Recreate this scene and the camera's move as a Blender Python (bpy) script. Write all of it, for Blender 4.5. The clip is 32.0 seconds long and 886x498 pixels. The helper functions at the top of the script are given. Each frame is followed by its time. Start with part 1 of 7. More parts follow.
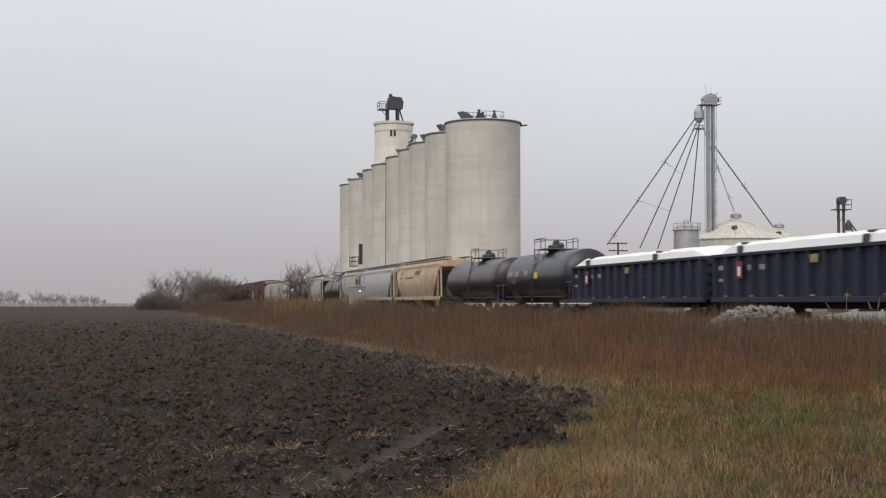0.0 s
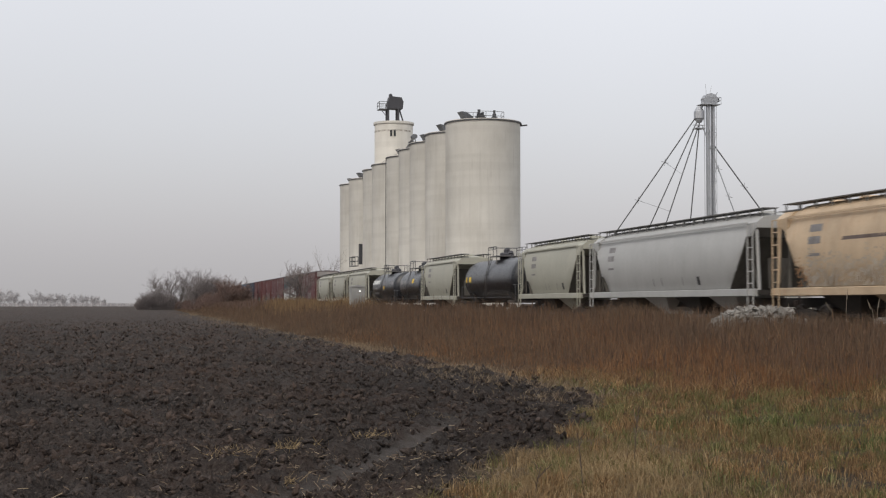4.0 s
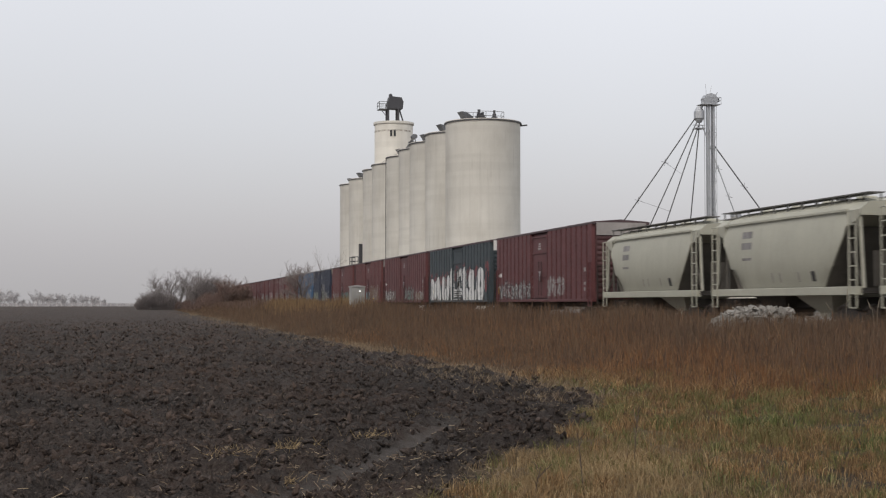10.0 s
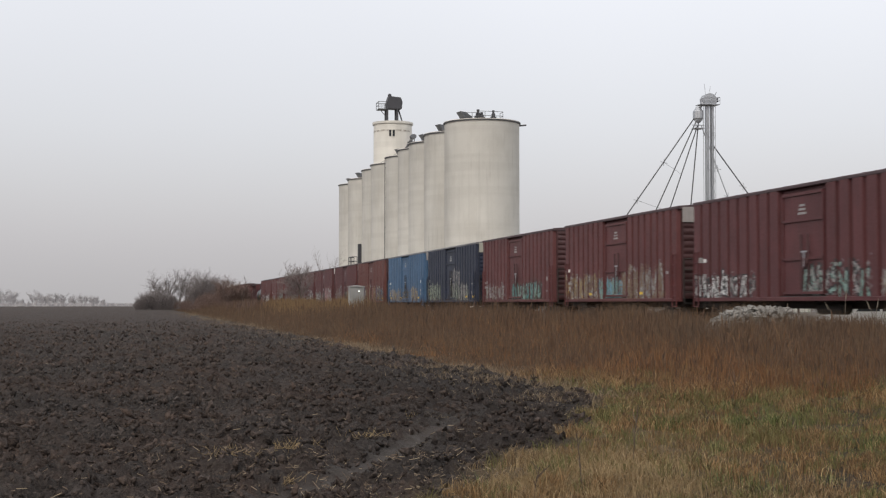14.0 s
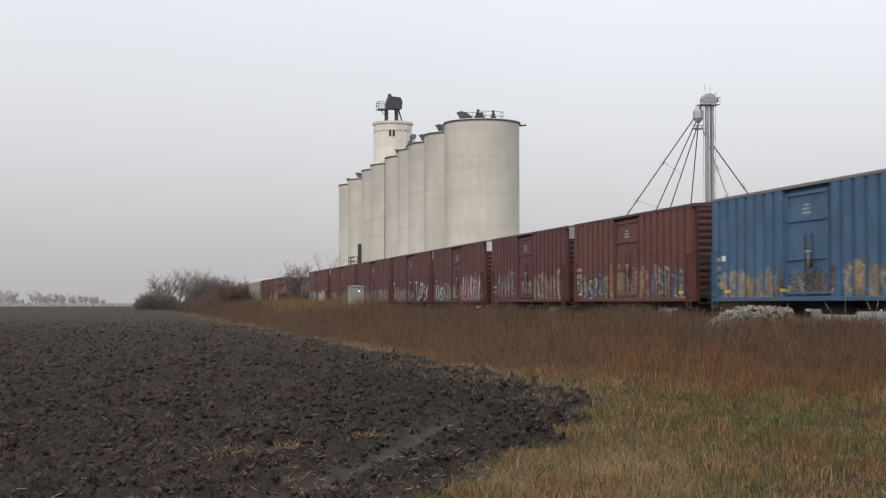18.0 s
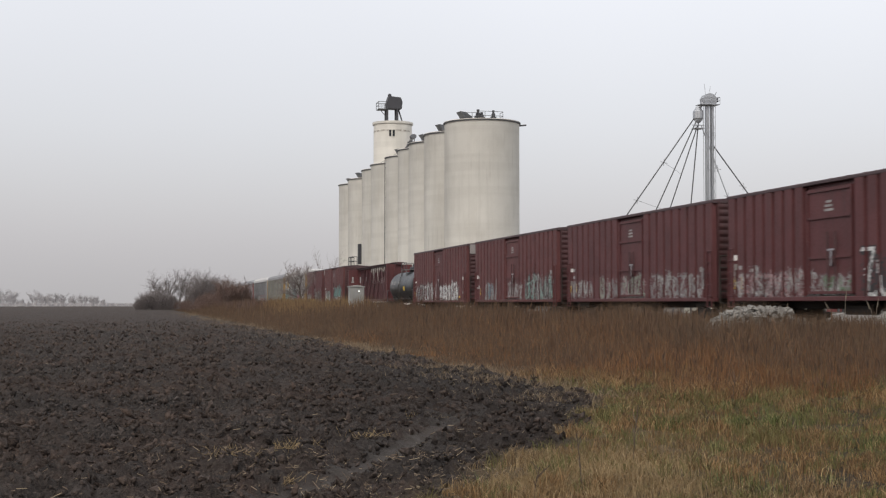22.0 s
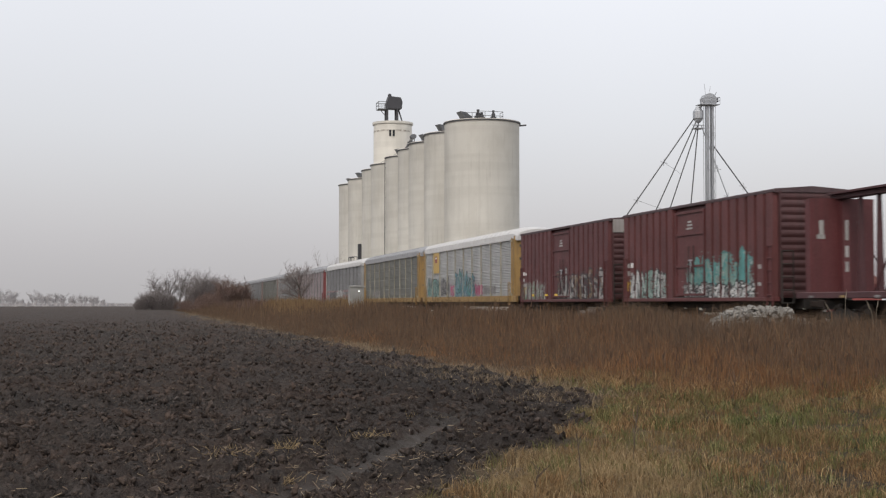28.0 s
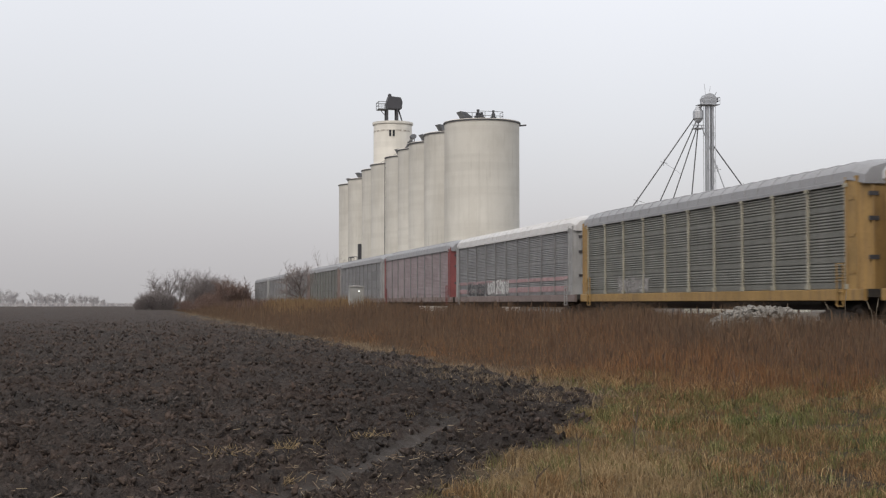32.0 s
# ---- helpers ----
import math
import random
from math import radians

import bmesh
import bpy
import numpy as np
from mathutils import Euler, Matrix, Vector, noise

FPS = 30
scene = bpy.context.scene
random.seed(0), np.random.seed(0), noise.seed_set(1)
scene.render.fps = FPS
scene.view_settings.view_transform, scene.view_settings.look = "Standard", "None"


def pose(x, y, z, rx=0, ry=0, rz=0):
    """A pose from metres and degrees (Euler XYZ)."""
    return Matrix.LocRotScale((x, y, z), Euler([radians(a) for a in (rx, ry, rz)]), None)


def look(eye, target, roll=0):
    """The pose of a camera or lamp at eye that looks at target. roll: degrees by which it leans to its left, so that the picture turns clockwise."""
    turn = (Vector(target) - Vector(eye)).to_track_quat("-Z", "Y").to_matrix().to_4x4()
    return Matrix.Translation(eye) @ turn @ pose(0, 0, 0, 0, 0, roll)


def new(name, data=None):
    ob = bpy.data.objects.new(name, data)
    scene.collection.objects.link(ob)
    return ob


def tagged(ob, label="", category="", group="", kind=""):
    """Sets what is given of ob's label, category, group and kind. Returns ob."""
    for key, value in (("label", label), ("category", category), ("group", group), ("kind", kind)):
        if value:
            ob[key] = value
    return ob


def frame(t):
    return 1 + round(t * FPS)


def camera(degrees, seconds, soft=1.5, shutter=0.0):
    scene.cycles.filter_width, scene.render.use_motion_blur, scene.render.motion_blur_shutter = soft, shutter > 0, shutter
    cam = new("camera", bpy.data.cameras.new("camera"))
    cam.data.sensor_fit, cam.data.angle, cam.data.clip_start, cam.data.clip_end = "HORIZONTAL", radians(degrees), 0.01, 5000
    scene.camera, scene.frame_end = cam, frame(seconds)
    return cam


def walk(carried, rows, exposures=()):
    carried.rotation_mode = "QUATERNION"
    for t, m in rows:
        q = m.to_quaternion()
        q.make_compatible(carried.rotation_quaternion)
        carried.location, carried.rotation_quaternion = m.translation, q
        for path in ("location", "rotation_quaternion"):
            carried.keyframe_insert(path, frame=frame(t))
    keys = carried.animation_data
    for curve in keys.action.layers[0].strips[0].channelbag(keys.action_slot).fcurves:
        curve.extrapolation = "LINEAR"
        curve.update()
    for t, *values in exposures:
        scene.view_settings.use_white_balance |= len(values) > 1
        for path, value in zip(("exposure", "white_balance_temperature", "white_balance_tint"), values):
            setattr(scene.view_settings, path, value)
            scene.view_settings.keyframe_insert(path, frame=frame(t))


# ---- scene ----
# ---- camera and its path (x: across the track, y: along it, z: up; the field lies at z = 0) ----
EYE = 1.7
cam = camera(36.8, 32.0, soft=1.2, shutter=0.35)
VIEW_A = pose(0, 0, EYE, 92.33, 0, -12.828)
VIEW_B = pose(0, 0, EYE, 92.33, 0, -12.87)
walk(cam, [(0, VIEW_A), (10.3, VIEW_A), (10.8, VIEW_B), (32, VIEW_B)], exposures=[(0, -0.18), (3, -0.13), (6, -0.12), (9, -0.12), (11, -0.11), (12.5, -0.01), (32, -0.01)])

# ---- light: an overcast sky, brighter overhead, and a weak veiled sun ----
SUN_AZ, SUN_EL = radians(215), radians(42)
world = bpy.data.worlds.new("overcast_sky")
scene.world = world
world.use_nodes = True
wn = world.node_tree
wn.nodes.clear()
w_out = wn.nodes.new("ShaderNodeOutputWorld")
w_bg = wn.nodes.new("ShaderNodeBackground")
w_sky = wn.nodes.new("ShaderNodeTexSky")
w_sky.sky_type, w_sky.sun_disc = "NISHITA", False
w_sky.sun_elevation, w_sky.sun_rotation = SUN_EL, SUN_AZ
w_sky.dust_density = 6.0
w_co = wn.nodes.new("ShaderNodeTexCoord")
w_sep = wn.nodes.new("ShaderNodeSeparateXYZ")
wn.links.new(w_co.outputs["Generated"], w_sep.inputs[0])
w_ramp = wn.nodes.new("ShaderNodeValToRGB")
w_map = wn.nodes.new("ShaderNodeMapRange")
w_map.inputs["From Min"].default_value, w_map.inputs["From Max"].default_value = 0.0, 1.0
wn.links.new(w_sep.outputs["Z"], w_map.inputs["Value"])
wn.links.new(w_map.outputs[0], w_ramp.inputs[0])
el = w_ramp.color_ramp.elements
el[0].position, el[0].color = 0.0, (0.505, 0.490, 0.500, 1)
el[1].position, el[1].color = 1.0, (1.0, 1.0, 1.0, 1)
for at, c in ((0.05, (0.578, 0.562, 0.580, 1)), (0.13, (0.700, 0.692, 0.712, 1)), (0.24, (0.834, 0.828, 0.848, 1)), (0.45, (0.93, 0.935, 0.955, 1))):
    e = el.new(at)
    e.color = c
w_noise = wn.nodes.new("ShaderNodeTexNoise")
w_noise.inputs["Scale"].default_value, w_noise.inputs["Detail"].default_value = 2.2, 3
w_mapn = wn.nodes.new("ShaderNodeMapRange")
w_mapn.inputs["To Min"].default_value, w_mapn.inputs["To Max"].default_value = 0.93, 1.07
wn.links.new(w_co.outputs["Generated"], w_noise.inputs["Vector"])
wn.links.new(w_noise.outputs["Fac"], w_mapn.inputs["Value"])
w_mul = wn.nodes.new("ShaderNodeMix")
w_mul.data_type, w_mul.blend_type = "RGBA", "MULTIPLY"
w_mul.inputs["Factor"].default_value = 1.0
wn.links.new(w_ramp.outputs["Color"], w_mul.inputs["A"])
wn.links.new(w_mapn.outputs[0], w_mul.inputs["B"])
w_side = wn.nodes.new("ShaderNodeMapRange")
w_side.inputs["From Min"].default_value, w_side.inputs["From Max"].default_value = -0.15, 0.5
w_side.inputs["To Min"].default_value, w_side.inputs["To Max"].default_value = 0.965, 1.02
wn.links.new(w_sep.outputs["X"], w_side.inputs["Value"])
w_mul2 = wn.nodes.new("ShaderNodeMix")
w_mul2.data_type, w_mul2.blend_type = "RGBA", "MULTIPLY"
w_mul2.inputs["Factor"].default_value = 1.0
wn.links.new(w_mul.outputs["Result"], w_mul2.inputs["A"])
wn.links.new(w_side.outputs[0], w_mul2.inputs["B"])
w_mix = wn.nodes.new("ShaderNodeMix")
w_mix.data_type = "RGBA"
w_mix.inputs["Factor"].default_value = 0.04
wn.links.new(w_mul2.outputs["Result"], w_mix.inputs["A"])
wn.links.new(w_sky.outputs["Color"], w_mix.inputs["B"])
wn.links.new(w_mix.outputs["Result"], w_bg.inputs["Color"])
w_bg.inputs["Strength"].default_value = 1.0
wn.links.new(w_bg.outputs[0], w_out.inputs[0])

sun_data = bpy.data.lights.new("sun", "SUN")
sun_data.energy, sun_data.angle, sun_data.color = 1.0, radians(40), (1.0, 0.96, 0.90)
sun = new("sun", sun_data)
sun.matrix_world = look((0, 0, 0), (-math.sin(SUN_AZ) * math.cos(SUN_EL), -math.cos(SUN_AZ) * math.cos(SUN_EL), -math.sin(SUN_EL)))


# ---- materials ----
def graph(name):
    m = bpy.data.materials.new(name)
    m.use_nodes = True
    return m, m.node_tree, m.node_tree.nodes["Principled BSDF"]


def link(t, a, b):
    t.links.new(a, b)


def noise_node(t, co, scale, detail=4.0, stretch=(1, 1, 1), rough=0.55):
    mp = t.nodes.new("ShaderNodeMapping")
    mp.inputs["Scale"].default_value = stretch
    link(t, co, mp.inputs["Vector"])
    n = t.nodes.new("ShaderNodeTexNoise")
    n.inputs["Scale"].default_value, n.inputs["Detail"].default_value, n.inputs["Roughness"].default_value = scale, detail, rough
    link(t, mp.outputs[0], n.inputs["Vector"])
    return n.outputs["Fac"]


def ranged(t, v, lo, hi, a=0.0, b=1.0):
    n = t.nodes.new("ShaderNodeMapRange")
    n.inputs["From Min"].default_value, n.inputs["From Max"].default_value = lo, hi
    n.inputs["To Min"].default_value, n.inputs["To Max"].default_value = a, b
    link(t, v, n.inputs["Value"])
    return n.outputs[0]


def maths(t, op, a, b):
    n = t.nodes.new("ShaderNodeMath")
    n.operation = op
    for s, v in zip(n.inputs, (a, b)):
        if isinstance(v, (int, float)):
            s.default_value = v
        else:
            link(t, v, s)
    return n.outputs[0]


def blend(t, fac, a, b, mode="MIX"):
    n = t.nodes.new("ShaderNodeMix")
    n.data_type, n.blend_type = "RGBA", mode
    for key, v in (("Factor", fac), ("A", a), ("B", b)):
        s = n.inputs[key]
        if isinstance(v, (int, float)):
            s.default_value = v
        elif isinstance(v, tuple):
            s.default_value = (*v, 1)
        else:
            link(t, v, s)
    return n.outputs["Result"]


def bumped(t, p, h, strength, dist):
    b = t.nodes.new("ShaderNodeBump")
    b.inputs["Strength"].default_value, b.inputs["Distance"].default_value = strength, dist
    link(t, h, b.inputs["Height"])
    link(t, b.outputs[0], p.inputs["Normal"])


def obj_co(t):
    """Object coordinates, shifted by a random amount for each object."""
    c = t.nodes.new("ShaderNodeTexCoord")
    i = t.nodes.new("ShaderNodeObjectInfo")
    add = t.nodes.new("ShaderNodeVectorMath")
    add.operation = "ADD"
    sc = t.nodes.new("ShaderNodeMath")
    sc.operation = "MULTIPLY"
    sc.inputs[1].default_value = 40.0
    link(t, i.outputs["Random"], sc.inputs[0])
    link(t, c.outputs["Object"], add.inputs[0])
    link(t, sc.outputs[0], add.inputs[1])
    return add.outputs[0]


def world_co(t):
    return t.nodes.new("ShaderNodeNewGeometry").outputs["Position"]


def paint(name, colour, dirt=(0.10, 0.075, 0.055), amount=0.45, rough=0.6, metal=0.0, fade=0.18, streak=1.0):
    """Weathered paint: faded patches, rain streaks and road dirt."""
    m, t, p = graph(name)
    co = obj_co(t)
    big = noise_node(t, co, 0.9, 4)
    fine = noise_node(t, co, 14, 3)
    run = noise_node(t, co, 1.0, 4, (5.0, 5.0, 0.35))
    light = tuple(min(1, c * (1 + fade) + 0.004) for c in colour)
    dark = tuple(c * (1 - fade) for c in colour)
    c = blend(t, ranged(t, big, 0.3, 0.7), light, dark)
    c = blend(t, maths(t, "MULTIPLY", ranged(t, run, 0.5, 0.8), amount * streak), c, dirt)
    c = blend(t, maths(t, "MULTIPLY", ranged(t, fine, 0.55, 0.8), amount * 0.5), c, dirt)
    link(t, c, p.inputs["Base Color"])
    link(t, ranged(t, fine, 0.2, 0.8, rough - 0.12, rough + 0.15), p.inputs["Roughness"])
    p.inputs["Metallic"].default_value = metal
    bumped(t, p, fine, 0.12, 0.02)
    return m


def concrete(name, colour, stain=0.5):
    m, t, p = graph(name)
    co = world_co(t)
    big = noise_node(t, co, 0.11, 5)
    run = noise_node(t, co, 0.30, 5, (1.0, 1.0, 0.075))
    run2 = noise_node(t, co, 1.7, 3, (1.0, 1.0, 0.03))
    lift = noise_node(t, co, 0.8, 2, (0.02, 0.02, 1.0))
    fine = noise_node(t, co, 6.0, 4)
    c = blend(t, ranged(t, big, 0.3, 0.7), tuple(v * 1.06 for v in colour), tuple(v * 0.88 for v in colour))
    c = blend(t, maths(t, "MULTIPLY", ranged(t, run, 0.52, 0.78), stain), c, (0.36, 0.345, 0.31))
    c = blend(t, maths(t, "MULTIPLY", ranged(t, run2, 0.55, 0.8), stain * 0.35), c, (0.30, 0.29, 0.26))
    c = blend(t, maths(t, "MULTIPLY", ranged(t, lift, 0.5, 0.62), stain * 0.34), c, (0.42, 0.40, 0.36))
    c = blend(t, maths(t, "MULTIPLY", ranged(t, fine, 0.5, 0.8), 0.12), c, (0.35, 0.33, 0.30))
    blot = noise_node(t, co, 0.32, 7, (1.0, 1.0, 0.45))
    c = blend(t, maths(t, "MULTIPLY", ranged(t, blot, 0.48, 0.66), stain * 0.6), c, (0.40, 0.375, 0.33))
    drip = noise_node(t, co, 2.6, 4, (1.0, 1.0, 0.06))
    c = blend(t, maths(t, "MULTIPLY", maths(t, "MULTIPLY", ranged(t, drip, 0.56, 0.7), ranged(t, big, 0.46, 0.62)), stain * 0.55), c, (0.30, 0.27, 0.235))
    link(t, c, p.inputs["Base Color"])
    p.inputs["Roughness"].default_value = 0.9
    bumped(t, p, fine, 0.15, 0.05)
    return m


def moist(t, position, c):
    """Darker, wetter soil in the headland's corner."""
    sp = t.nodes.new("ShaderNodeSeparateXYZ")
    link(t, position, sp.inputs[0])
    k = maths(t, "MULTIPLY", ranged(t, sp.outputs["X"], 1.5, 4.5), ranged(t, sp.outputs["Y"], 40.0, 22.0))
    return blend(t, maths(t, "MULTIPLY", k, 0.32), c, (0.016, 0.0125, 0.0115))


def strand(name, colours, rough=0.8, patch=0.25, patch_colours=None):
    """Dry or green blades: each island has its own tone, patches of the ground another."""
    m, t, p = graph(name)
    g = t.nodes.new("ShaderNodeNewGeometry")
    r = t.nodes.new("ShaderNodeValToRGB")
    e = r.color_ramp.elements
    e[0].color, e[1].color = (*colours[0], 1), (*colours[-1], 1)
    for i, c in enumerate(colours[1:-1]):
        k = e.new((i + 1) / (len(colours) - 1))
        k.color = (*c, 1)
    link(t, g.outputs["Random Per Island"], r.inputs[0])
    c = r.outputs["Color"]
    if patch_colours:
        n = noise_node(t, g.outputs["Position"], patch, 4, (1, 1, 0.0))
        c = blend(t, maths(t, "MULTIPLY", ranged(t, n, 0.42, 0.62), 0.75), c, blend(t, g.outputs["Random Per Island"], *patch_colours))
    link(t, c, p.inputs["Base Color"])
    p.inputs["Roughness"].default_value = rough
    p.inputs["Specular IOR Level"].default_value = 0.2
    return m


def plain(name, colour, rough=0.7, metal=0.0, vary=0.2, scale=3.0):
    m, t, p = graph(name)
    co = obj_co(t)
    n = noise_node(t, co, scale, 4)
    c = blend(t, n, tuple(v * (1 - vary) for v in colour), tuple(min(1, v * (1 + vary)) for v in colour))
    link(t, c, p.inputs["Base Color"])
    p.inputs["Roughness"].default_value, p.inputs["Metallic"].default_value = rough, metal
    bumped(t, p, n, 0.1, 0.02)
    return m


M_CONC = concrete("pale_concrete", (0.645, 0.625, 0.575), 0.5)
M_CONC2 = concrete("tower_concrete", (0.68, 0.655, 0.60), 0.4)
M_STEEL = plain("weathered_steel", (0.10, 0.10, 0.105), 0.6, 0.5)
M_GALV = plain("galvanised_steel", (0.42, 0.43, 0.45), 0.45, 0.7, 0.15)
M_BINWHITE = paint("pale_bin_sheet", (0.53, 0.52, 0.46), (0.30, 0.26, 0.20), 0.3, 0.5, 0.0)
M_BINGREY = paint("grey_bin_sheet", (0.40, 0.41, 0.42), (0.20, 0.19, 0.18), 0.35, 0.45, 0.4)
M_DARK = plain("dark_machinery", (0.045, 0.045, 0.052), 0.6)
M_HATCH = plain("slate_sheet_metal", (0.11, 0.115, 0.125), 0.55, 0.3)
M_UNDER = paint("grimy_underframe", (0.028, 0.025, 0.023), (0.07, 0.05, 0.035), 0.5, 0.85)
M_WHEEL = plain("worn_wheel_steel", (0.09, 0.075, 0.065), 0.5, 0.6)
M_RAIL = plain("rail_steel", (0.16, 0.12, 0.09), 0.45, 0.7)
M_BARK = plain("winter_bark", (0.095, 0.075, 0.065), 0.9, 0, 0.3, 6)
# Haze in the colour: twigs lightened, the far woods' most, the grove's greyed.
M_TWIG = plain("grey_brown_twigs", (0.20, 0.17, 0.16), 0.9, 0, 0.3, 6)
M_TWIG_FAR = plain("haze_pale_far_twigs", (0.36, 0.345, 0.35), 0.9, 0, 0.15, 2)
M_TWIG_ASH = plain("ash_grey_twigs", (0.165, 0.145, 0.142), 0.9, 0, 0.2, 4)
M_TWIG_RED = plain("reddish_twigs", (0.135, 0.09, 0.076), 0.9, 0, 0.3, 6)
M_POLE = plain("creosoted_timber", (0.07, 0.05, 0.04), 0.9, 0, 0.3, 8)


# ---- mesh building ----
class Shape:
    """Vertices and faces of one mesh, gathered from simple solids."""

    def __init__(self):
        self.v, self.f, self.pieces = [], [], []

    def add(self, verts, faces):
        k = len(self.v)
        self.v.extend(verts)
        self.f.extend([tuple(i + k for i in f) for f in faces])
        return self

    def box(self, x0, x1, y0, y1, z0, z1, ch=0.0):
        """A box; ch takes the long edges off."""
        if ch <= 0:
            v = [(x, y, z) for x in (x0, x1) for y in (y0, y1) for z in (z0, z1)]
            return self.add(v, [(0, 1, 3, 2), (4, 6, 7, 5), (0, 4, 5, 1), (2, 3, 7, 6), (0, 2, 6, 4), (1, 5, 7, 3)])
        pr = [(x0 + ch, z0), (x1 - ch, z0), (x1, z0 + ch), (x1, z1 - ch), (x1 - ch, z1), (x0 + ch, z1), (x0, z1 - ch), (x0, z0 + ch)]
        return self.prism(pr, y0, y1)

    def prism(self, profile, y0, y1):
        """A profile in x, z drawn out along y."""
        n = len(profile)
        v = [(x, y0, z) for x, z in profile] + [(x, y1, z) for x, z in profile]
        f = [(i, (i + 1) % n, n + (i + 1) % n, n + i) for i in range(n)]
        return self.add(v, f + [tuple(range(n))[::-1], tuple(range(n, 2 * n))])

    def loft(self, rings, closed=True, caps=True):
        """Skin over rings of equal count."""
        n = len(rings[0])
        v = [p for r in rings for p in r]
        f = []
        for k in range(len(rings) - 1):
            for i in range(n if closed else n - 1):
                j = (i + 1) % n
                f.append((k * n + i, k * n + j, (k + 1) * n + j, (k + 1) * n + i))
        if caps and closed:
            f += [tuple(range(n))[::-1], tuple(range((len(rings) - 1) * n, len(rings) * n))]
        return self.add(v, f)

    def tube(self, a, b, r, seg=6, r2=None):
        a, b = Vector(a), Vector(b)
        d = (b - a).normalized()
        u = d.cross(Vector((0, 0, 1)) if abs(d.z) < 0.9 else Vector((1, 0, 0))).normalized()
        w = d.cross(u)
        r2 = r if r2 is None else r2
        ring = lambda p, q: [tuple(p + (u * math.cos(2 * math.pi * i / seg) + w * math.sin(2 * math.pi * i / seg)) * q) for i in range(seg)]
        return self.loft([ring(a, r), ring(b, r2)])

    def turned(self, rows, seg=24, axis="z", at=(0, 0, 0)):
        """Rows of (radius, height) turned round an axis."""
        rings = []
        for r, h in rows:
            ring = []
            for i in range(seg):
                c, s = r * math.cos(2 * math.pi * i / seg), r * math.sin(2 * math.pi * i / seg)
                p = (c, s, h) if axis == "z" else ((c, h, s) if axis == "y" else (h, c, s))
                ring.append(tuple(q + o for q, o in zip(p, at)))
            rings.append(ring)
        return self.loft(rings)

    def path(self, pts, r, seg=5):
        for a, b in zip(pts, pts[1:]):
            self.tube(a, b, r, seg)
        return self

    def mesh(self, name, material, smooth=False):
        me = bpy.data.meshes.new(name)
        me.from_pydata(self.v, [], self.f)
        bm = bmesh.new()
        bm.from_mesh(me)
        bmesh.ops.recalc_face_normals(bm, faces=bm.faces)
        bm.to_mesh(me)
        bm.free()
        me.materials.append(material)
        if smooth:
            me.shade_smooth()
            me.set_sharp_from_angle(angle=radians(35))
        else:
            me.shade_flat()
        return me


def part(name, shape, material, parent, label="", smooth=False, at=None):
    """One mesh object under a thing or a part. shape: a Shape, or a mesh that is shared."""
    ob = new(name, shape.mesh(name, material, smooth) if isinstance(shape, Shape) else shape)
    ob.parent = parent
    if at is not None:
        ob.matrix_basis = at if isinstance(at, Matrix) else Matrix.Translation(at)
    if label:
        ob["label"] = label
    return ob


def thing(name, label, category, group="", kind="", at=(0, 0, 0)):
    ob = new(name)
    ob.empty_display_size = 0.2
    ob.matrix_basis = at if isinstance(at, Matrix) else Matrix.Translation(at)
    return tagged(ob, label, category, group, kind)


def solid(name, shape, material, label, category, group="", kind="", smooth=False, at=(0, 0, 0)):
    ob = new(name, shape.mesh(name, material, smooth))
    ob.matrix_basis = Matrix.Translation(at)
    return tagged(ob, label, category, group, kind)


def arrays(name, verts, faces, material, flat=True):
    me = bpy.data.meshes.new(name)
    me.vertices.add(len(verts))
    me.vertices.foreach_set("co", np.asarray(verts, np.float32).ravel())
    n = faces.shape[1]
    me.loops.add(faces.size)
    me.loops.foreach_set("vertex_index", faces.astype(np.int32).ravel())
    me.polygons.add(len(faces))
    me.polygons.foreach_set("loop_start", np.arange(0, faces.size, n, dtype=np.int32))
    me.update(calc_edges=True)
    me.validate()
    me.materials.append(material)
    if flat:
        me.shade_flat()
    return me


def smoothstep(a, b, x):
    t = np.clip((x - a) / (b - a), 0, 1)
    return t * t * (3 - 2 * t)


def lattice(ix, iy, seed):
    h = np.sin(ix * 127.1 + iy * 311.7 + seed * 74.7) * 43758.5453
    return h - np.floor(h)


def vnoise(x, y, seed=0):
    ix, iy = np.floor(x), np.floor(y)
    fx, fy = x - ix, y - iy
    fx, fy = fx * fx * (3 - 2 * fx), fy * fy * (3 - 2 * fy)
    a, b = lattice(ix, iy, seed), lattice(ix + 1, iy, seed)
    c, d = lattice(ix, iy + 1, seed), lattice(ix + 1, iy + 1, seed)
    return a + (b - a) * fx + (c - a) * fy + (a - b - c + d) * fx * fy


def fbm(x, y, seed=0, octaves=4):
    s, k, tot = 0, 1.0, 0
    for o in range(octaves):
        s, tot = s + k * vnoise(x * 2 ** o, y * 2 ** o, seed + o), tot + k
        k *= 0.5
    return s / tot


# ---- ground: ploughed field, verge, railway bank, gravel yard, all one sheet ----
def field_edge(y):
    """Where the ploughed soil ends: the headland's corner, then a line along the bank."""
    return np.interp(y, [5, 9, 11.5, 12.6, 15.4, 18.0, 20.2, 22.5, 25.5, 32, 60, 3000], [-1.8, 0.7, 2.3, 3.35, 4.85, 6.2, 7.05, 7.6, 7.85, 7.95, 7.9, 7.9])


def ground_z(x, y):
    bank = smoothstep(9.0, 20.0, x) * 0.42
    yard = smoothstep(27.5, 29.0, x)
    return bank * (1 - yard) + 0.30 * yard


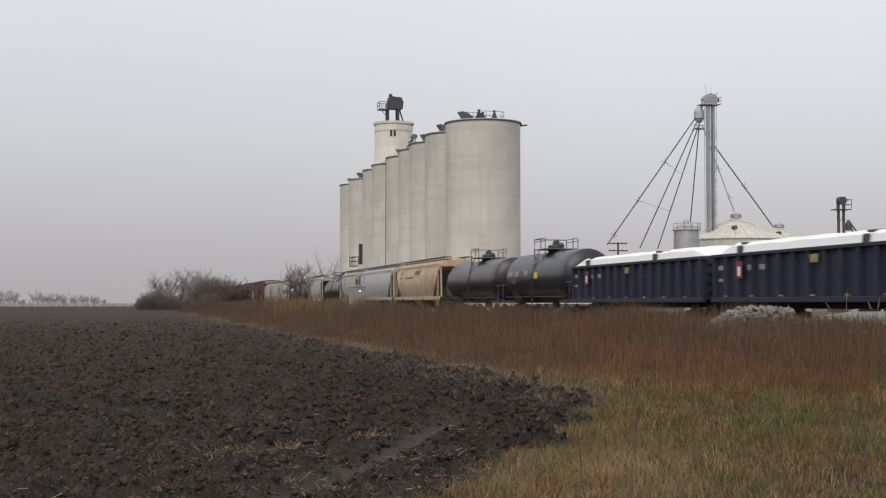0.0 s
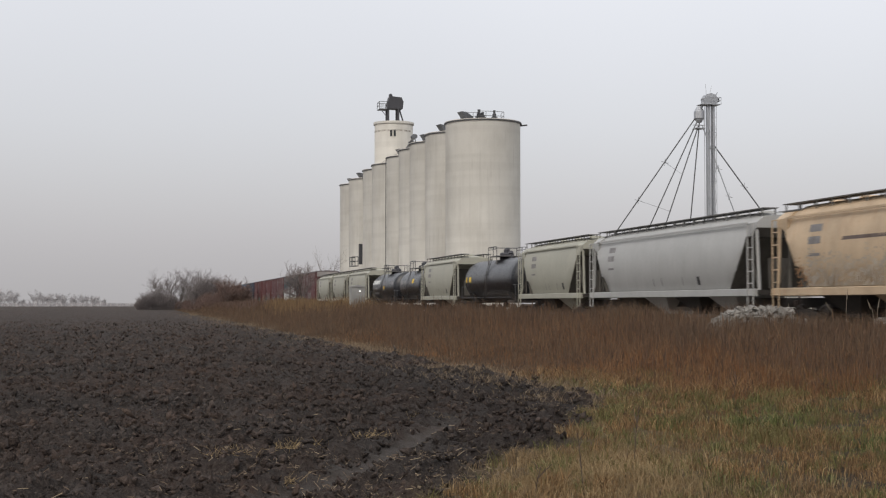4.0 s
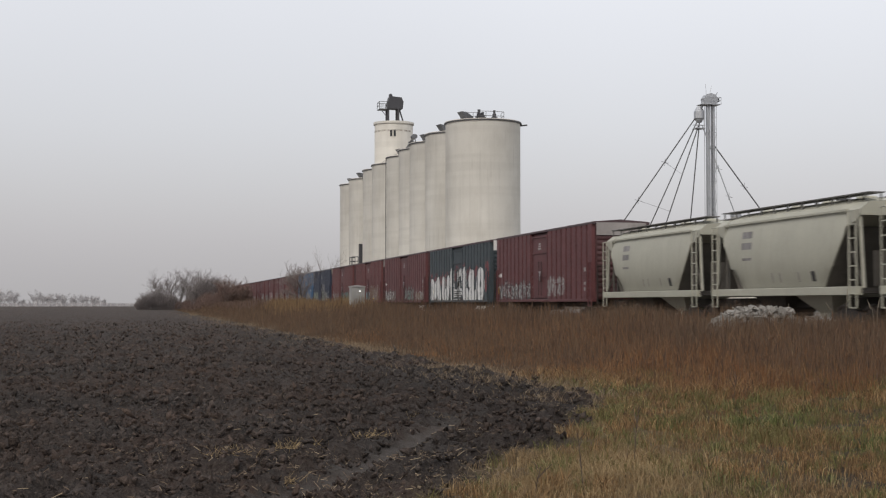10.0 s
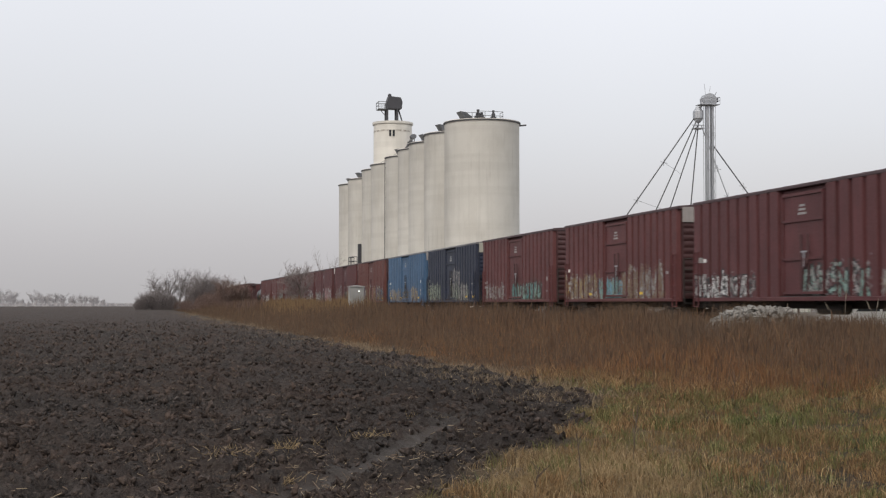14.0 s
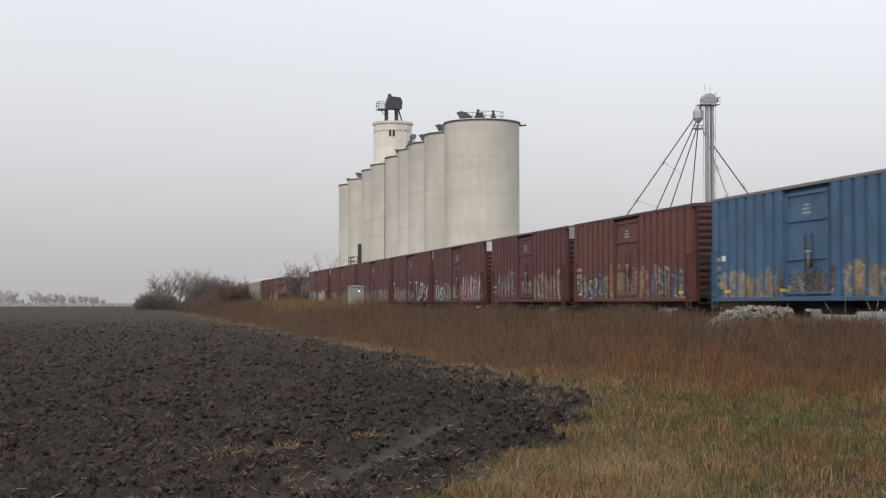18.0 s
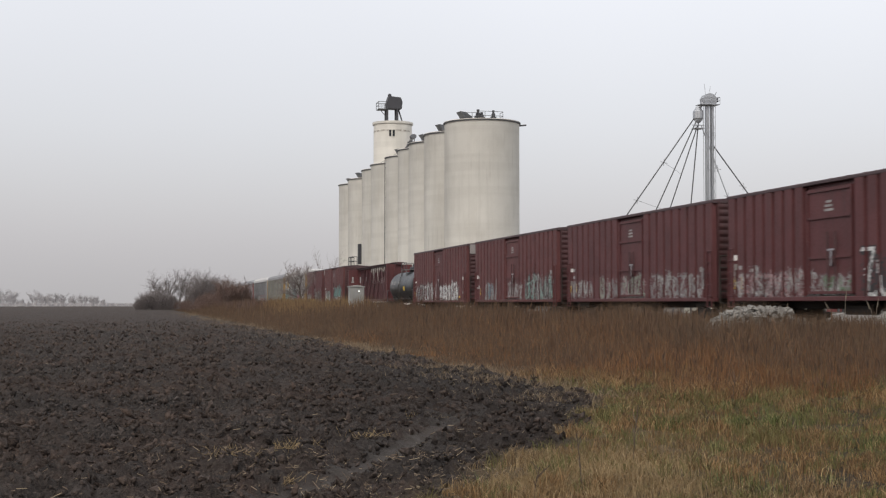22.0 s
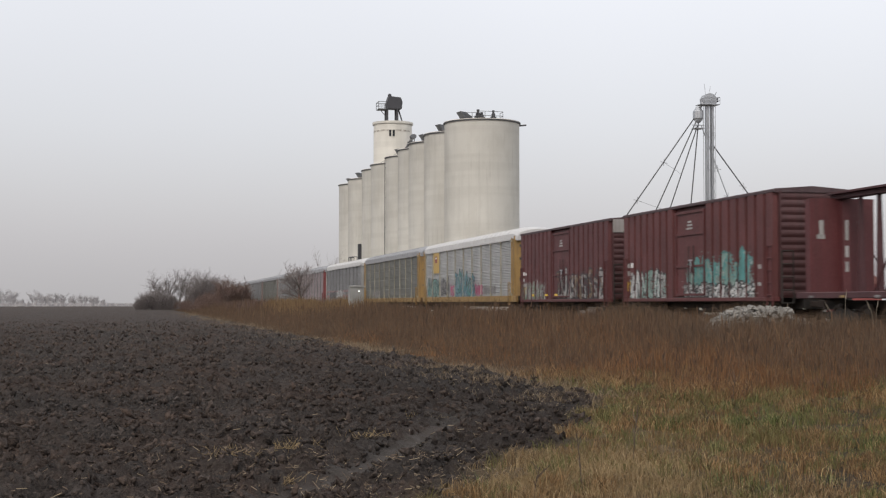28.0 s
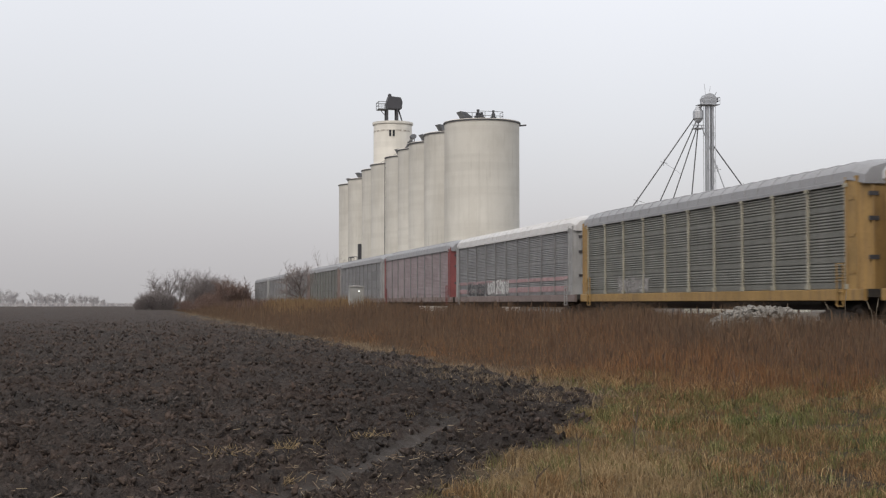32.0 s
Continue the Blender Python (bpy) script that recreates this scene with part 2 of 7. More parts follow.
def rut(x, y):
    """The smooth wheel track in the headland soil."""
    line = np.interp(y, [9, 11.7, 14, 18.3, 22], [0.1, 1.35, 2.45, 4.25, 5.6])
    return np.exp(-((x - line) / 0.27) ** 2) * smoothstep(22, 16, y)


gx = np.concatenate([-np.geomspace(2600, 24, 46), np.arange(-23, -9, 0.35), np.arange(-9, 9.5, 0.095), np.arange(9.6, 30, 0.45), np.geomspace(31, 2600, 46)])
gy = np.concatenate([-np.geomspace(2600, 8, 24), np.arange(-6, 9, 1.0), np.exp(np.arange(math.log(9.2), math.log(90), 0.0078)), np.geomspace(91, 2900, 80)])
GX, GY = np.meshgrid(gx, gy)
edge_d = field_edge(GY) + (fbm(GX * 0.9, GY * 0.9, 3) - 0.5) * 1.6 - GX
soil = smoothstep(-0.25, 0.35, edge_d)
r_ = rut(GX, GY)
clod = fbm(GX * 2.6, GY * 2.6, 11, 4)
ridge = 1 - np.abs(2 * fbm(GX * 1.1, GY * 0.8, 21, 3) - 1)
lump = np.clip(fbm(GX * 6.5, GY * 6.5, 41, 2) - 0.42, 0, 1) * 0.38
rough = (clod - 0.5) * 0.30 + (ridge - 0.75) * 0.10 + lump
near = smoothstep(160, 60, np.abs(GY)) * smoothstep(60, 20, np.abs(GX))
GZ = ground_z(GX, GY) + soil * rough * near * (1 - 0.85 * r_) - r_ * soil * 0.05 + (1 - soil) * (fbm(GX * 1.5, GY * 1.5, 5) - 0.5) * 0.06 * smoothstep(27, 20, GX)
GZ -= (np.hypot(GX, GY) > 1500) * 0.2
ny, nx = GX.shape
idx = np.arange(nx * ny).reshape(ny, nx)
gf = np.stack([idx[:-1, :-1], idx[:-1, 1:], idx[1:, 1:], idx[1:, :-1]], -1).reshape(-1, 4)

m, t, p = graph("farm_ground")
at_soil = t.nodes.new("ShaderNodeAttribute")
at_soil.attribute_name = "soil"
at_rut = t.nodes.new("ShaderNodeAttribute")
at_rut.attribute_name = "rut"
at_yard = t.nodes.new("ShaderNodeAttribute")
at_yard.attribute_name = "yard"
at_straw = t.nodes.new("ShaderNodeAttribute")
at_straw.attribute_name = "straw"
co = world_co(t)
n1, n2, n3 = noise_node(t, co, 0.25, 4), noise_node(t, co, 3.0, 5), noise_node(t, co, 22.0, 4)
n4 = noise_node(t, co, 60.0, 3)
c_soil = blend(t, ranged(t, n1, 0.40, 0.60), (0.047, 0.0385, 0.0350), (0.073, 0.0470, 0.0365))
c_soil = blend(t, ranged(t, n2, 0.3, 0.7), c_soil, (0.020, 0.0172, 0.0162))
# Crevice shade put into the colour: paler only where the fine bump rises.
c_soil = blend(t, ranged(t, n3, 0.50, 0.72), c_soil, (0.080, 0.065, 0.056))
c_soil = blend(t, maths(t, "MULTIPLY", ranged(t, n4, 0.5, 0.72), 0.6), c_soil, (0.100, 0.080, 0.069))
c_soil = moist(t, co, c_soil)
c_soil = blend(t, maths(t, "MULTIPLY", maths(t, "MULTIPLY", at_rut.outputs["Fac"], ranged(t, n2, 0.30, 0.6)), 0.85), c_soil, (0.098, 0.086, 0.077))
c_veg = blend(t, ranged(t, n2, 0.35, 0.65), (0.052, 0.034, 0.020), (0.028, 0.022, 0.013))
c_veg = blend(t, maths(t, "MULTIPLY", at_straw.outputs["Fac"], ranged(t, n3, 0.2, 0.7)), c_veg, (0.16, 0.115, 0.062))
c_yard = blend(t, ranged(t, noise_node(t, co, 0.22, 5), 0.38, 0.54), blend(t, n3, (0.19, 0.18, 0.17), (0.34, 0.33, 0.31)), (0.07, 0.055, 0.042))
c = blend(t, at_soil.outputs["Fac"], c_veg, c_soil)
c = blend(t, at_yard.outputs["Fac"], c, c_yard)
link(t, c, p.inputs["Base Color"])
p.inputs["Roughness"].default_value = 0.92
p.inputs["Specular IOR Level"].default_value = 0.22
bumped(t, p, maths(t, "ADD", maths(t, "ADD", n2, n3), maths(t, "MULTIPLY", n4, 0.5)), 1.0, 0.09)
M_GROUND = m

gm = arrays("ground", np.stack([GX, GY, GZ], -1).reshape(-1, 3), gf, M_GROUND)
strawy = np.exp(-((edge_d + 1.3) / 1.5) ** 2) * smoothstep(26, 16, GY)
yard_m = smoothstep(27, 28.5, GX) * smoothstep(330, 260, GY) * smoothstep(190, 150, GX)
for key, arr in (("soil", soil), ("rut", r_ * soil), ("yard", yard_m), ("straw", strawy)):
    a_ = gm.attributes.new(key, "FLOAT", "POINT")
    a_.data.foreach_set("value", arr.astype(np.float32).ravel())
gm.shade_smooth()
tagged(new("ground", gm), "dark ploughed soil, dry grass verge and pale gravel yard", "ground", kind="structure")

# ---- the railway: ballast bed, sleepers, rails ----
TRACK_X, RAIL_Z, TRACK_TURN = 24.1, 0.80, 0.00105
m, t, p = graph("limestone_ballast")
co = world_co(t)
v_ = t.nodes.new("ShaderNodeTexVoronoi")
v_.inputs["Scale"].default_value = 14.0
link(t, co, v_.inputs["Vector"])
c = blend(t, v_.outputs["Distance"], (0.30, 0.28, 0.26), (0.13, 0.115, 0.10))
c = blend(t, ranged(t, noise_node(t, co, 0.6, 4), 0.45, 0.7), c, (0.12, 0.085, 0.06))
link(t, c, p.inputs["Base Color"])
p.inputs["Roughness"].default_value = 0.95
bumped(t, p, v_.outputs["Distance"], 0.9, 0.06)
M_BALLAST = m
s = Shape()
s.prism([(-3.0, -0.65), (-1.75, -0.22), (1.75, -0.22), (3.0, -0.65), (3.0, -0.9), (-3.0, -0.9)], -620, 900)
solid("track_bed", s, M_BALLAST, "grey crushed stone ballast bed under the track", "track bed", kind="structure", at=(TRACK_X, 0, RAIL_Z)).rotation_euler.z = TRACK_TURN
track = thing("railway_track", "rusty steel rails on dark timber sleepers", "railway track", kind="structure", at=Matrix.Translation((TRACK_X, 0, RAIL_Z)) @ Matrix.Rotation(TRACK_TURN, 4, "Z"))
for sx in (-0.755, 0.755):
    s = Shape()
    s.prism([(sx - 0.07, -0.17), (sx + 0.07, -0.17), (sx + 0.07, -0.15), (sx + 0.012, -0.13), (sx + 0.012, -0.045), (sx + 0.036, -0.035), (sx + 0.036, 0),
             (sx - 0.036, 0), (sx - 0.036, -0.035), (sx - 0.012, -0.045), (sx - 0.012, -0.13), (sx - 0.07, -0.15)], -620, 900)
    part("rail", s, M_RAIL, track)
sleeper_mesh = Shape().box(-1.3, 1.3, -0.115, 0.115, -0.30, -0.172, 0.02).mesh("sleeper", M_POLE)
for i in range(150):
    part("sleeper", sleeper_mesh, None, track, at=(0, 25 + i * 0.55, 0))
s = Shape()
for i in range(700):
    y = -20 + i * 0.55 if i < 80 else 64 + i * 0.55
    s.box(-1.3, 1.3, y - 0.115, y + 0.115, -0.30, -0.172)
tagged(part("sleeper_row", s, M_POLE, track), kind="stuff")

# ---- the concrete grain elevator ----
SILO_X, SILO_R = 45.0, 5.05


def rail_ring(shape, pts, h=1.07, r=0.03):
    """Handrail with posts, mid rail and top rail along points."""
    for a in pts:
        shape.tube(a, (a[0], a[1], a[2] + h), r, 5)
    for k in (0.5, 1.0):
        shape.path([(a[0], a[1], a[2] + h * k) for a in pts], r, 5)


def silo(y, h, vent=True):
    s_ = thing("grain_silo", "tall cylindrical pale concrete grain silo with stained wall", "silo", "row of concrete silos", at=(SILO_X, y, 0.3))
    H = h - 0.3
    part("wall", Shape().turned([(SILO_R, -0.3), (SILO_R, H - 0.5), (SILO_R + 0.02, H - 0.45), (SILO_R + 0.02, H - 0.05)], 64), M_CONC, s_, smooth=True)
    part("roof", Shape().turned([(SILO_R + 0.16, H - 0.12), (SILO_R + 0.16, H + 0.1), (SILO_R * 0.5, H + 0.35), (0.2, H + 0.45)], 64), M_CONC2, s_, "thin concrete roof slab with a dark drip edge", smooth=True)
    part("rim", Shape().turned([(SILO_R + 0.17, H - 0.13), (SILO_R + 0.19, H - 0.13), (SILO_R + 0.19, H + 0.02), (SILO_R + 0.17, H + 0.02)], 64), M_STEEL, s_, "dark metal roof edge")
    if vent:
        v = Shape()
        v.prism([(-0.25, 0.15), (0.75, 0.0), (0.85, 0.35), (-0.1, 0.92), (-0.85, 0.98), (-0.5, 0.55)], -0.7, 0.7)
        part("roof_vent", v, M_HATCH, s_, "dark sheet metal vent hood", at=Matrix.Translation((-3.0, -2.2, H + 0.2)) @ Matrix.Rotation(radians(15), 4, "Z"))
        part("vent_base", Shape().turned([(0.5, 0), (0.5, 0.35)], 16), M_STEEL, s_, at=(-2.9, -2.2, H + 0.1))
    return s_


SILO_TOP = 25.9
silo_rows = [173.4, 186.4, 197.9, 206.6, 217.4, 231.8, 241.5, 258.3, 270.3]
first = None
for i, y in enumerate(silo_rows):
    ob = silo(y, SILO_TOP + (0.2 if i in (5, 6) else 0), vent=i not in (5, 6))
    if i == 0:
        first = ob
# machinery and handrail on the first silo
gal = Shape()
rail_ring(gal, [(-1.6, -3.8, SILO_TOP), (-0.6, -4.0, SILO_TOP), (0.6, -4.0, SILO_TOP), (1.9, -3.8, SILO_TOP), (2.0, -2.0, SILO_TOP)], 1.15, 0.035)
rail_ring(gal, [(-2.9, -3.2, SILO_TOP), (-2.2, -3.4, SILO_TOP), (-1.6, -3.8, SILO_TOP)], 1.0, 0.035)
part("handrail", gal, M_STEEL, first, "thin steel handrail", at=(0, 0, -0.3))
for dx, hh, rr in ((-1.35, 1.35, 0.32), (-0.85, 1.0, 0.3), (0.75, 1.3, 0.26)):
    part("roof_machine", Shape().turned([(rr, 0), (rr, hh * 0.6), (rr * 0.6, hh * 0.72), (rr * 0.65, hh)], 12).box(-rr * 1.3, rr * 1.3, -rr, rr, 0, hh * 0.35), M_DARK, first, "dark fan housing", at=(dx, -3.2, SILO_TOP - 0.2))
part("gutter_spout", Shape().tube((4.9, -1.0, SILO_TOP - 0.55), (5.9, -1.2, SILO_TOP - 0.45), 0.11, 8), M_STEEL, first, at=(0, 0, 0))
# Added pipe shape: draws the dark shaded edge between two silos.
pipe = thing("joint_edge_line", "thin dark upright added to draw the shaded silo joint", "drain pipe", at=(39.98, 218.7, 0.3))
part("pipe", Shape().tube((0, 0, 0), (0, 0, 25.2), 0.05, 8), M_STEEL, pipe)
for z in (4, 9, 14, 19, 24):
    part("bracket", Shape().box(0, 0.3, -0.14, 0.14, z, z + 0.12), M_STEEL, pipe)
# roof walkway between the silos
walkway = thing("roof_walkway", "steel catwalk with handrails along the silo roofs", "walkway", at=(SILO_X, 0, SILO_TOP))
part("deck", Shape().box(-1.8, -0.8, 212, 252, 0.45, 0.53), M_STEEL, walkway)
w_ = Shape()
rail_ring(w_, [(-1.8, y, 0.5) for y in range(212, 253, 4)], 1.1, 0.035)
part("handrail", w_, M_STEEL, walkway)
for y in range(214, 252, 6):
    for dx in (-1.7, -0.9):
        part("support", Shape().tube((dx, y, 0.2), (dx, y, 0.5), 0.06), M_STEEL, walkway)
conv = thing("roof_conveyor", "slanted steel conveyor head behind the silo roofs", "conveyor", at=(SILO_X - 2.2, 209, SILO_TOP))
part("casing", Shape().tube((0, 9, 0.4), (0, 0, 2.5), 0.3, 4), M_GALV, conv)
part("leg", Shape().tube((0, 0.8, 0.2), (0, 0.8, 3.0), 0.07).tube((0.9, 0.8, 0.2), (0.2, 0.8, 2.8), 0.07), M_STEEL, conv)
part("hood", Shape().box(-0.45, 0.45, -0.6, 0.5, 2.2, 2.9, 0.2), M_HATCH, conv)

# head house tower behind the row
TW_R, TW_H = 3.56, 35.25
tower = thing("elevator_tower", "round pale concrete elevator tower with a dark head box", "tower", at=(45.8, 242.4, 0.3))
part("wall", Shape().turned([(TW_R, -0.3), (TW_R, TW_H - 0.8)], 48), M_CONC2, tower, smooth=True)
part("roof_slab", Shape().turned([(TW_R + 0.22, TW_H - 0.8), (TW_R + 0.22, TW_H - 0.4), (0.1, TW_H - 0.25)], 48), M_CONC, tower, smooth=True)
M_DAMP = plain("damp_stain", (0.27, 0.235, 0.20), 0.9)
for a in range(100):
    if (a * 7) % 11 < 6:
        a0 = radians(160 + a * 1.6)
        r0 = TW_R + 0.012
        q = [(r0 * math.cos(b), r0 * math.sin(b), z) for b in (a0, a0 + 0.024) for z in (TW_H - 2.3, TW_H - 2.0)]
        part("stain", Shape().add(q, [(0, 2, 3, 1)]), M_DAMP, tower, "damp stain below the roof")
for k in (-0.62, 0.42):
    a = math.atan2(-242.4, -46.6) + k * 0.17 - 0.02
    w_ = Shape().box(-0.08, 0.06, -0.24, 0.24, -0.62, 0.62)
    win = part("window", w_, M_CONC, tower, at=Matrix.Translation((TW_R * math.cos(a), TW_R * math.sin(a), TW_H - 2.7)) @ Matrix.Rotation(a, 4, "Z"))
    part("pane", Shape().box(0.061, 0.08, -0.21, 0.21, -0.58, 0.58), plain("dark_glass", (0.02, 0.022, 0.025), 0.15), win)
for sx in (-1.0, 0.9):
    for sy in (-0.9, 0.9):
        part("head_leg", Shape().tube((sx - 0.2, sy, TW_H - 0.4), (sx - 0.2, sy, TW_H + 2.2), 0.20, 8), M_DARK, tower)
part("head_leg", Shape().tube((1.7, -0.8, TW_H - 0.4), (0.9, -0.4, TW_H + 2.4), 0.14, 8), M_DARK, tower)
part("head_box", Shape().prism([(-1.3, 2.0), (1.4, 2.0), (1.55, 3.3), (1.2, 4.1), (-1.0, 4.3), (-1.35, 3.1)], -1.1, 1.1), M_DARK, tower, "dark sheet metal head box", at=(0.1, 0, TW_H + 0.2))
part("head_cap", Shape().turned([(0.35, 0), (0.35, 0.7), (0.1, 0.9)], 10), M_DARK, tower, at=(-0.6, 0, TW_H + 4.2))
plat = Shape().box(-2.9, -0.9, -1.2, 1.2, 2.0, 2.12)
rail_ring(plat, [(-1.3, -1.2, 2.1), (-2.9, -1.2, 2.1), (-2.9, 1.2, 2.1), (-1.3, 1.2, 2.1)], 1.3, 0.05)
plat.tube((-2.7, -1.1, 2.0), (-1.3, -1.1, 0.4), 0.06)
part("platform", plat, M_STEEL, tower, "steel platform with handrail", at=(0, 0, TW_H))

# opening and balcony high in one silo
hatchway = thing("loading_hatch", "tall dark wall opening with a small steel balcony", "wall hatch", at=(39.9, 246.0, 8.9))
part("opening", Shape().box(-0.2, 0.4, -1.7, -0.9, 0.0, 3.8), M_DARK, hatchway)
bal = Shape().box(-1.5, -0.3, -1.6, 2.2, -0.35, -0.22)
rail_ring(bal, [(-0.4, -1.5, -0.2), (-1.4, -1.5, -0.2), (-1.4, 0.3, -0.2), (-1.4, 2.1, -0.2), (-0.4, 2.1, -0.2)], 1.6, 0.07)
part("balcony", bal, M_STEEL, hatchway)

# ---- the steel grain leg, bins and poles in the yard ----
LEG = (79.2, 176.8, 0.3)
leg = thing("bucket_elevator", "tall galvanised bucket elevator leg with sloping spouts", "grain elevator leg", at=LEG)
LH = 31.9
for sx in (0.0, 0.74):
    part("trunk", Shape().box(sx - 0.2, sx + 0.2, -0.3, 0.3, 0, LH - 2.0), M_GALV, leg)
lat_ = Shape()
for cx, cy in ((-0.3, -0.55), (1.05, -0.55), (1.05, 0.55), (-0.3, 0.55)):
    lat_.tube((cx, cy, 0), (cx, cy, LH - 2.2), 0.045, 4)
for k in range(12):
    z0, z1 = k * 2.35, (k + 1) * 2.35
    for (ax, ay), (bx, by) in (((-0.3, -0.55), (1.05, -0.55)), ((1.05, -0.55), (1.05, 0.55))):
        lat_.tube((ax, ay, z0), (bx, by, z0), 0.03, 4)
        lat_.tube((ax, ay, z0) if k % 2 else (bx, by, z0), (bx, by, z1) if k % 2 else (ax, ay, z1), 0.03, 4)
part("lattice", lat_, M_GALV, leg)
part("ladder", Shape().tube((0.30, -0.6, 0), (0.30, -0.6, LH - 2), 0.03, 4).tube((0.44, -0.6, 0), (0.44, -0.6, LH - 2), 0.03, 4), M_STEEL, leg)
head = Shape()
head.loft([[(x, y, z) for x, z in ((-1.05, 0.0), (0.85, 0.0), (0.95, 0.8), (0.55, 1.35), (-0.1, 1.55), (-0.75, 1.35), (-1.15, 0.8))] for y in (-0.65, 0.65)])
part("head", head, M_GALV, leg, "rounded galvanised head housing", at=(0.35, 0, LH - 2.0))
top = Shape().box(-1.3, 1.6, -1.0, 1.0, LH - 2.15, LH - 2.05)
rail_ring(top, [(-1.2, -1.0, LH - 2.05), (0.3, -1.0, LH - 2.05), (1.6, -1.0, LH - 2.05), (1.6, 1.0, LH - 2.05)], 0.95, 0.035)
part("platform", top, M_GALV, leg)
part("motor", Shape().box(1.0, 1.6, -0.4, 0.4, LH - 1.7, LH - 1.1, 0.1).tube((0.9, 0, LH - 1.4), (1.5, 0, LH - 0.2), 0.04), M_DARK, leg)
part("mast", Shape().tube((-0.2, 0, LH - 0.6), (-0.35, 0, LH + 0.9), 0.03, 4).tube((0.3, 0, LH - 0.6), (0.6, 0, LH + 0.7), 0.03, 4), M_GALV, leg)
D0 = (-1.35, 0, LH - 4.2)
part("distributor", Shape().turned([(0.3, 1.8), (0.75, 1.1), (0.75, 0.1), (0.3, -0.5)], 12).box(-0.9, 0.9, -0.1, 0.1, -0.9, -0.8), M_GALV, leg, "round spout distributor", at=D0)
part("distributor_spout", Shape().tube((-0.7, 0, LH - 1.8), (-1.3, 0, LH - 3.2), 0.2, 8), M_GALV, leg)
part("distributor_stage", Shape().box(-2.1, -0.7, -0.8, 0.8, LH - 5.6, LH - 5.5).tube((-2.0, -0.7, LH - 5.5), (-2.0, -0.7, LH - 4.4), 0.04).tube((-0.9, -0.7, LH - 5.5), (-0.9, -0.7, LH - 4.4), 0.04).tube((-2.0, -0.7, LH - 4.4), (-0.9, -0.7, LH - 4.4), 0.04), M_GALV, leg)
spouts = [((-1.9, 0, LH - 4.0), (-14.2, 3.2, 9.7), 0.085), ((-1.7, 0, LH - 4.6), (-9.6, 2.3, 9.2), 0.085), ((-1.4, 0, LH - 5.0), (-7.1, 1.7, 9.2), 0.085), ((-1.3, 0, LH - 4.6), (-2.55, 0.6, 13.0), 0.09),
          ((-0.9, 0, LH - 5.0), (3.6, -0.8, 14.4), 0.08), ((1.0, 0, LH - 8.0), (9.0, -2.0, 12.3), 0.09)]
for a, b, r in spouts:
    part("spout", Shape().tube(a, b, r, 8), M_GALV if r == 0.08 else M_STEEL, leg)
for (ax, ay, az), (bx, by, bz), k in ((spouts[0][0], spouts[0][1], 0.35), (spouts[0][0], spouts[0][1], 0.65), (spouts[0][0], spouts[0][1], 0.92), (spouts[4][0], spouts[4][1], 0.5), (spouts[4][0], spouts[4][1], 0.82), (spouts[5][0], spouts[5][1], 0.5)):
    x, y, z = ax + (bx - ax) * k, ay + (by - ay) * k, az + (bz - az) * k
    br = Shape().tube((x - 0.5, y, z + 0.1), (x + 0.6, y, z - 0.15), 0.03, 4).tube((x, y, z - 0.5), (x + 0.1, y, z + 0.5), 0.03, 4)
    part("spout_clamp", br, M_STEEL, leg)
for k in (0.35, 0.65):
    a = [spouts[0][0][j] + (spouts[0][1][j] - spouts[0][0][j]) * k for j in range(3)]
    b = [spouts[2][0][j] + (spouts[2][1][j] - spouts[2][0][j]) * (k + 0.05) for j in range(3)]
    part("tie_cable", Shape().tube(a, b, 0.02, 4), M_STEEL, leg)


def grain_bin(at, r, eave, peak, wall_m, roof_m, label, ribs=28):
    b = thing("grain_bin", label, "grain bin", "steel grain bins", at=at)
    rows = []
    z = 0.0
    while z < eave:
        rows += [(r, z), (r + 0.05, z + 0.28)]
        z += 0.56
    rows.append((r, eave))
    part("wall", Shape().turned(rows, 40), wall_m, b, smooth=True)
    part("roof", Shape().turned([(r + 0.25, eave - 0.05), (r + 0.22, eave + 0.08), (0.7, peak - 0.3), (0.7, peak), (0.1, peak + 0.1)], ribs), roof_m, b, "conical ribbed sheet metal roof")
    rb = Shape()
    for i in range(ribs):
        a = 2 * math.pi * i / ribs
        rb.tube(((r + 0.2) * math.cos(a), (r + 0.2) * math.sin(a), eave + 0.1), (0.7 * math.cos(a), 0.7 * math.sin(a), peak - 0.25), 0.06, 4)
    tagged(part("roof_rib", rb, roof_m, b), kind="stuff")
    for a in (-118,):
        a = radians(a)
        k = 0.62
        part("roof_vent", Shape().box(-0.3, 0.3, -0.3, 0.3, 0, 0.55, 0.1), M_STEEL, b, at=(r * k * math.cos(a), r * k * math.sin(a), eave + (peak - eave) * (1 - k) + 0.05))
    part("cap", Shape().turned([(0.8, peak - 0.1), (0.8, peak + 0.35), (0.2, peak + 0.6)], 14), M_GALV, b)
    for k in range(10):
        a = radians(-160 + k * 14)
        part("wall_stiffener", Shape().box(-0.06, 0.06, -0.05, 0.05, 0, eave), wall_m, b, at=Matrix.Translation(((r + 0.08) * math.cos(a), (r + 0.08) * math.sin(a), 0)) @ Matrix.Rotation(a, 4, "Z"))
    return b


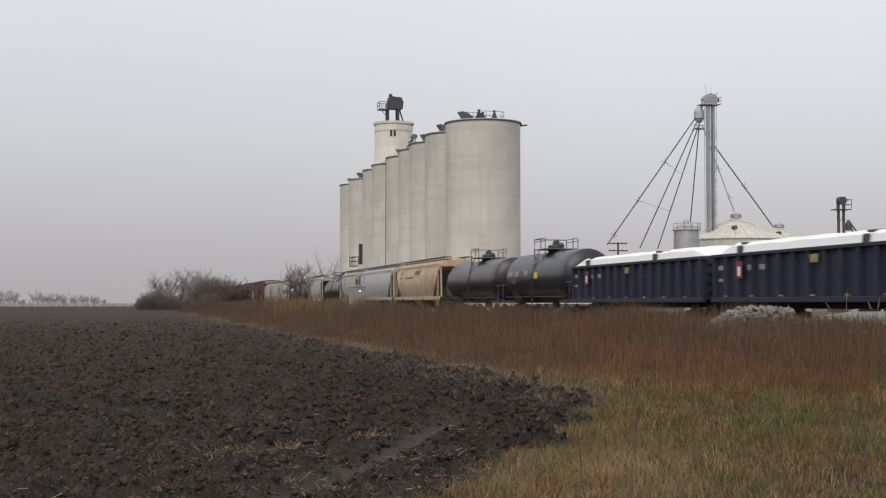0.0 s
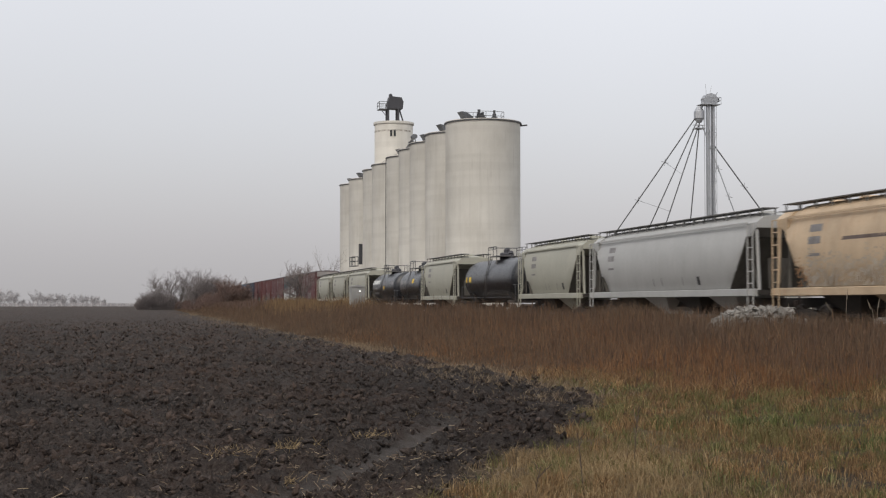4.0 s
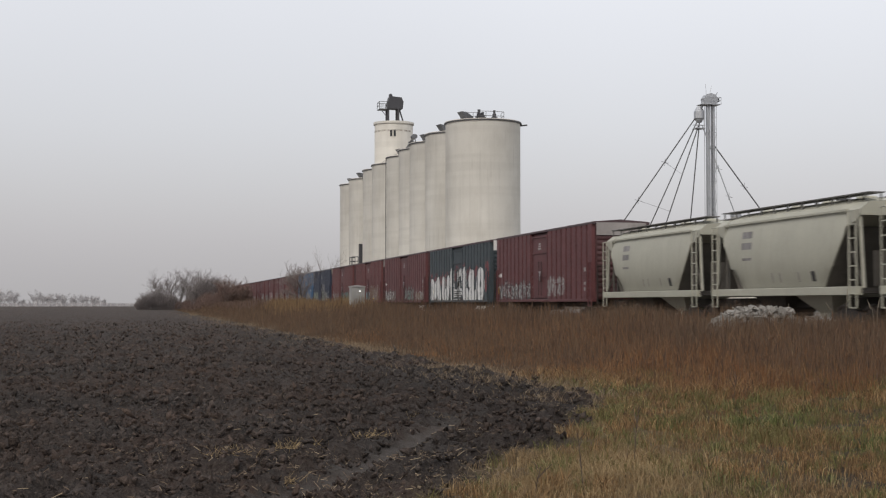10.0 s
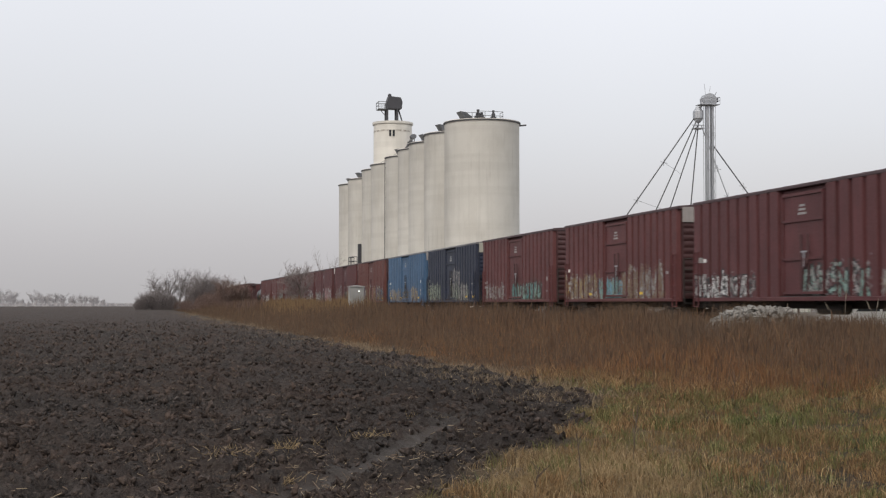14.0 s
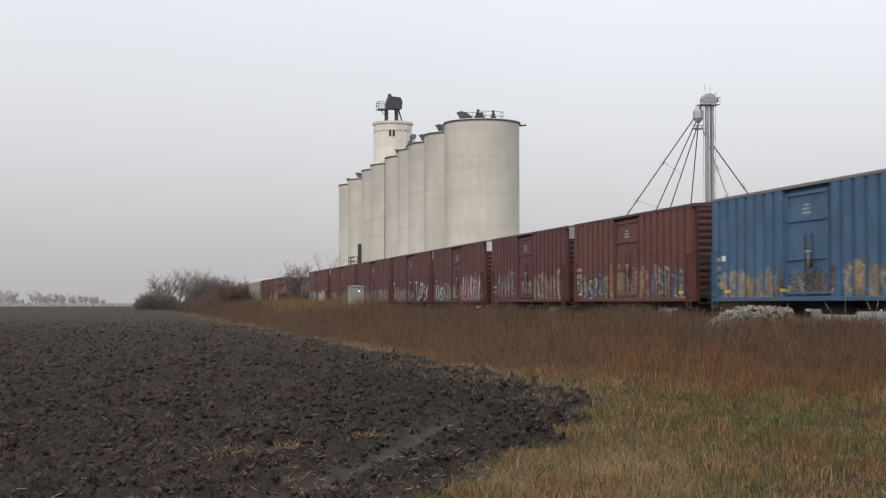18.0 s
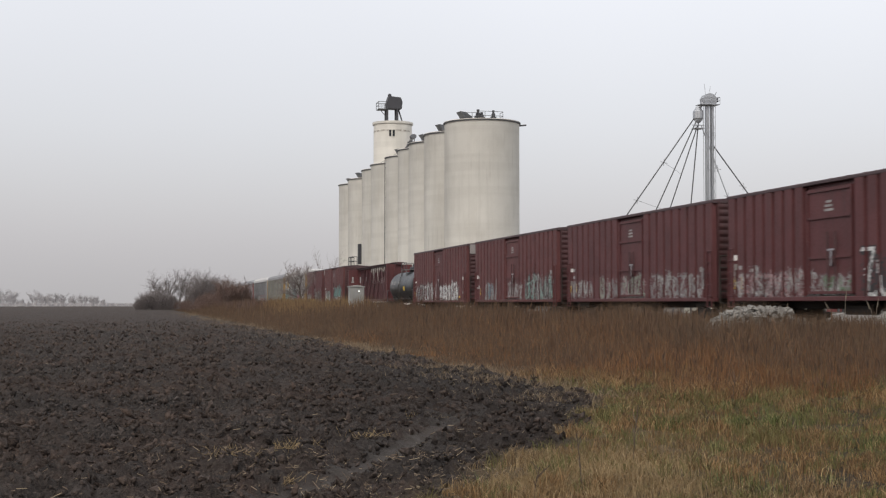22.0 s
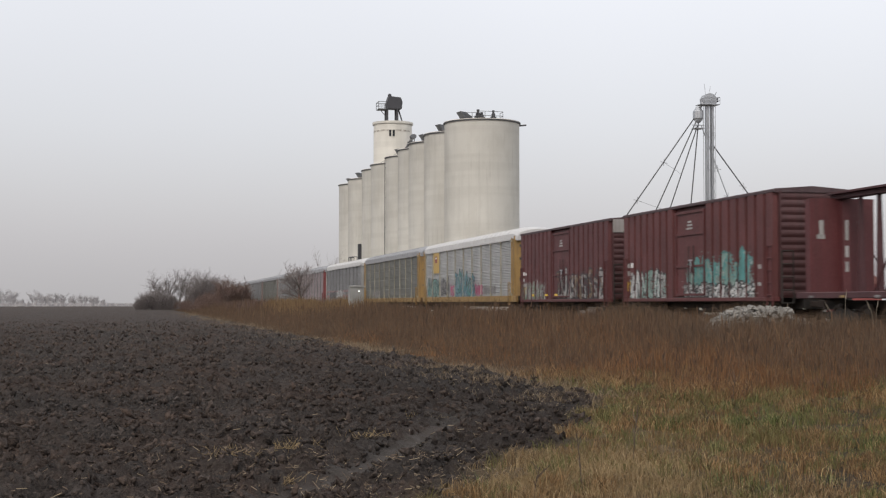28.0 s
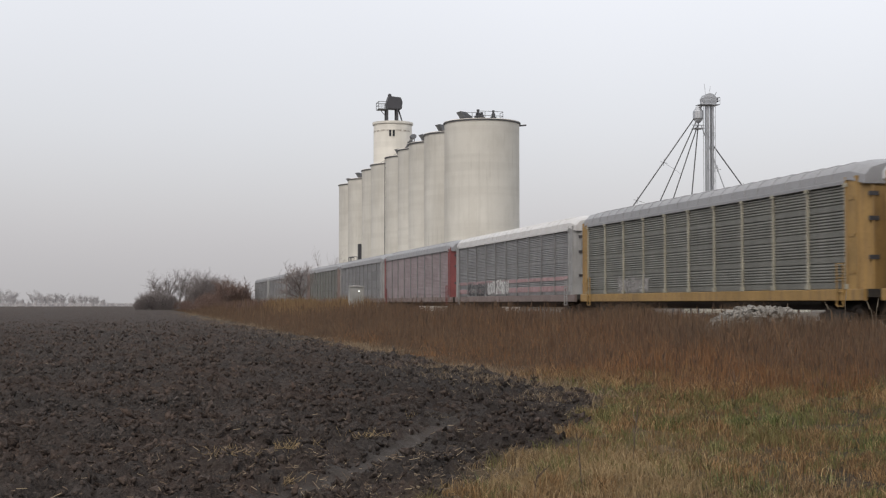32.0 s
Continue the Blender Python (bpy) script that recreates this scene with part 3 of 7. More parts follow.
grain_bin((84.2, 178.5, 0.3), 7.4, 10.5, 13.9, M_BINWHITE, M_BINWHITE, "wide pale steel grain bin with a ribbed conical roof")
grain_bin((96.6, 189.5, 0.3), 4.6, 10.9, 13.2, M_BINWHITE, M_BINWHITE, "pale steel grain bin behind the wide one")
small = thing("hopper_bin", "narrow grey steel overhead bin with railed top", "grain bin", at=(73.1, 170.6, 0.3))
part("wall", Shape().turned([(1.7, 4.2), (1.75, 4.5), (1.7, 7.0), (1.75, 9.0), (1.7, 11.4)], 28), M_BINGREY, small, smooth=True)
part("cone", Shape().turned([(0.4, 2.0), (1.85, 4.2)], 28), M_BINGREY, small)
part("roof", Shape().turned([(1.95, 11.4), (0.4, 12.5), (0.35, 12.8)], 28), M_BINGREY, small)
sr = Shape()
rail_ring(sr, [(1.9 * math.cos(a), 1.9 * math.sin(a), 11.3) for a in np.linspace(math.pi, 2 * math.pi, 7)], 1.0, 0.03)
part("handrail", sr, M_STEEL, small)
for sx in (-1.3, 1.3):
    for sy in (-1.3, 1.3):
        part("leg", Shape().tube((sx, sy, 0), (sx, sy, 5.0), 0.12, 6), M_STEEL, small)

leg2 = thing("bucket_elevator", "small dark bucket elevator with a railed head and one spout", "grain elevator leg", at=(108.1, 190.9, 0.3))
for sx in (-0.55, 0.35):
    part("trunk", Shape().box(sx - 0.15, sx + 0.15, -0.2, 0.2, 0, 17.0), M_STEEL, leg2)
part("head", Shape().box(-0.65, 0.65, -0.5, 0.5, 17.0, 18.2, 0.3), M_STEEL, leg2)
h2 = Shape().box(-1.4, 1.2, -1.0, 1.0, 16.1, 16.22)
rail_ring(h2, [(-1.4, -1.0, 16.2), (-0.1, -1.0, 16.2), (1.2, -1.0, 16.2), (1.2, 1.0, 16.2)], 1.5, 0.05)
part("platform", h2, M_STEEL, leg2)
part("spout", Shape().tube((1.4, 0, 14.2), (6.5, -1.0, 7.2), 0.13, 8), M_STEEL, leg2)
part("spout", Shape().tube((1.4, 0, 13.8), (4.6, -0.6, 7.0), 0.13, 8), M_STEEL, leg2)
part("distributor", Shape().turned([(0.5, 12.9), (0.5, 14.0), (0.15, 14.6)], 10), M_STEEL, leg2, at=(1.2, 0, 0))
for k in range(6):
    part("brace", Shape().tube((-0.7, 0, 2 + k * 2.4), (0.5, 0, 3.2 + k * 2.4), 0.05, 4), M_STEEL, leg2)
part("landing", Shape().box(-0.3, 3.0, -0.5, 0.5, 9.6, 9.7), M_STEEL, leg2)

barn = thing("red_shed", "low red metal shed with a grey pitched roof", "shed", at=(112.0, 194.0, 0.3))
part("wall", Shape().box(-2.6, 2.6, -4, 4, 0, 4.6), paint("red_shed_sheet", (0.23, 0.055, 0.05)), barn)
part("roof", Shape().prism([(-2.9, 4.5), (2.9, 4.5), (2.9, 4.7), (0, 6.4), (-2.9, 4.7)], -4.4, 4.4), paint("shed_roof", (0.27, 0.12, 0.10)), barn)


def utility_pole(at, h, arms):
    u = thing("utility_pole", "dark timber utility pole with crossarms", "utility pole", "poles in the yard", at=at)
    part("post", Shape().tube((0, 0, 0), (0, 0, h), 0.16, 10, 0.11), M_POLE, u)
    for dz, wd in arms:
        a = part("crossarm", Shape().box(-wd, wd, -0.06, 0.06, h - dz - 0.07, h - dz + 0.07), M_POLE, u)
        for k in (-0.9, -0.45, 0.45, 0.9):
            part("insulator", Shape().turned([(0.05, 0), (0.07, 0.06), (0.05, 0.14), (0.03, 0.2)], 8), M_GALV, a, at=(wd * k, 0, h - dz + 0.07))
    part("transformer", Shape().turned([(0.2, 0), (0.22, 0.05), (0.22, 0.7), (0.12, 0.8)], 12), M_GALV, u, at=(0.3, -0.15, h - 2.6))
    return u


utility_pole((61.3, 165.5, 0.3), 9.4, ((0.15, 1.25), (1.1, 1.3)))
utility_pole((87.0, 165.0, 0.3), 9.3, ((0.2, 1.2), (0.7, 1.2)))

# parked car in the yard
def parked_car(at, turn):
    c = thing("parked_car", "pale silver saloon car parked on the gravel yard", "car", at=Matrix.Translation(at) @ Matrix.Rotation(turn, 4, "Z"))
    m_body = paint("silver_car_paint", (0.42, 0.42, 0.41), (0.25, 0.23, 0.2), 0.2, 0.35, 0.2)
    m_glass = plain("car_glass", (0.02, 0.024, 0.028), 0.12)
    low = [(-2.25, 0.28), (-2.32, 0.62), (-2.15, 0.82), (-1.0, 0.98), (1.5, 1.02), (2.2, 0.92), (2.3, 0.6), (2.25, 0.28)]
    top = [(-1.05, 0.97), (-0.3, 1.46), (0.75, 1.50), (1.35, 1.36), (1.85, 1.0)]
    sect = lambda pts, w0: Shape().loft([[(x, w * y_, z) for x, z in pts] for w, y_ in ((w0, -1), (w0, 1))])
    part("body", sect(low, 0.88), m_body, c)
    part("cabin", sect(top, 0.74), m_body, c)
    part("windscreen", Shape().loft([[(-1.02, y_, 1.02), (-0.42, y_ * 0.92, 1.42)] for y_ in (-0.66, 0.66)], closed=False, caps=False), m_glass, c, at=(-0.03, 0, 0.02))
    for sy in (-1, 1):
        for xa, xb in ((-0.72, 0.30), (0.40, 1.30)):
            part("side_window", Shape().loft([[(xa, sy * 0.745, 1.03), (xb, sy * 0.745, 1.03), (xb - 0.06, sy * 0.745, 1.38), (xa + (0.42 if xa < 0 else 0.0), sy * 0.745, 1.38)], [(xa, sy * 0.755, 1.03), (xb, sy * 0.755, 1.03), (xb - 0.06, sy * 0.755, 1.38), (xa + (0.42 if xa < 0 else 0.0), sy * 0.755, 1.38)]]), m_glass, c)
        for xw in (-1.4, 1.4):
            tyre = part("wheel", Shape().turned([(0.2, -0.1), (0.32, -0.1), (0.32, 0.1), (0.2, 0.1)], 20, "y"), M_DARK, c, at=(xw, sy * 0.80, 0.32))
            part("rim", Shape().turned([(0.19, -0.11), (0.21, 0.11), (0.03, 0.12)], 12, "y"), M_GALV, tyre)
        part("headlight", Shape().box(-2.27, -2.18, sy * 0.66 - 0.16, sy * 0.66 + 0.16, 0.62, 0.76, 0.03), M_GALV, c)
    part("bumper", Shape().box(-2.38, -2.24, -0.85, 0.85, 0.36, 0.52, 0.04), m_body, c)
    return c


parked_car((31.6, 53.2, 0.31), radians(-28))

# signal equipment case beside the track
case = thing("signal_case", "grey steel railway signal equipment case with a small lamp", "equipment case", at=(19.0, 118.1, 0.42))
M_CASE = paint("aluminium_case_paint", (0.265, 0.265, 0.255), (0.25, 0.23, 0.2), 0.3, 0.4)
part("body", Shape().box(-0.62, 0.62, -0.6, 0.6, 0.15, 2.72, 0.05), M_CASE, case)
part("roof", Shape().prism([(-0.7, 2.7), (0.7, 2.7), (0.7, 2.78), (0, 2.9), (-0.7, 2.78)], -0.68, 0.68), M_CASE, case)
part("door", Shape().box(-0.55, 0.55, -0.635, -0.602, 0.3, 2.6), M_CASE, case)
part("plinth", Shape().box(-0.58, 0.58, -0.56, 0.56, -0.2, 0.15), M_CONC, case)
m_l, t_l, p_l = graph("case_lamp")
p_l.inputs["Emission Color"].default_value, p_l.inputs["Emission Strength"].default_value = (1, 1, 1, 1), 1.6
part("lamp", Shape().turned([(0.055, 0), (0.06, 0.04), (0.02, 0.08)], 10), m_l, case, "small white lamp", at=Matrix.Translation((0.15, -0.64, 2.35)) @ Matrix.Rotation(radians(90), 4, "X"))

# rubble heap in the grass beside the track
M_ROCK = plain("pale_broken_concrete", (0.20, 0.19, 0.175), 0.9, 0, 0.5, 5)
rng = np.random.RandomState(8)
heap = thing("rubble_heap", "heap of pale broken concrete lumps in dry grass", "rubble heap", at=(18.0, 37.4, 0.36))


def lump_mesh(seed, mat=None):
    r = np.random.RandomState(seed)
    bm = bmesh.new()
    bmesh.ops.create_icosphere(bm, subdivisions=1, radius=1)
    for v in bm.verts:
        v.co *= 0.55 + 0.75 * r.rand()
    me = bpy.data.meshes.new("lump")
    bm.to_mesh(me)
    bm.free()
    me.materials.append(mat or M_ROCK)
    me.shade_flat()
    return me


def heap_top(u, v):
    h_ = 1.26 * max(0.0, 1 - abs(u * 0.95) ** 3.4) * max(0.0, 1 - v * v)
    return h_ * (0.72 if u > 0.35 else 1.0)


lumps = [lump_mesh(i) for i in range(6)]
for i in range(300):
    u, v = rng.uniform(-1, 1), rng.uniform(-1, 1)
    z = heap_top(u, v) * 0.93 + rng.uniform(-0.06, 0.04)
    sc = 0.045 + 0.085 * rng.uniform(0, 1) ** 1.5
    part("lump", lumps[i % 6], None, heap, at=Matrix.Translation((u * 2.0 + 0.55, v * 0.62 - 0.12 - u * 0.35, z)) @ Euler(rng.uniform(0, 6, 3)).to_matrix().to_4x4() @ Matrix.Diagonal((sc * rng.uniform(0.8, 1.5), sc, sc * rng.uniform(0.6, 1.0), 1)))
more = Shape()
for i in range(520):
    u, v = rng.uniform(-1, 1), rng.uniform(-0.75, 0.3)
    z = heap_top(u, v) * 0.92 + rng.uniform(-0.05, 0.05)
    sc = 0.03 + 0.05 * rng.uniform(0, 1)
    o = Vector((u * 2.0 + 0.55, v * 0.66 - 0.12 - u * 0.35, z))
    corner = [o + Vector(rng.normal(0, 0.62, 3)) * sc + Vector((ax, ay, az)) * sc for ax, ay, az in ((-1, -1, -0.7), (1, -1, -0.7), (1, 1, -0.7), (-1, 1, -0.7), (-1, -1, 0.7), (1, -1, 0.7), (1, 1, 0.7), (-1, 1, 0.7))]
    more.add([tuple(q) for q in corner], [(0, 3, 2, 1), (4, 5, 6, 7), (0, 1, 5, 4), (1, 2, 6, 5), (2, 3, 7, 6), (3, 0, 4, 7)])
tagged(part("small_rubble", more, M_ROCK, heap), kind="stuff")
# Core coloured dark so that the gaps between lumps hold painted shade.
part("core", Shape().loft([[(u * 2.0 + 0.55, v * 0.8 - u * 0.35, heap_top(u, v) * 0.9 - 0.09) for v in np.linspace(-1, 1, 13)] for u in np.linspace(-1, 1, 25)], closed=False, caps=False), plain("shade_dark_rubble_fill", (0.045, 0.040, 0.035), 0.95), heap)

# ---- the train: each car is built at its own middle, rails at z = 0, its visible side at -x, its leading end at -y ----
TRAIN = []
WHEELS = []
M_COUPLER = plain("coupler_iron", (0.06, 0.045, 0.038), 0.8, 0.2)
M_WHITE = paint("white_marking", (0.72, 0.72, 0.70), (0.3, 0.28, 0.25), 0.25, 0.6)
M_YELLOW = paint("yellow_marking", (0.70, 0.48, 0.05), (0.3, 0.2, 0.1), 0.25, 0.6)
M_GRATE = plain("galvanised_grating", (0.16, 0.155, 0.15), 0.6, 0.5)

def spray(key, colour):
    """Sprayed paint, scuffed through to the car's side in places."""
    m = paint("spray_paint_" + key, colour, (0.12, 0.10, 0.09), 0.35, 0.55)
    t = m.node_tree
    worn = noise_node(t, obj_co(t), 2.4, 7, (1, 1, 0.6), 0.7)
    low = 0.9 if key in ("white", "black") else 0.72
    link(t, ranged(t, worn, 0.40, 0.60, low, 1.0), t.nodes["Principled BSDF"].inputs["Alpha"])
    return m


M_TAG = {k: spray(k, c) for k, c in dict(
    white=(0.60, 0.60, 0.59), pale=(0.29, 0.275, 0.265), black=(0.02, 0.02, 0.022), teal=(0.08, 0.28, 0.27), mint=(0.21, 0.33, 0.29), red=(0.25, 0.045, 0.05), pink=(0.33, 0.21, 0.215), magenta=(0.38, 0.06, 0.15),
    blue=(0.085, 0.11, 0.20), sky=(0.13, 0.28, 0.35), gold=(0.31, 0.22, 0.085), ochre=(0.19, 0.13, 0.078), green=(0.11, 0.19, 0.11), silver=(0.38, 0.38, 0.37), shadow=(0.13, 0.095, 0.085), dust=(0.40, 0.35, 0.285), rust=(0.36, 0.19, 0.085), sage=(0.25, 0.29, 0.225), grey=(0.22, 0.21, 0.21)).items()}

wheel_shape = Shape()
for sx in (-0.755, 0.755):
    k = 1 if sx > 0 else -1
    wheel_shape.turned([(0.47, sx - k * 0.075), (0.47, sx - k * 0.045), (0.43, sx - k * 0.04), (0.42, sx + k * 0.065), (0.36, sx + k * 0.065), (0.30, sx + k * 0.02), (0.13, sx + k * 0.02), (0.11, sx + k * 0.10)], 20, "x")
wheel_shape.tube((-1.05, 0, 0), (1.05, 0, 0), 0.08, 10)
WHEEL_MESH = wheel_shape.mesh("wheelset", M_WHEEL, True)
bol = Shape().box(-1.0, 1.0, -0.22, 0.22, 0.38, 0.66, 0.05).box(-0.5, 0.5, -0.3, 0.3, 0.6, 0.74)
for sy in (-0.3, 0, 0.3):
    for sx in (-0.99, 0.99):
        bol.tube((sx, sy, 0.25), (sx, sy, 0.45), 0.07, 8)
BOLSTER_MESH = bol.mesh("truck", M_UNDER)
fr = Shape().loft([[(x, y, z) for y, z in ((-1.15, 0.36), (-0.7, 0.36), (-0.45, 0.16), (0.45, 0.16), (0.7, 0.36), (1.15, 0.36), (1.15, 0.56), (0.65, 0.60), (0.4, 0.70), (-0.4, 0.70), (-0.65, 0.60), (-1.15, 0.56))] for x in (-0.07, 0.07)])
for sy in (-0.88, 0.88):
    fr.tube((-0.12, sy, 0.46), (0.12, sy, 0.46), 0.12, 10)
FRAME_MESH = fr.mesh("side_frame", M_UNDER)
cp = Shape().box(-0.1, 0.1, -0.5, 0.3, 0.76, 0.98, 0.03).box(-0.17, 0.17, -0.66, -0.45, 0.72, 1.02, 0.04).tube((0.35, 0.1, 0.8), (0.42, -0.5, 0.45), 0.035, 6)
COUPLER_MESH = cp.mesh("coupler", M_COUPLER)


def running_gear(car, L, inset=1.9, buffer=0.0):
    for k, sy in ((0, -1), (1, 1)):
        tr = part("truck", BOLSTER_MESH, None, car, at=(0, sy * (L / 2 - inset), 0))
        for sx in (-1.03, 1.03):
            part("side_frame", FRAME_MESH, None, tr, at=(sx, 0, 0))
        for dy in (-0.88, 0.88):
            w = part("wheelset", WHEEL_MESH, None, tr, at=(0, dy, 0.42))
            WHEELS.append((w, dy))
        part("coupler", COUPLER_MESH, None, car, at=Matrix.Translation((0, sy * (L / 2 + buffer), 0)) @ Matrix.Rotation(0 if sy < 0 else math.pi, 4, "Z"))


def ladder(shape, x, y0, y1, z0, z1, r=0.022, rungs=None, along="y"):
    P = (lambda a, z: (x, a, z)) if along == "y" else (lambda a, z: (a, x, z))
    shape.tube(P(y0, z0), P(y0, z1), r * 1.3, 5).tube(P(y1, z0), P(y1, z1), r * 1.3, 5)
    n = rungs or max(2, int((z1 - z0) / 0.42))
    for i in range(n + 1):
        z = z0 + (z1 - z0) * i / n
        shape.tube(P(y0, z), P(y1, z), r, 5)
    return shape


class Skin:
    """Paint that lies on a car's near side: strips laid over its sheets and ribs."""

    def __init__(self, surf, y0=0.0, z0=1.0):
        self.surf, self.y0, self.z0, self.s = surf, y0, z0, {}
        self.grid, self.keys, self.cell, self.floor = None, [], 0.06, 1.12

    def shape(self, key):
        return self.s.setdefault(key, Shape())

    def canvas(self):
        """A grid over the side, one paint index a cell; the last coat wins."""
        if self.grid is None:
            self.nu, self.nz = int(2 * self.y0 / self.cell), int(2.9 / self.cell)
            self.grid = np.full((self.nu, self.nz), -1, int)
            self.U, self.Z = np.meshgrid((np.arange(self.nu) + 0.5) * self.cell, self.floor + (np.arange(self.nz) + 0.5) * self.cell, indexing="ij")
            self.wear = fbm(self.U * 1.6, self.Z * 1.6, 7, 3)
            self.rg = np.random.RandomState(self.nu % 977)

    def coat(self, key, where, cover=1.0):
        """Spray the cells of a mask; cover: the share of cells that take the paint."""
        self.canvas()
        if key not in self.keys:
            self.keys.append(key)
        self.grid[where & (self.rg.rand(*self.grid.shape) < cover * (0.72 + 0.56 * self.wear))] = self.keys.index(key)

    def haze(self, key, u0, u1, z0, z1, cover):
        """A loose cloud of paint, thinning upwards and at its ends."""
        self.canvas()
        k = smoothstep(u0 - 0.25, u0 + 0.25, self.U) * smoothstep(u1 + 0.25, u1 - 0.25, self.U) * smoothstep(z1 + 0.15, z0 + (z1 - z0) * 0.45, self.Z + (self.wear - 0.5) * 0.9) * (self.Z > z0)
        self.coat(key, self.rg.rand(*self.grid.shape) < k, cover)

    def stroke(self, key, pts, wd, lift=0.0, cover=1.0):
        """A brush line through (u, z) points; u runs from the trailing to the leading end."""
        self.canvas()
        far = np.full(self.grid.shape, 9.0)
        for (ua, za), (ub, zb) in zip(pts, pts[1:]):
            du, dz = ub - ua, zb - za
            k = np.clip(((self.U - ua) * du + (self.Z - za) * dz) / (du * du + dz * dz + 1e-9), 0, 1)
            far = np.minimum(far, np.hypot(self.U - ua - k * du, self.Z - za - k * dz))
        self.coat(key, far < wd / 2 * (0.9 + 0.2 * self.wear), cover)

    def at(self, q, lift):
        y = self.y0 - q.x
        z = self.z0 + q.y
        return (self.surf(y, z) - lift, y, z)

    def patch(self, key, u0, u1, z0, z1, lift=0.004):
        s = self.shape(key)
        n = max(1, int((u1 - u0) / 0.045))
        m_ = max(1, int((z1 - z0) / 0.08))
        rows = [[self.at(Vector((u0 + (u1 - u0) * i / n, z0 + (z1 - z0) * j / m_)), lift) for j in range(m_ + 1)] for i in range(n + 1)]
        s.loft(rows, closed=False, caps=False)
        s.pieces.append(Shape().loft(rows, closed=False, caps=False))

    def finish(self, parent, label="sprayed lettering and shapes", name="graffiti"):
        for key, s in self.s.items():
            mat = M_TAG[key] if key in M_TAG else key
            for q in s.pieces:
                part(name if name != "graffiti" else "marking", q, mat, parent, label if name != "graffiti" else "small painted plate or mark")
        if self.grid is None:
            return
        coats = {}
        for i in range(self.nu):
            u, j = i * self.cell, 0
            column = self.grid[i]
            while j < self.nz:
                e = j
                while e < self.nz and column[e] == column[j]:
                    e += 1
                if column[j] >= 0:
                    a, b = self.floor + j * self.cell, self.floor + e * self.cell
                    ya, yb = self.y0 - u, self.y0 - u - self.cell
                    x = self.surf((ya + yb) / 2, (a + b) / 2) - 0.006
                    coats.setdefault(column[j], Shape()).add([(x, ya, a), (x, yb, a), (x, yb, b), (x, ya, b)], [(0, 3, 2, 1)])
                j = e
        for k, s in sorted(coats.items()):
            me = arrays("graffiti", s.v, np.array(s.f), M_TAG[self.keys[k]])
            tagged(part("graffiti", me, None, parent, label), kind="stuff")


HOOKS = (((0.08, 0), (0.12, 0.95), (0.6, 0.1), (0.9, 0.9)), ((0.1, 0.9), (0.15, 0.2), (0.5, 0.0), (0.85, 0.25), (0.8, 1)), ((0.85, 0.9), (0.3, 1), (0.1, 0.65), (0.7, 0.45), (0.8, 0.1), (0.1, 0.05)),
         ((0.15, 0), (0.2, 1), (0.75, 0.85), (0.3, 0.5), (0.9, 0.0)), ((0.5, 0), (0.1, 0.4), (0.3, 0.95), (0.8, 0.8), (0.85, 0.2), (0.5, 0)), ((0.1, 0.1), (0.45, 1), (0.85, 0.05)), ((0.1, 0.95), (0.9, 1), (0.2, 0.1), (0.9, 0.0)))


def tag(skin, rng, u0, u1, z0, z1, fill, line="black", wd=0.2, wash=None):
    """An unreadable sprayed piece: a cloud of paint, crowded fat hooks with dark edges and pale highlights."""
    z0, z1 = z0 + 0.06, z1 + 0.12
    h, w_ = z1 - z0, u1 - u0
    fills = fill if isinstance(fill, tuple) else (fill,)
    pick = lambda: fills[rng.randint(0, len(fills))]
    skin.haze(wash or "grey", u0, u1, z0 - 0.05, z1, 0.62 if wash else 0.22)
    n = max(2, int(round(w_ / (h * 0.62))))
    lw = w_ / n
    for i in range(n):
        a, lean = u0 + lw * i - 0.06 * lw, rng.uniform(-0.15, 0.2) * h
        low, high = z0 + rng.uniform(-0.05, 0.1) * h, z0 + h * rng.uniform(0.72, 1.05)
        q = [(a + lw * 1.1 * (x + rng.uniform(-0.1, 0.1)) + lean * z, low + (high - low) * min(1.1, max(-0.05, z + rng.uniform(-0.12, 0.12)))) for x, z in HOOKS[rng.randint(0, len(HOOKS))]]
        fat = min(0.30, max(0.8 * wd, lw * 0.17)) * rng.uniform(0.8, 1.25)
        f1 = pick()
        skin.stroke(line or "grey", q, fat + 0.17, cover=0.8 if line else 0.3)
        skin.stroke(f1, q, fat, cover=0.85)
        skin.stroke(pick(), [(u, z + fat * 0.18) for u, z in q[:3]], fat * 0.45, cover=0.7)
        if rng.rand() < 0.7:
            skin.stroke("silver" if f1 != "silver" else "pale", [(u + fat * 0.45, z) for u, z in q[1:4]], 0.07, cover=0.75)
    for i in range(n * 2):
        c = u0 + w_ * rng.rand()
        q = [(c, z0 + h * rng.uniform(0.0, 0.5)), (c + rng.uniform(-0.2, 0.3), z0 + h * rng.uniform(0.4, 0.8)), (c + rng.uniform(-0.3, 0.3), z0 + h * rng.uniform(0.6, 1.05))]
        skin.stroke(line if line and i % 2 else pick(), q, 0.08, cover=0.6)


def seed_of(y):
    return np.random.RandomState(int(y * 10) % 9999)


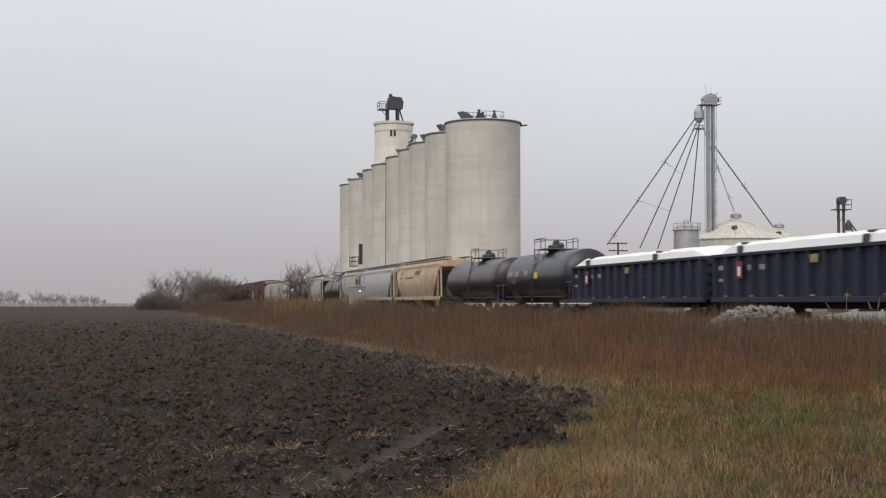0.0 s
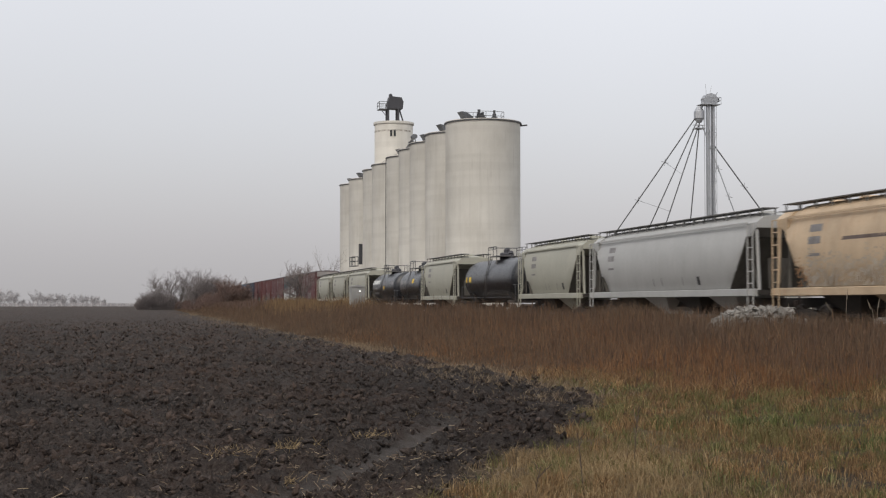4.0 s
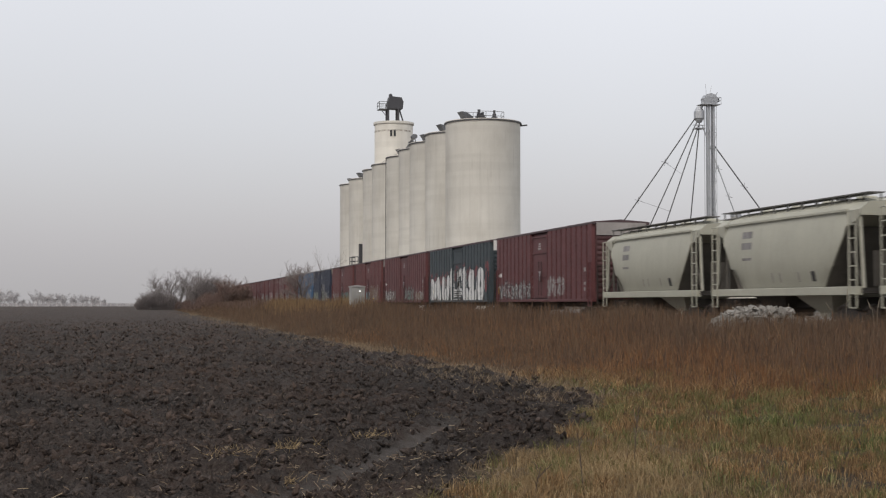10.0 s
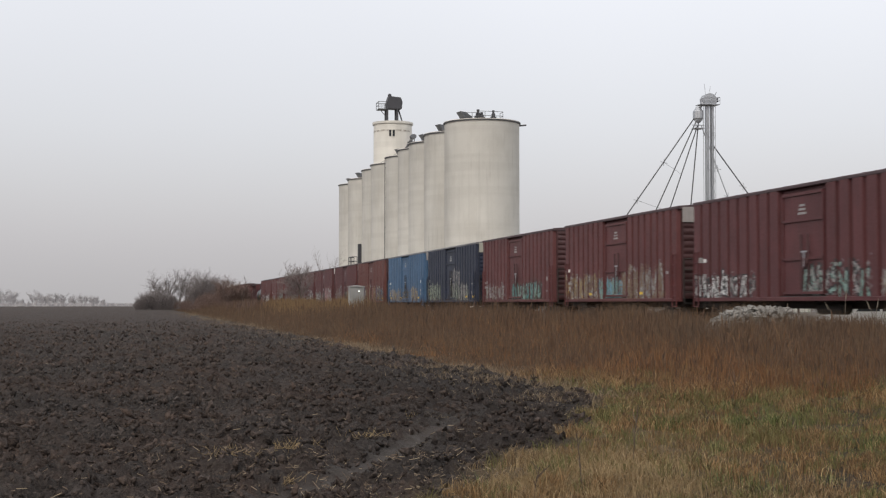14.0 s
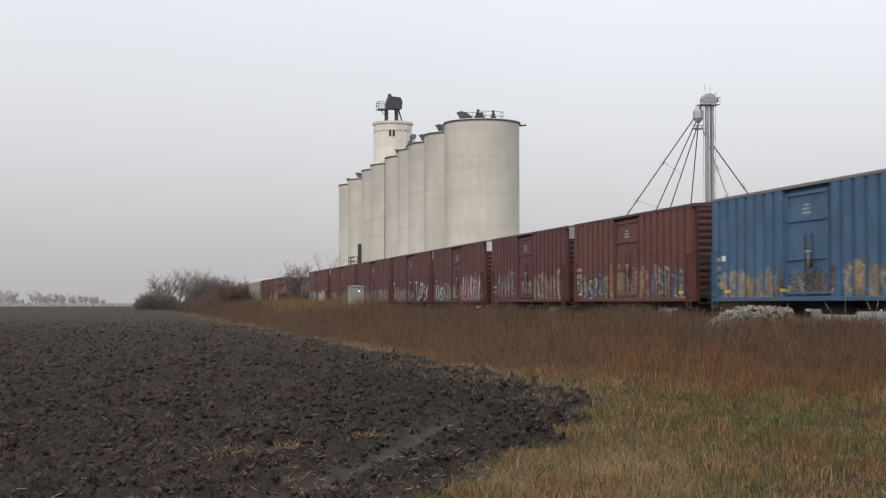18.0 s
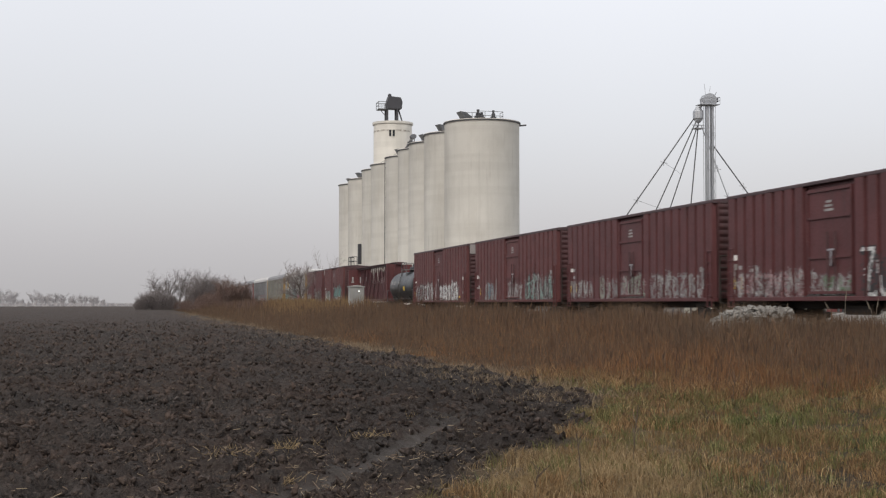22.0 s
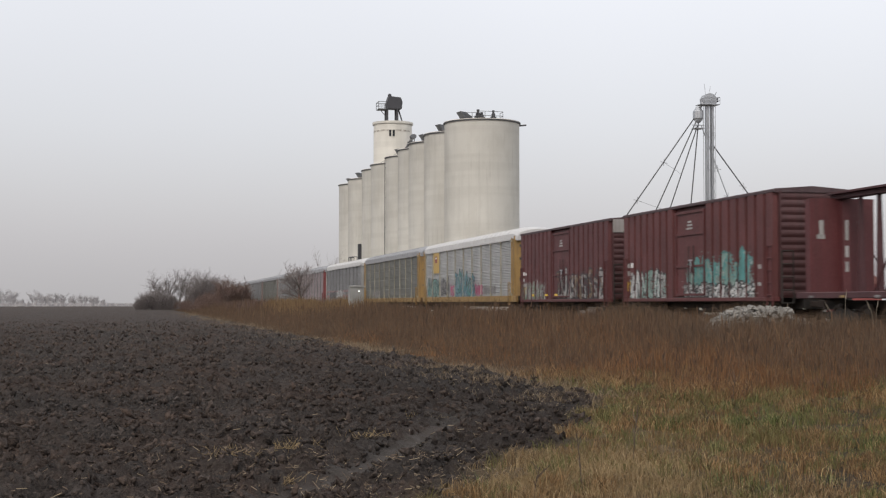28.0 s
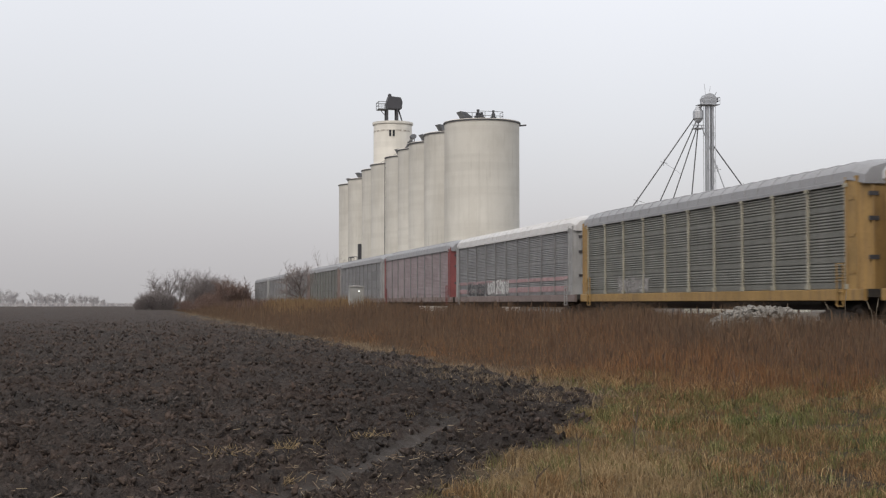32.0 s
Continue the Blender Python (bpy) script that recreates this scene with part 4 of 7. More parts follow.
# -- box cars --
def boxcar(Q, L, sheet, roof, label, top_end=None, door_w=3.0, nrib=8, height=5.0, art=None, placard=True, end_m=None, rib_m=None):
    car = thing("boxcar", label, "boxcar", "freight train cars")
    hw, z0, z1 = 1.36, 1.10, height
    rd = 0.19
    ribs = []
    for sgn in (-1, 1):
        for i in range(nrib):
            ribs.append(sgn * (door_w / 2 + 0.12 + (L / 2 - 0.16 - door_w / 2) * (i + 0.5) / nrib))
    pitch = (L / 2 - 0.16 - door_w / 2) / nrib
    rib_half = pitch / 2 - 0.095

    def surf(y, z):
        d = min(abs(y - r) for r in ribs)
        x = -hw
        if d < rib_half + 0.02:
            x = -hw - rd
        if abs(y) < door_w / 2:
            x = -hw - 0.12
        return x

    for sx in (-1, 1):
        part("side_wall", Shape().box(min(sx * hw, sx * (hw - 0.06)), max(sx * hw, sx * (hw - 0.06)), -L / 2 + 0.06, L / 2 - 0.06, z0, z1), sheet, car)
    part("floor", Shape().box(-hw + 0.06, hw - 0.06, -L / 2 + 0.06, L / 2 - 0.06, z0, z0 + 0.1), M_UNDER, car)
    rib = Shape()
    rib.loft([[(0.0, -rib_half - 0.02, z), (-rd, -rib_half + 0.02, z), (-rd, rib_half - 0.02, z), (0.0, rib_half + 0.02, z)] for z in (z0 + 0.03, z1 - 0.05)])
    rm = rib.mesh("rib", rib_m or sheet)
    for y in ribs:
        part("rib", rm, None, car, at=(-hw - 0.002, y, 0))
        part("rib", rm, None, car, at=Matrix.Translation((hw + 0.002, y, 0)) @ Matrix.Rotation(math.pi, 4, "Z"))
    # sills and eaves
    for sx in (-1, 1):
        x0, x1 = sorted((sx * (hw - 0.02), sx * (hw + 0.20)))
        part("side_sill", Shape().box(x0, x1, -L / 2 + 0.03, L / 2 - 0.03, z0 - 0.13, z0 + 0.028, 0.02), M_UNDER if sx > 0 else sheet, car)
        part("eave", Shape().box(x0, x1, -L / 2, L / 2, z1 - 0.06, z1 + 0.06, 0.02), roof, car)
    rings = []
    n = 14
    for i in range(n):
        a, b = -L / 2 + L * i / n, -L / 2 + L * (i + 1) / n
        for y, up in ((a + 0.004, 0.0), (b - 0.07, 0.0), (b - 0.06, 0.035), (b, 0.035)):
            rings.append([(x, y, z) for x, z in ((-hw - 0.13, z1 + 0.05), (0, z1 + 0.12), (hw + 0.13, z1 + 0.05), (hw + 0.13, z1 + 0.08 + up * 0.3), (0, z1 + 0.19 + up), (-hw - 0.13, z1 + 0.08 + up * 0.3))])
    part("roof", Shape().loft(rings), roof, car, "ribbed sheet metal roof")
    # corrugated ends
    for sy in (-1, 1):
        e = Shape()
        zt = z1 - (0.62 if top_end else 0.05)
        k = int((zt - z0) / 0.26)
        prof = []
        for i in range(k + 1):
            z = z0 + (zt - z0) * i / k
            prof += [(0.0, z), (0.04, z + 0.10), (0.04, min(zt, z + 0.17))] if i < k else [(0.0, z)]
        e.loft([[(x, sy * (L / 2 - 0.06 + d), z) for d, z in prof] for x in (-hw + 0.05, hw - 0.05)], closed=False, caps=False)
        e.box(-hw, -hw + 0.09, min(sy * (L / 2 - 0.1), sy * L / 2), max(sy * (L / 2 - 0.1), sy * L / 2), z0, z1)
        e.box(hw - 0.09, hw, min(sy * (L / 2 - 0.1), sy * L / 2), max(sy * (L / 2 - 0.1), sy * L / 2), z0, z1)
        part("end_wall", e, end_m or (M_ENDDARK if sheet in (M_MAROON, M_BROWNRED, M_RUST) else sheet), car, "horizontally corrugated end")
        if top_end:
            ya, yb = sorted((sy * (L / 2 - 0.08), sy * (L / 2 + 0.02)))
            part("end_panel", Shape().box(-hw + 0.02, hw - 0.02, ya, yb, z1 - 0.62, z1 + 0.03), top_end, car, "pale upper end panel")
        part("gable", Shape().loft([[(x, y, z) for x, z in ((-hw - 0.12, z1 - 0.05), (hw + 0.12, z1 - 0.05), (hw + 0.12, z1 + 0.06), (0, z1 + 0.13), (-hw - 0.12, z1 + 0.06))] for y in (sy * (L / 2 - 0.07), sy * (L / 2 - 0.005))]), roof, car)
        part("end_ladder", ladder(Shape(), sy * (L / 2 + 0.07), -hw + 0.05, -hw + 0.5, 0.9, z1 - 2.2, along="x"), M_UNDER, car)
    # plug doors
    for sx in (-1, 1):
        d = Shape()
        xa, xb = sorted((sx * (hw - 0.01), sx * (hw + 0.12)))
        d.box(xa, xb, -door_w / 2, door_w / 2, z0 + 0.12, z1 - 0.2)
        xa, xb = sorted((sx * (hw + 0.12), sx * (hw + 0.17)))
        zz = [z0 + 0.16, z0 + 1.35, z0 + 2.7, z1 - 0.28]
        dr = part("door", d, sheet, car, "plug door with raised framing")
        for z in zz:
            part("door_rail", Shape().box(xa, xb, -door_w / 2 + 0.03, door_w / 2 - 0.03, z - 0.045, z + 0.045), sheet, dr)
        for y in (-door_w / 2 + 0.05, door_w / 2 - 0.05):
            part("door_stile", Shape().box(xa, xb, y - 0.05, y + 0.05, z0 + 0.206, z1 - 0.326), sheet, dr)
        lk = Shape()
        x = sx * (hw + 0.19)
        for y in (-0.45, 0.05):
            lk.tube((x, y, z0 + 0.25), (x, y, z0 + 2.2), 0.025, 6)
        lk.turned([(0.16, -0.02), (0.16, 0.02)], 12, "x", (x, -0.2, z0 + 1.2))
        part("lock_bar", lk, M_ENDDARK if sheet in (M_MAROON, M_BROWNRED, M_RUST) else M_UNDER, dr)
        part("door_handle", Shape().box(*sorted((x, x + sx * 0.02)), -0.24, -0.16, z0 + 1.05, z0 + 1.55).box(*sorted((x, x + sx * 0.02)), -0.42, 0.02, z0 + 1.56, z0 + 1.62), M_GALV, dr, "pale steel door handle")
        part("door_track", Shape().box(min(sx * hw, sx * (hw + 0.13)), max(sx * hw, sx * (hw + 0.21)), -door_w * 1.2, door_w * 0.6, z0 - 0.02, z0 + 0.06), M_UNDER, car)
    for sy in (-1, 1):
        part("side_ladder", ladder(Shape(), -hw - 0.22, sy * (L / 2 - 0.15), sy * (L / 2 - 0.6), 0.75, z0 + 1.9), sheet, car)
    part("underframe", Shape().box(-0.35, 0.35, -L / 2 + 0.1, L / 2 - 0.1, 0.70, z0 - 0.01).box(-1.2, 1.2, -L / 2 + 1.0, -L / 2 + 2.6, 0.78, z0 - 0.01).box(-1.2, 1.2, L / 2 - 2.6, L / 2 - 1.0, 0.78, z0 - 0.01).tube((-0.7, -1.6, 0.7), (-0.7, 0.2, 0.7), 0.2, 10), M_UNDER, car)
    running_gear(car, L, 2.1, 0.12)
    sk = Skin(surf, L / 2, 0.0)
    if placard:
        pb = Skin(surf, 0.5, 0.0)
        for k in range(3):
            pb.patch("silver", 0.15 + 0.06 * k, 0.75 - 0.05 * k, z1 - 1.0 + 0.14 * k, z1 - 0.92 + 0.14 * k, 0.006)
        pb.finish(car, "faint stencilled rows", "stencil")
    mk = Skin(surf, L / 2, 0.0)
    rm_ = seed_of(Q)
    for k, (zz_, ww) in enumerate(((2.55, 0.30), (2.18, 0.26), (1.86, 0.30), (1.55, 0.24))):
        for base in (L - 1.35, 0.55, 1.05):
            if rm_.rand() < 0.55:
                mk.patch("silver" if rm_.rand() < 0.5 else ("pale" if k else M_WHITE), base, base + ww, zz_, zz_ + rm_.uniform(0.10, 0.24), 0.006)
        if rm_.rand() < 0.4:
            mk.patch(M_YELLOW, 0.62 + k * 0.3, 0.70 + k * 0.3, 1.45, 1.9, 0.006)
    mk.finish(car, "small white stencilled marks", "stencil")
    if art:
        art(sk, L)
        sk.finish(car)
    TRAIN.append((car, Q, L))
    return car


# -- covered hoppers --
def hopper(Q, L, skin_m, label, eave=3.95, bays=3, sill=1.46, round_=0.0, band=None, art=None, top_m=None, sill_m=None, belly=1.36):
    car = thing("covered_hopper", label, "hopper car", "freight train cars")
    hw = 1.56
    zt = 4.42
    end0 = L / 2 - 1.15

    def prof(low):
        base = [(belly, sill), (hw - 0.10, sill + 0.30), (hw - 0.02, 2.15), (hw + 0.01, 2.65), (hw - 0.02, 3.15), (hw - 0.09 - round_ * 0.05, eave - 0.3), (hw - 0.19 - round_ * 0.08, eave), (hw - 0.30 - round_ * 0.1, eave + 0.2), (0.75, zt - 0.03), (0.0, zt)]
        right = []
        for x, z in base:
            if z < low:
                right.append((x if low <= sill + 0.001 else min(x, hw), low + (z - sill) * 0.02))
            else:
                right.append((x, z))
        left = [(-x, z) for x, z in right[-2::-1]]
        return right + left

    st = []
    for y, low, sh in ((-end0 - 0.02, 3.5, 0.05), (-end0 + 0.15, 3.1, 0.02), (-end0 + 0.8, 2.2, 0), (-end0 + 1.45, sill, 0), (-end0 + 2.0, sill, 0), (end0 - 2.0, sill, 0), (end0 - 1.45, sill, 0), (end0 - 0.8, 2.2, 0), (end0 - 0.15, 3.1, 0.02), (end0 + 0.02, 3.5, 0.05)):
        st.append([(x * (1 - sh), y, z - sh) for x, z in prof(low)])
    part("body", Shape().loft(st), skin_m, car, smooth=True)
    # roof ends reach over the platforms
    for sy in (-1, 1):
        r = Shape()
        ya, yb = sy * end0, sy * (L / 2 - 0.35)
        r.loft([[(x, y, z) for x, z in ((-1.42, eave - 0.55 + d), (-1.42, eave), (-1.1, eave + 0.25), (0, zt - 0.04 - d * 0.3), (1.1, eave + 0.25), (1.42, eave), (1.42, eave - 0.55 + d))] for y, d in ((ya, 0.0), (yb, 0.35))])
        part("roof_end", r, top_m or skin_m, car)
        for sx in (-1.35, 1.35):
            part("end_post", Shape().tube((sx, sy * (L / 2 - 0.3), sill - 0.1), (sx, sy * (L / 2 - 0.5), eave - 0.2), 0.07, 4), skin_m, car)
            part("end_post", Shape().tube((sx, sy * (end0 - 0.05), sill - 0.1), (sx, sy * (end0 - 0.05), 3.3), 0.06, 4), M_SHADE_GRIME, car)
            part("end_brace", Shape().tube((sx, sy * (L / 2 - 0.35), sill), (sx * 0.9, sy * (end0 - 0.3), 3.0), 0.05, 4), M_SHADE_GRIME, car)
        for sx in (-1, 1):
            part("ladder", ladder(Shape(), sx * 1.6, sy * (L / 2 - 0.35), sy * (L / 2 - 0.8), 0.75, eave - 0.05), sill_m or skin_m, car)
        # Dark sheet laid over the body's slope; the recess's shade is in its colour.
        part("end_slope", Shape().loft([[(x, sy * y, z) for x in (-1.5, 1.5)] for y, z in ((end0 + 0.10, 3.40), (end0 - 1.36, sill - 0.03), (end0 - 1.41, sill - 0.03), (end0 + 0.05, 3.43))], closed=False, caps=False), M_SHADE_GRIME, car)
        part("end_platform", Shape().box(-1.5, 1.5, min(sy * (end0 - 0.9), sy * (L / 2 - 0.1)), max(sy * (end0 - 0.9), sy * (L / 2 - 0.1)), sill - 0.24, sill - 0.06), M_UNDER, car)
        part("end_frame", Shape().box(-0.9, 0.9, min(sy * (L / 2 - 0.5), sy * (L / 2 - 0.35)), max(sy * (L / 2 - 0.5), sy * (L / 2 - 0.35)), sill, 2.6), M_SHADE_GRIME, car)
    for sx in (-1, 1):
        xa, xb = sorted((sx * 1.44, sx * 1.585))
        part("side_sill", Shape().box(xa, xb, -L / 2 + 0.2, L / 2 - 0.2, sill - 0.30, sill - 0.015, 0.02), sill_m or skin_m, car)
    part("roof_edge", Shape().box(-hw + 0.07, -hw + 0.16, -end0, end0, eave - 0.035, eave + 0.035).box(hw - 0.16, hw - 0.07, -end0, end0, eave - 0.035, eave + 0.035), skin_m, car)
    for sx in (-0.85, 0.85):
        wk = Shape().box(sx - 0.30, sx + 0.30, -L / 2 + 0.3, L / 2 - 0.3, zt + 0.06, zt + 0.095)
        n = int(L / 1.1)
        for i in range(n + 1):
            y = -L / 2 + 0.5 + (L - 1.0) * i / n
            wk.box(sx - 0.28, sx - 0.24, y - 0.025, y + 0.025, zt - 0.2, zt + 0.06).box(sx + 0.24, sx + 0.28, y - 0.025, y + 0.025, zt - 0.2, zt + 0.06)
        part("running_board", wk, M_GRATE, car, "steel grating walkway")
    n = bays * 2
    for i in range(n):
        y = -end0 + 1.2 + (2 * end0 - 2.4) * i / (n - 1)
        part("hatch", Shape().turned([(0.36, zt - 0.05), (0.36, zt + 0.07), (0.30, zt + 0.11), (0.05, zt + 0.12)], 12), top_m or skin_m, car, at=(0, y, 0))
    span = (2 * end0 - 2.6) / bays
    for i in range(bays):
        y = -end0 + 1.3 + span * (i + 0.5)
        h = Shape().loft([[(sx * a, y + sy * b, z) for sx, sy in ((-1, -1), (1, -1), (1, 1), (-1, 1))] for a, b, z in ((1.3, span * 0.47, sill - 0.02), (0.55, 0.45, 0.55), (0.55, 0.45, 0.42))])
        part("outlet_hopper", h, M_UNDER if i % 2 else skin_m, car)
    part("centre_sill", Shape().box(-0.32, 0.32, -L / 2 + 0.1, L / 2 - 0.1, 0.74, 1.1), M_UNDER, car)
    running_gear(car, L, 1.75, 0.12)

    def surf(y, z):
        pts = [(belly, sill), (hw - 0.10, sill + 0.30), (hw - 0.02, 2.15), (hw + 0.01, 2.65), (hw - 0.02, 3.15), (hw - 0.09 - round_ * 0.05, eave - 0.3), (hw - 0.19 - round_ * 0.08, eave)]
        return -float(np.interp(z, [q[1] for q in pts], [q[0] for q in pts]))
    sk = Skin(surf, L / 2, 0.0)
    for k in range(3):
        sk.patch("grey", 2.9 + 0.1 * (k == 2), 3.75, 3.35 - 0.42 * k, 3.35 - 0.42 * k + (0.26 if k < 2 else 0.1), 0.006)
    for u in (0.45, 0.5, 0.62, 0.7):
        sk.patch("black" if u == 0.7 else "grey", L * u, L * u + (0.28 if u == 0.7 else 0.07), 1.65, 2.0, 0.006)
    if art:
        art(sk, L)
    sk.finish(car, "faint stencilled rows", "stencil")
    TRAIN.append((car, Q, L))
    return car


# -- tank cars --
def tank(Q, L, skin_m, label, r=1.42, cz=2.46, art=None, band=None):
    car = thing("tank_car", label, "tank car", "freight train cars")
    hl = L / 2 - 0.55
    rows = [(0.03, -hl), (r * 0.55, -hl + 0.07), (r * 0.85, -hl + 0.22), (r * 0.97, -hl + 0.38), (r, -hl + 0.58)]
    rows += [(r, y) for y in np.linspace(-hl + 1.6, hl - 1.6, 5)]
    rows += [(a, -b) for a, b in rows[4::-1]]
    part("shell", Shape().turned(rows, 44, "y", (0, 0, cz)), skin_m, car, smooth=True)
    for y in (-hl + 0.78, -hl * 0.45, hl * 0.45, hl - 0.78):
        part("weld_band", Shape().turned([(r + 0.001, y - 0.03), (r + 0.006, y - 0.02), (r + 0.006, y + 0.02), (r + 0.001, y + 0.03)], 44, "y", (0, 0, cz)), skin_m, car)
    dome = Shape().turned([(0.48, -0.1), (0.48, 0.32), (0.42, 0.4), (0.05, 0.42)], 16).turned([(0.16, 0.38), (0.16, 0.66), (0.1, 0.75)], 10, "z", (0.1, 0.15, 0)).turned([(0.12, 0.38), (0.12, 0.58), (0.05, 0.66)], 10, "z", (-0.15, -0.2, 0))
    part("manway", dome, M_DARK, car, "domed manway with valves", at=(0, 0, cz + r))
    part("valve", Shape().turned([(0.14, -0.05), (0.14, 0.3), (0.2, 0.34), (0.1, 0.5)], 10), M_DARK, car, at=(0, -1.0, cz + r))
    pl = Shape().box(-1.0, 1.0, -1.12, 1.12, cz + r + 0.12, cz + r + 0.17)
    for sx in (-1.0, 1.0):
        pl.tube((sx, -1.08, cz + r - 0.45), (sx, -1.08, cz + r + 0.15), 0.035).tube((sx, 1.08, cz + r - 0.45), (sx, 1.08, cz + r + 0.15), 0.035)
    part("top_platform", pl, M_GRATE, car)
    hr = Shape()
    for sx in (-1.0, 1.0):
        hr.path([(sx, -1.08, cz + r + 0.15), (sx, -1.08, cz + r + 0.76), (sx, 0, cz + r + 0.78), (sx, 1.08, cz + r + 0.76), (sx, 1.08, cz + r + 0.15)], 0.024, 6)
        hr.tube((sx, -0.2, cz + r + 0.15), (sx, -0.2, cz + r + 0.78), 0.028, 6)
        hr.tube((sx, -1.08, cz + r + 0.6), (sx, 1.08, cz + r + 0.6), 0.02, 5)
    hr.tube((-1.0, 1.08, cz + r + 0.76), (1.0, 1.08, cz + r + 0.76), 0.03)
    part("safety_rail", hr, M_STEEL, car, "tubular safety railing")
    for sx in (-1, 1):
        ld = Shape()
        for yy in (-0.2, 0.22):
            ld.path([(sx * 1.5, yy, 1.0), (sx * 1.5, yy, cz), (sx * 1.3, yy, cz + 0.75), (sx * 1.0, yy, cz + r + 0.15)], 0.018, 5)
        for z, x in ((1.1, 1.5), (1.45, 1.5), (1.8, 1.5), (2.15, 1.5), (2.5, 1.49), (2.85, 1.41), (3.2, 1.31), (3.5, 1.18), (3.8, 1.06)):
            ld.tube((sx * x, -0.2, z), (sx * x, 0.22, z), 0.014, 5)
        part("ladder", ld, M_UNDER, car)
        part("hand_rail", Shape().path([(sx * 1.48, -hl + 0.3, 1.28), (sx * 1.48, -0.3, 1.28)], 0.022, 5).path([(sx * 1.48, 0.3, 1.28), (sx * 1.48, hl - 0.3, 1.28)], 0.022, 5), M_STEEL, car)
    for sy in (-1, 1):
        sd = Shape().loft([[(x, sy * y, z) for x, z in ((-1.25, cz - 0.85), (-0.9, 1.0), (0.9, 1.0), (1.25, cz - 0.85))] for y in (hl - 2.0, hl - 1.1)])
        part("saddle", sd, M_UNDER, car)
        part("end_platform", Shape().box(-1.45, 1.45, min(sy * (hl - 1.2), sy * (L / 2 - 0.05)), max(sy * (hl - 1.2), sy * (L / 2 - 0.05)), 0.92, 1.08), M_UNDER, car)
        er = Shape()
        for sx in (-1.4, 1.4):
            er.path([(sx, sy * (L / 2 - 0.1), 1.0), (sx, sy * (L / 2 - 0.1), 2.05), (sx, sy * (L / 2 - 0.7), 2.05)], 0.03, 5)
        er.tube((-1.4, sy * (L / 2 - 0.1), 2.05), (1.4, sy * (L / 2 - 0.1), 2.05), 0.025, 5)
        part("end_rail", er, M_STEEL, car)
        part("corner_step", ladder(Shape(), -1.48, sy * (L / 2 - 0.15), sy * (L / 2 - 0.55), 0.5, 1.0, 0.02, 2), M_UNDER, car)
    part("bottom_outlet", Shape().turned([(0.25, 0.6), (0.25, 1.15)], 12), M_UNDER, car)
    running_gear(car, L, 1.75, 0.12)

    def surf(y, z):
        return -math.sqrt(max(0.01, r * r - (z - cz) ** 2))
    sk = Skin(surf, L / 2, 0.0)
    for k, u in enumerate((0.16, 0.31, 0.42, 0.6, 0.78)):
        sk.patch("grey", L * u, L * u + 0.07, 2.55, 2.95, 0.016)
    if art:
        art(sk, L)
    sk.finish(car, "painted reporting marks", "stencil")
    TRAIN.append((car, Q, L))
    return car


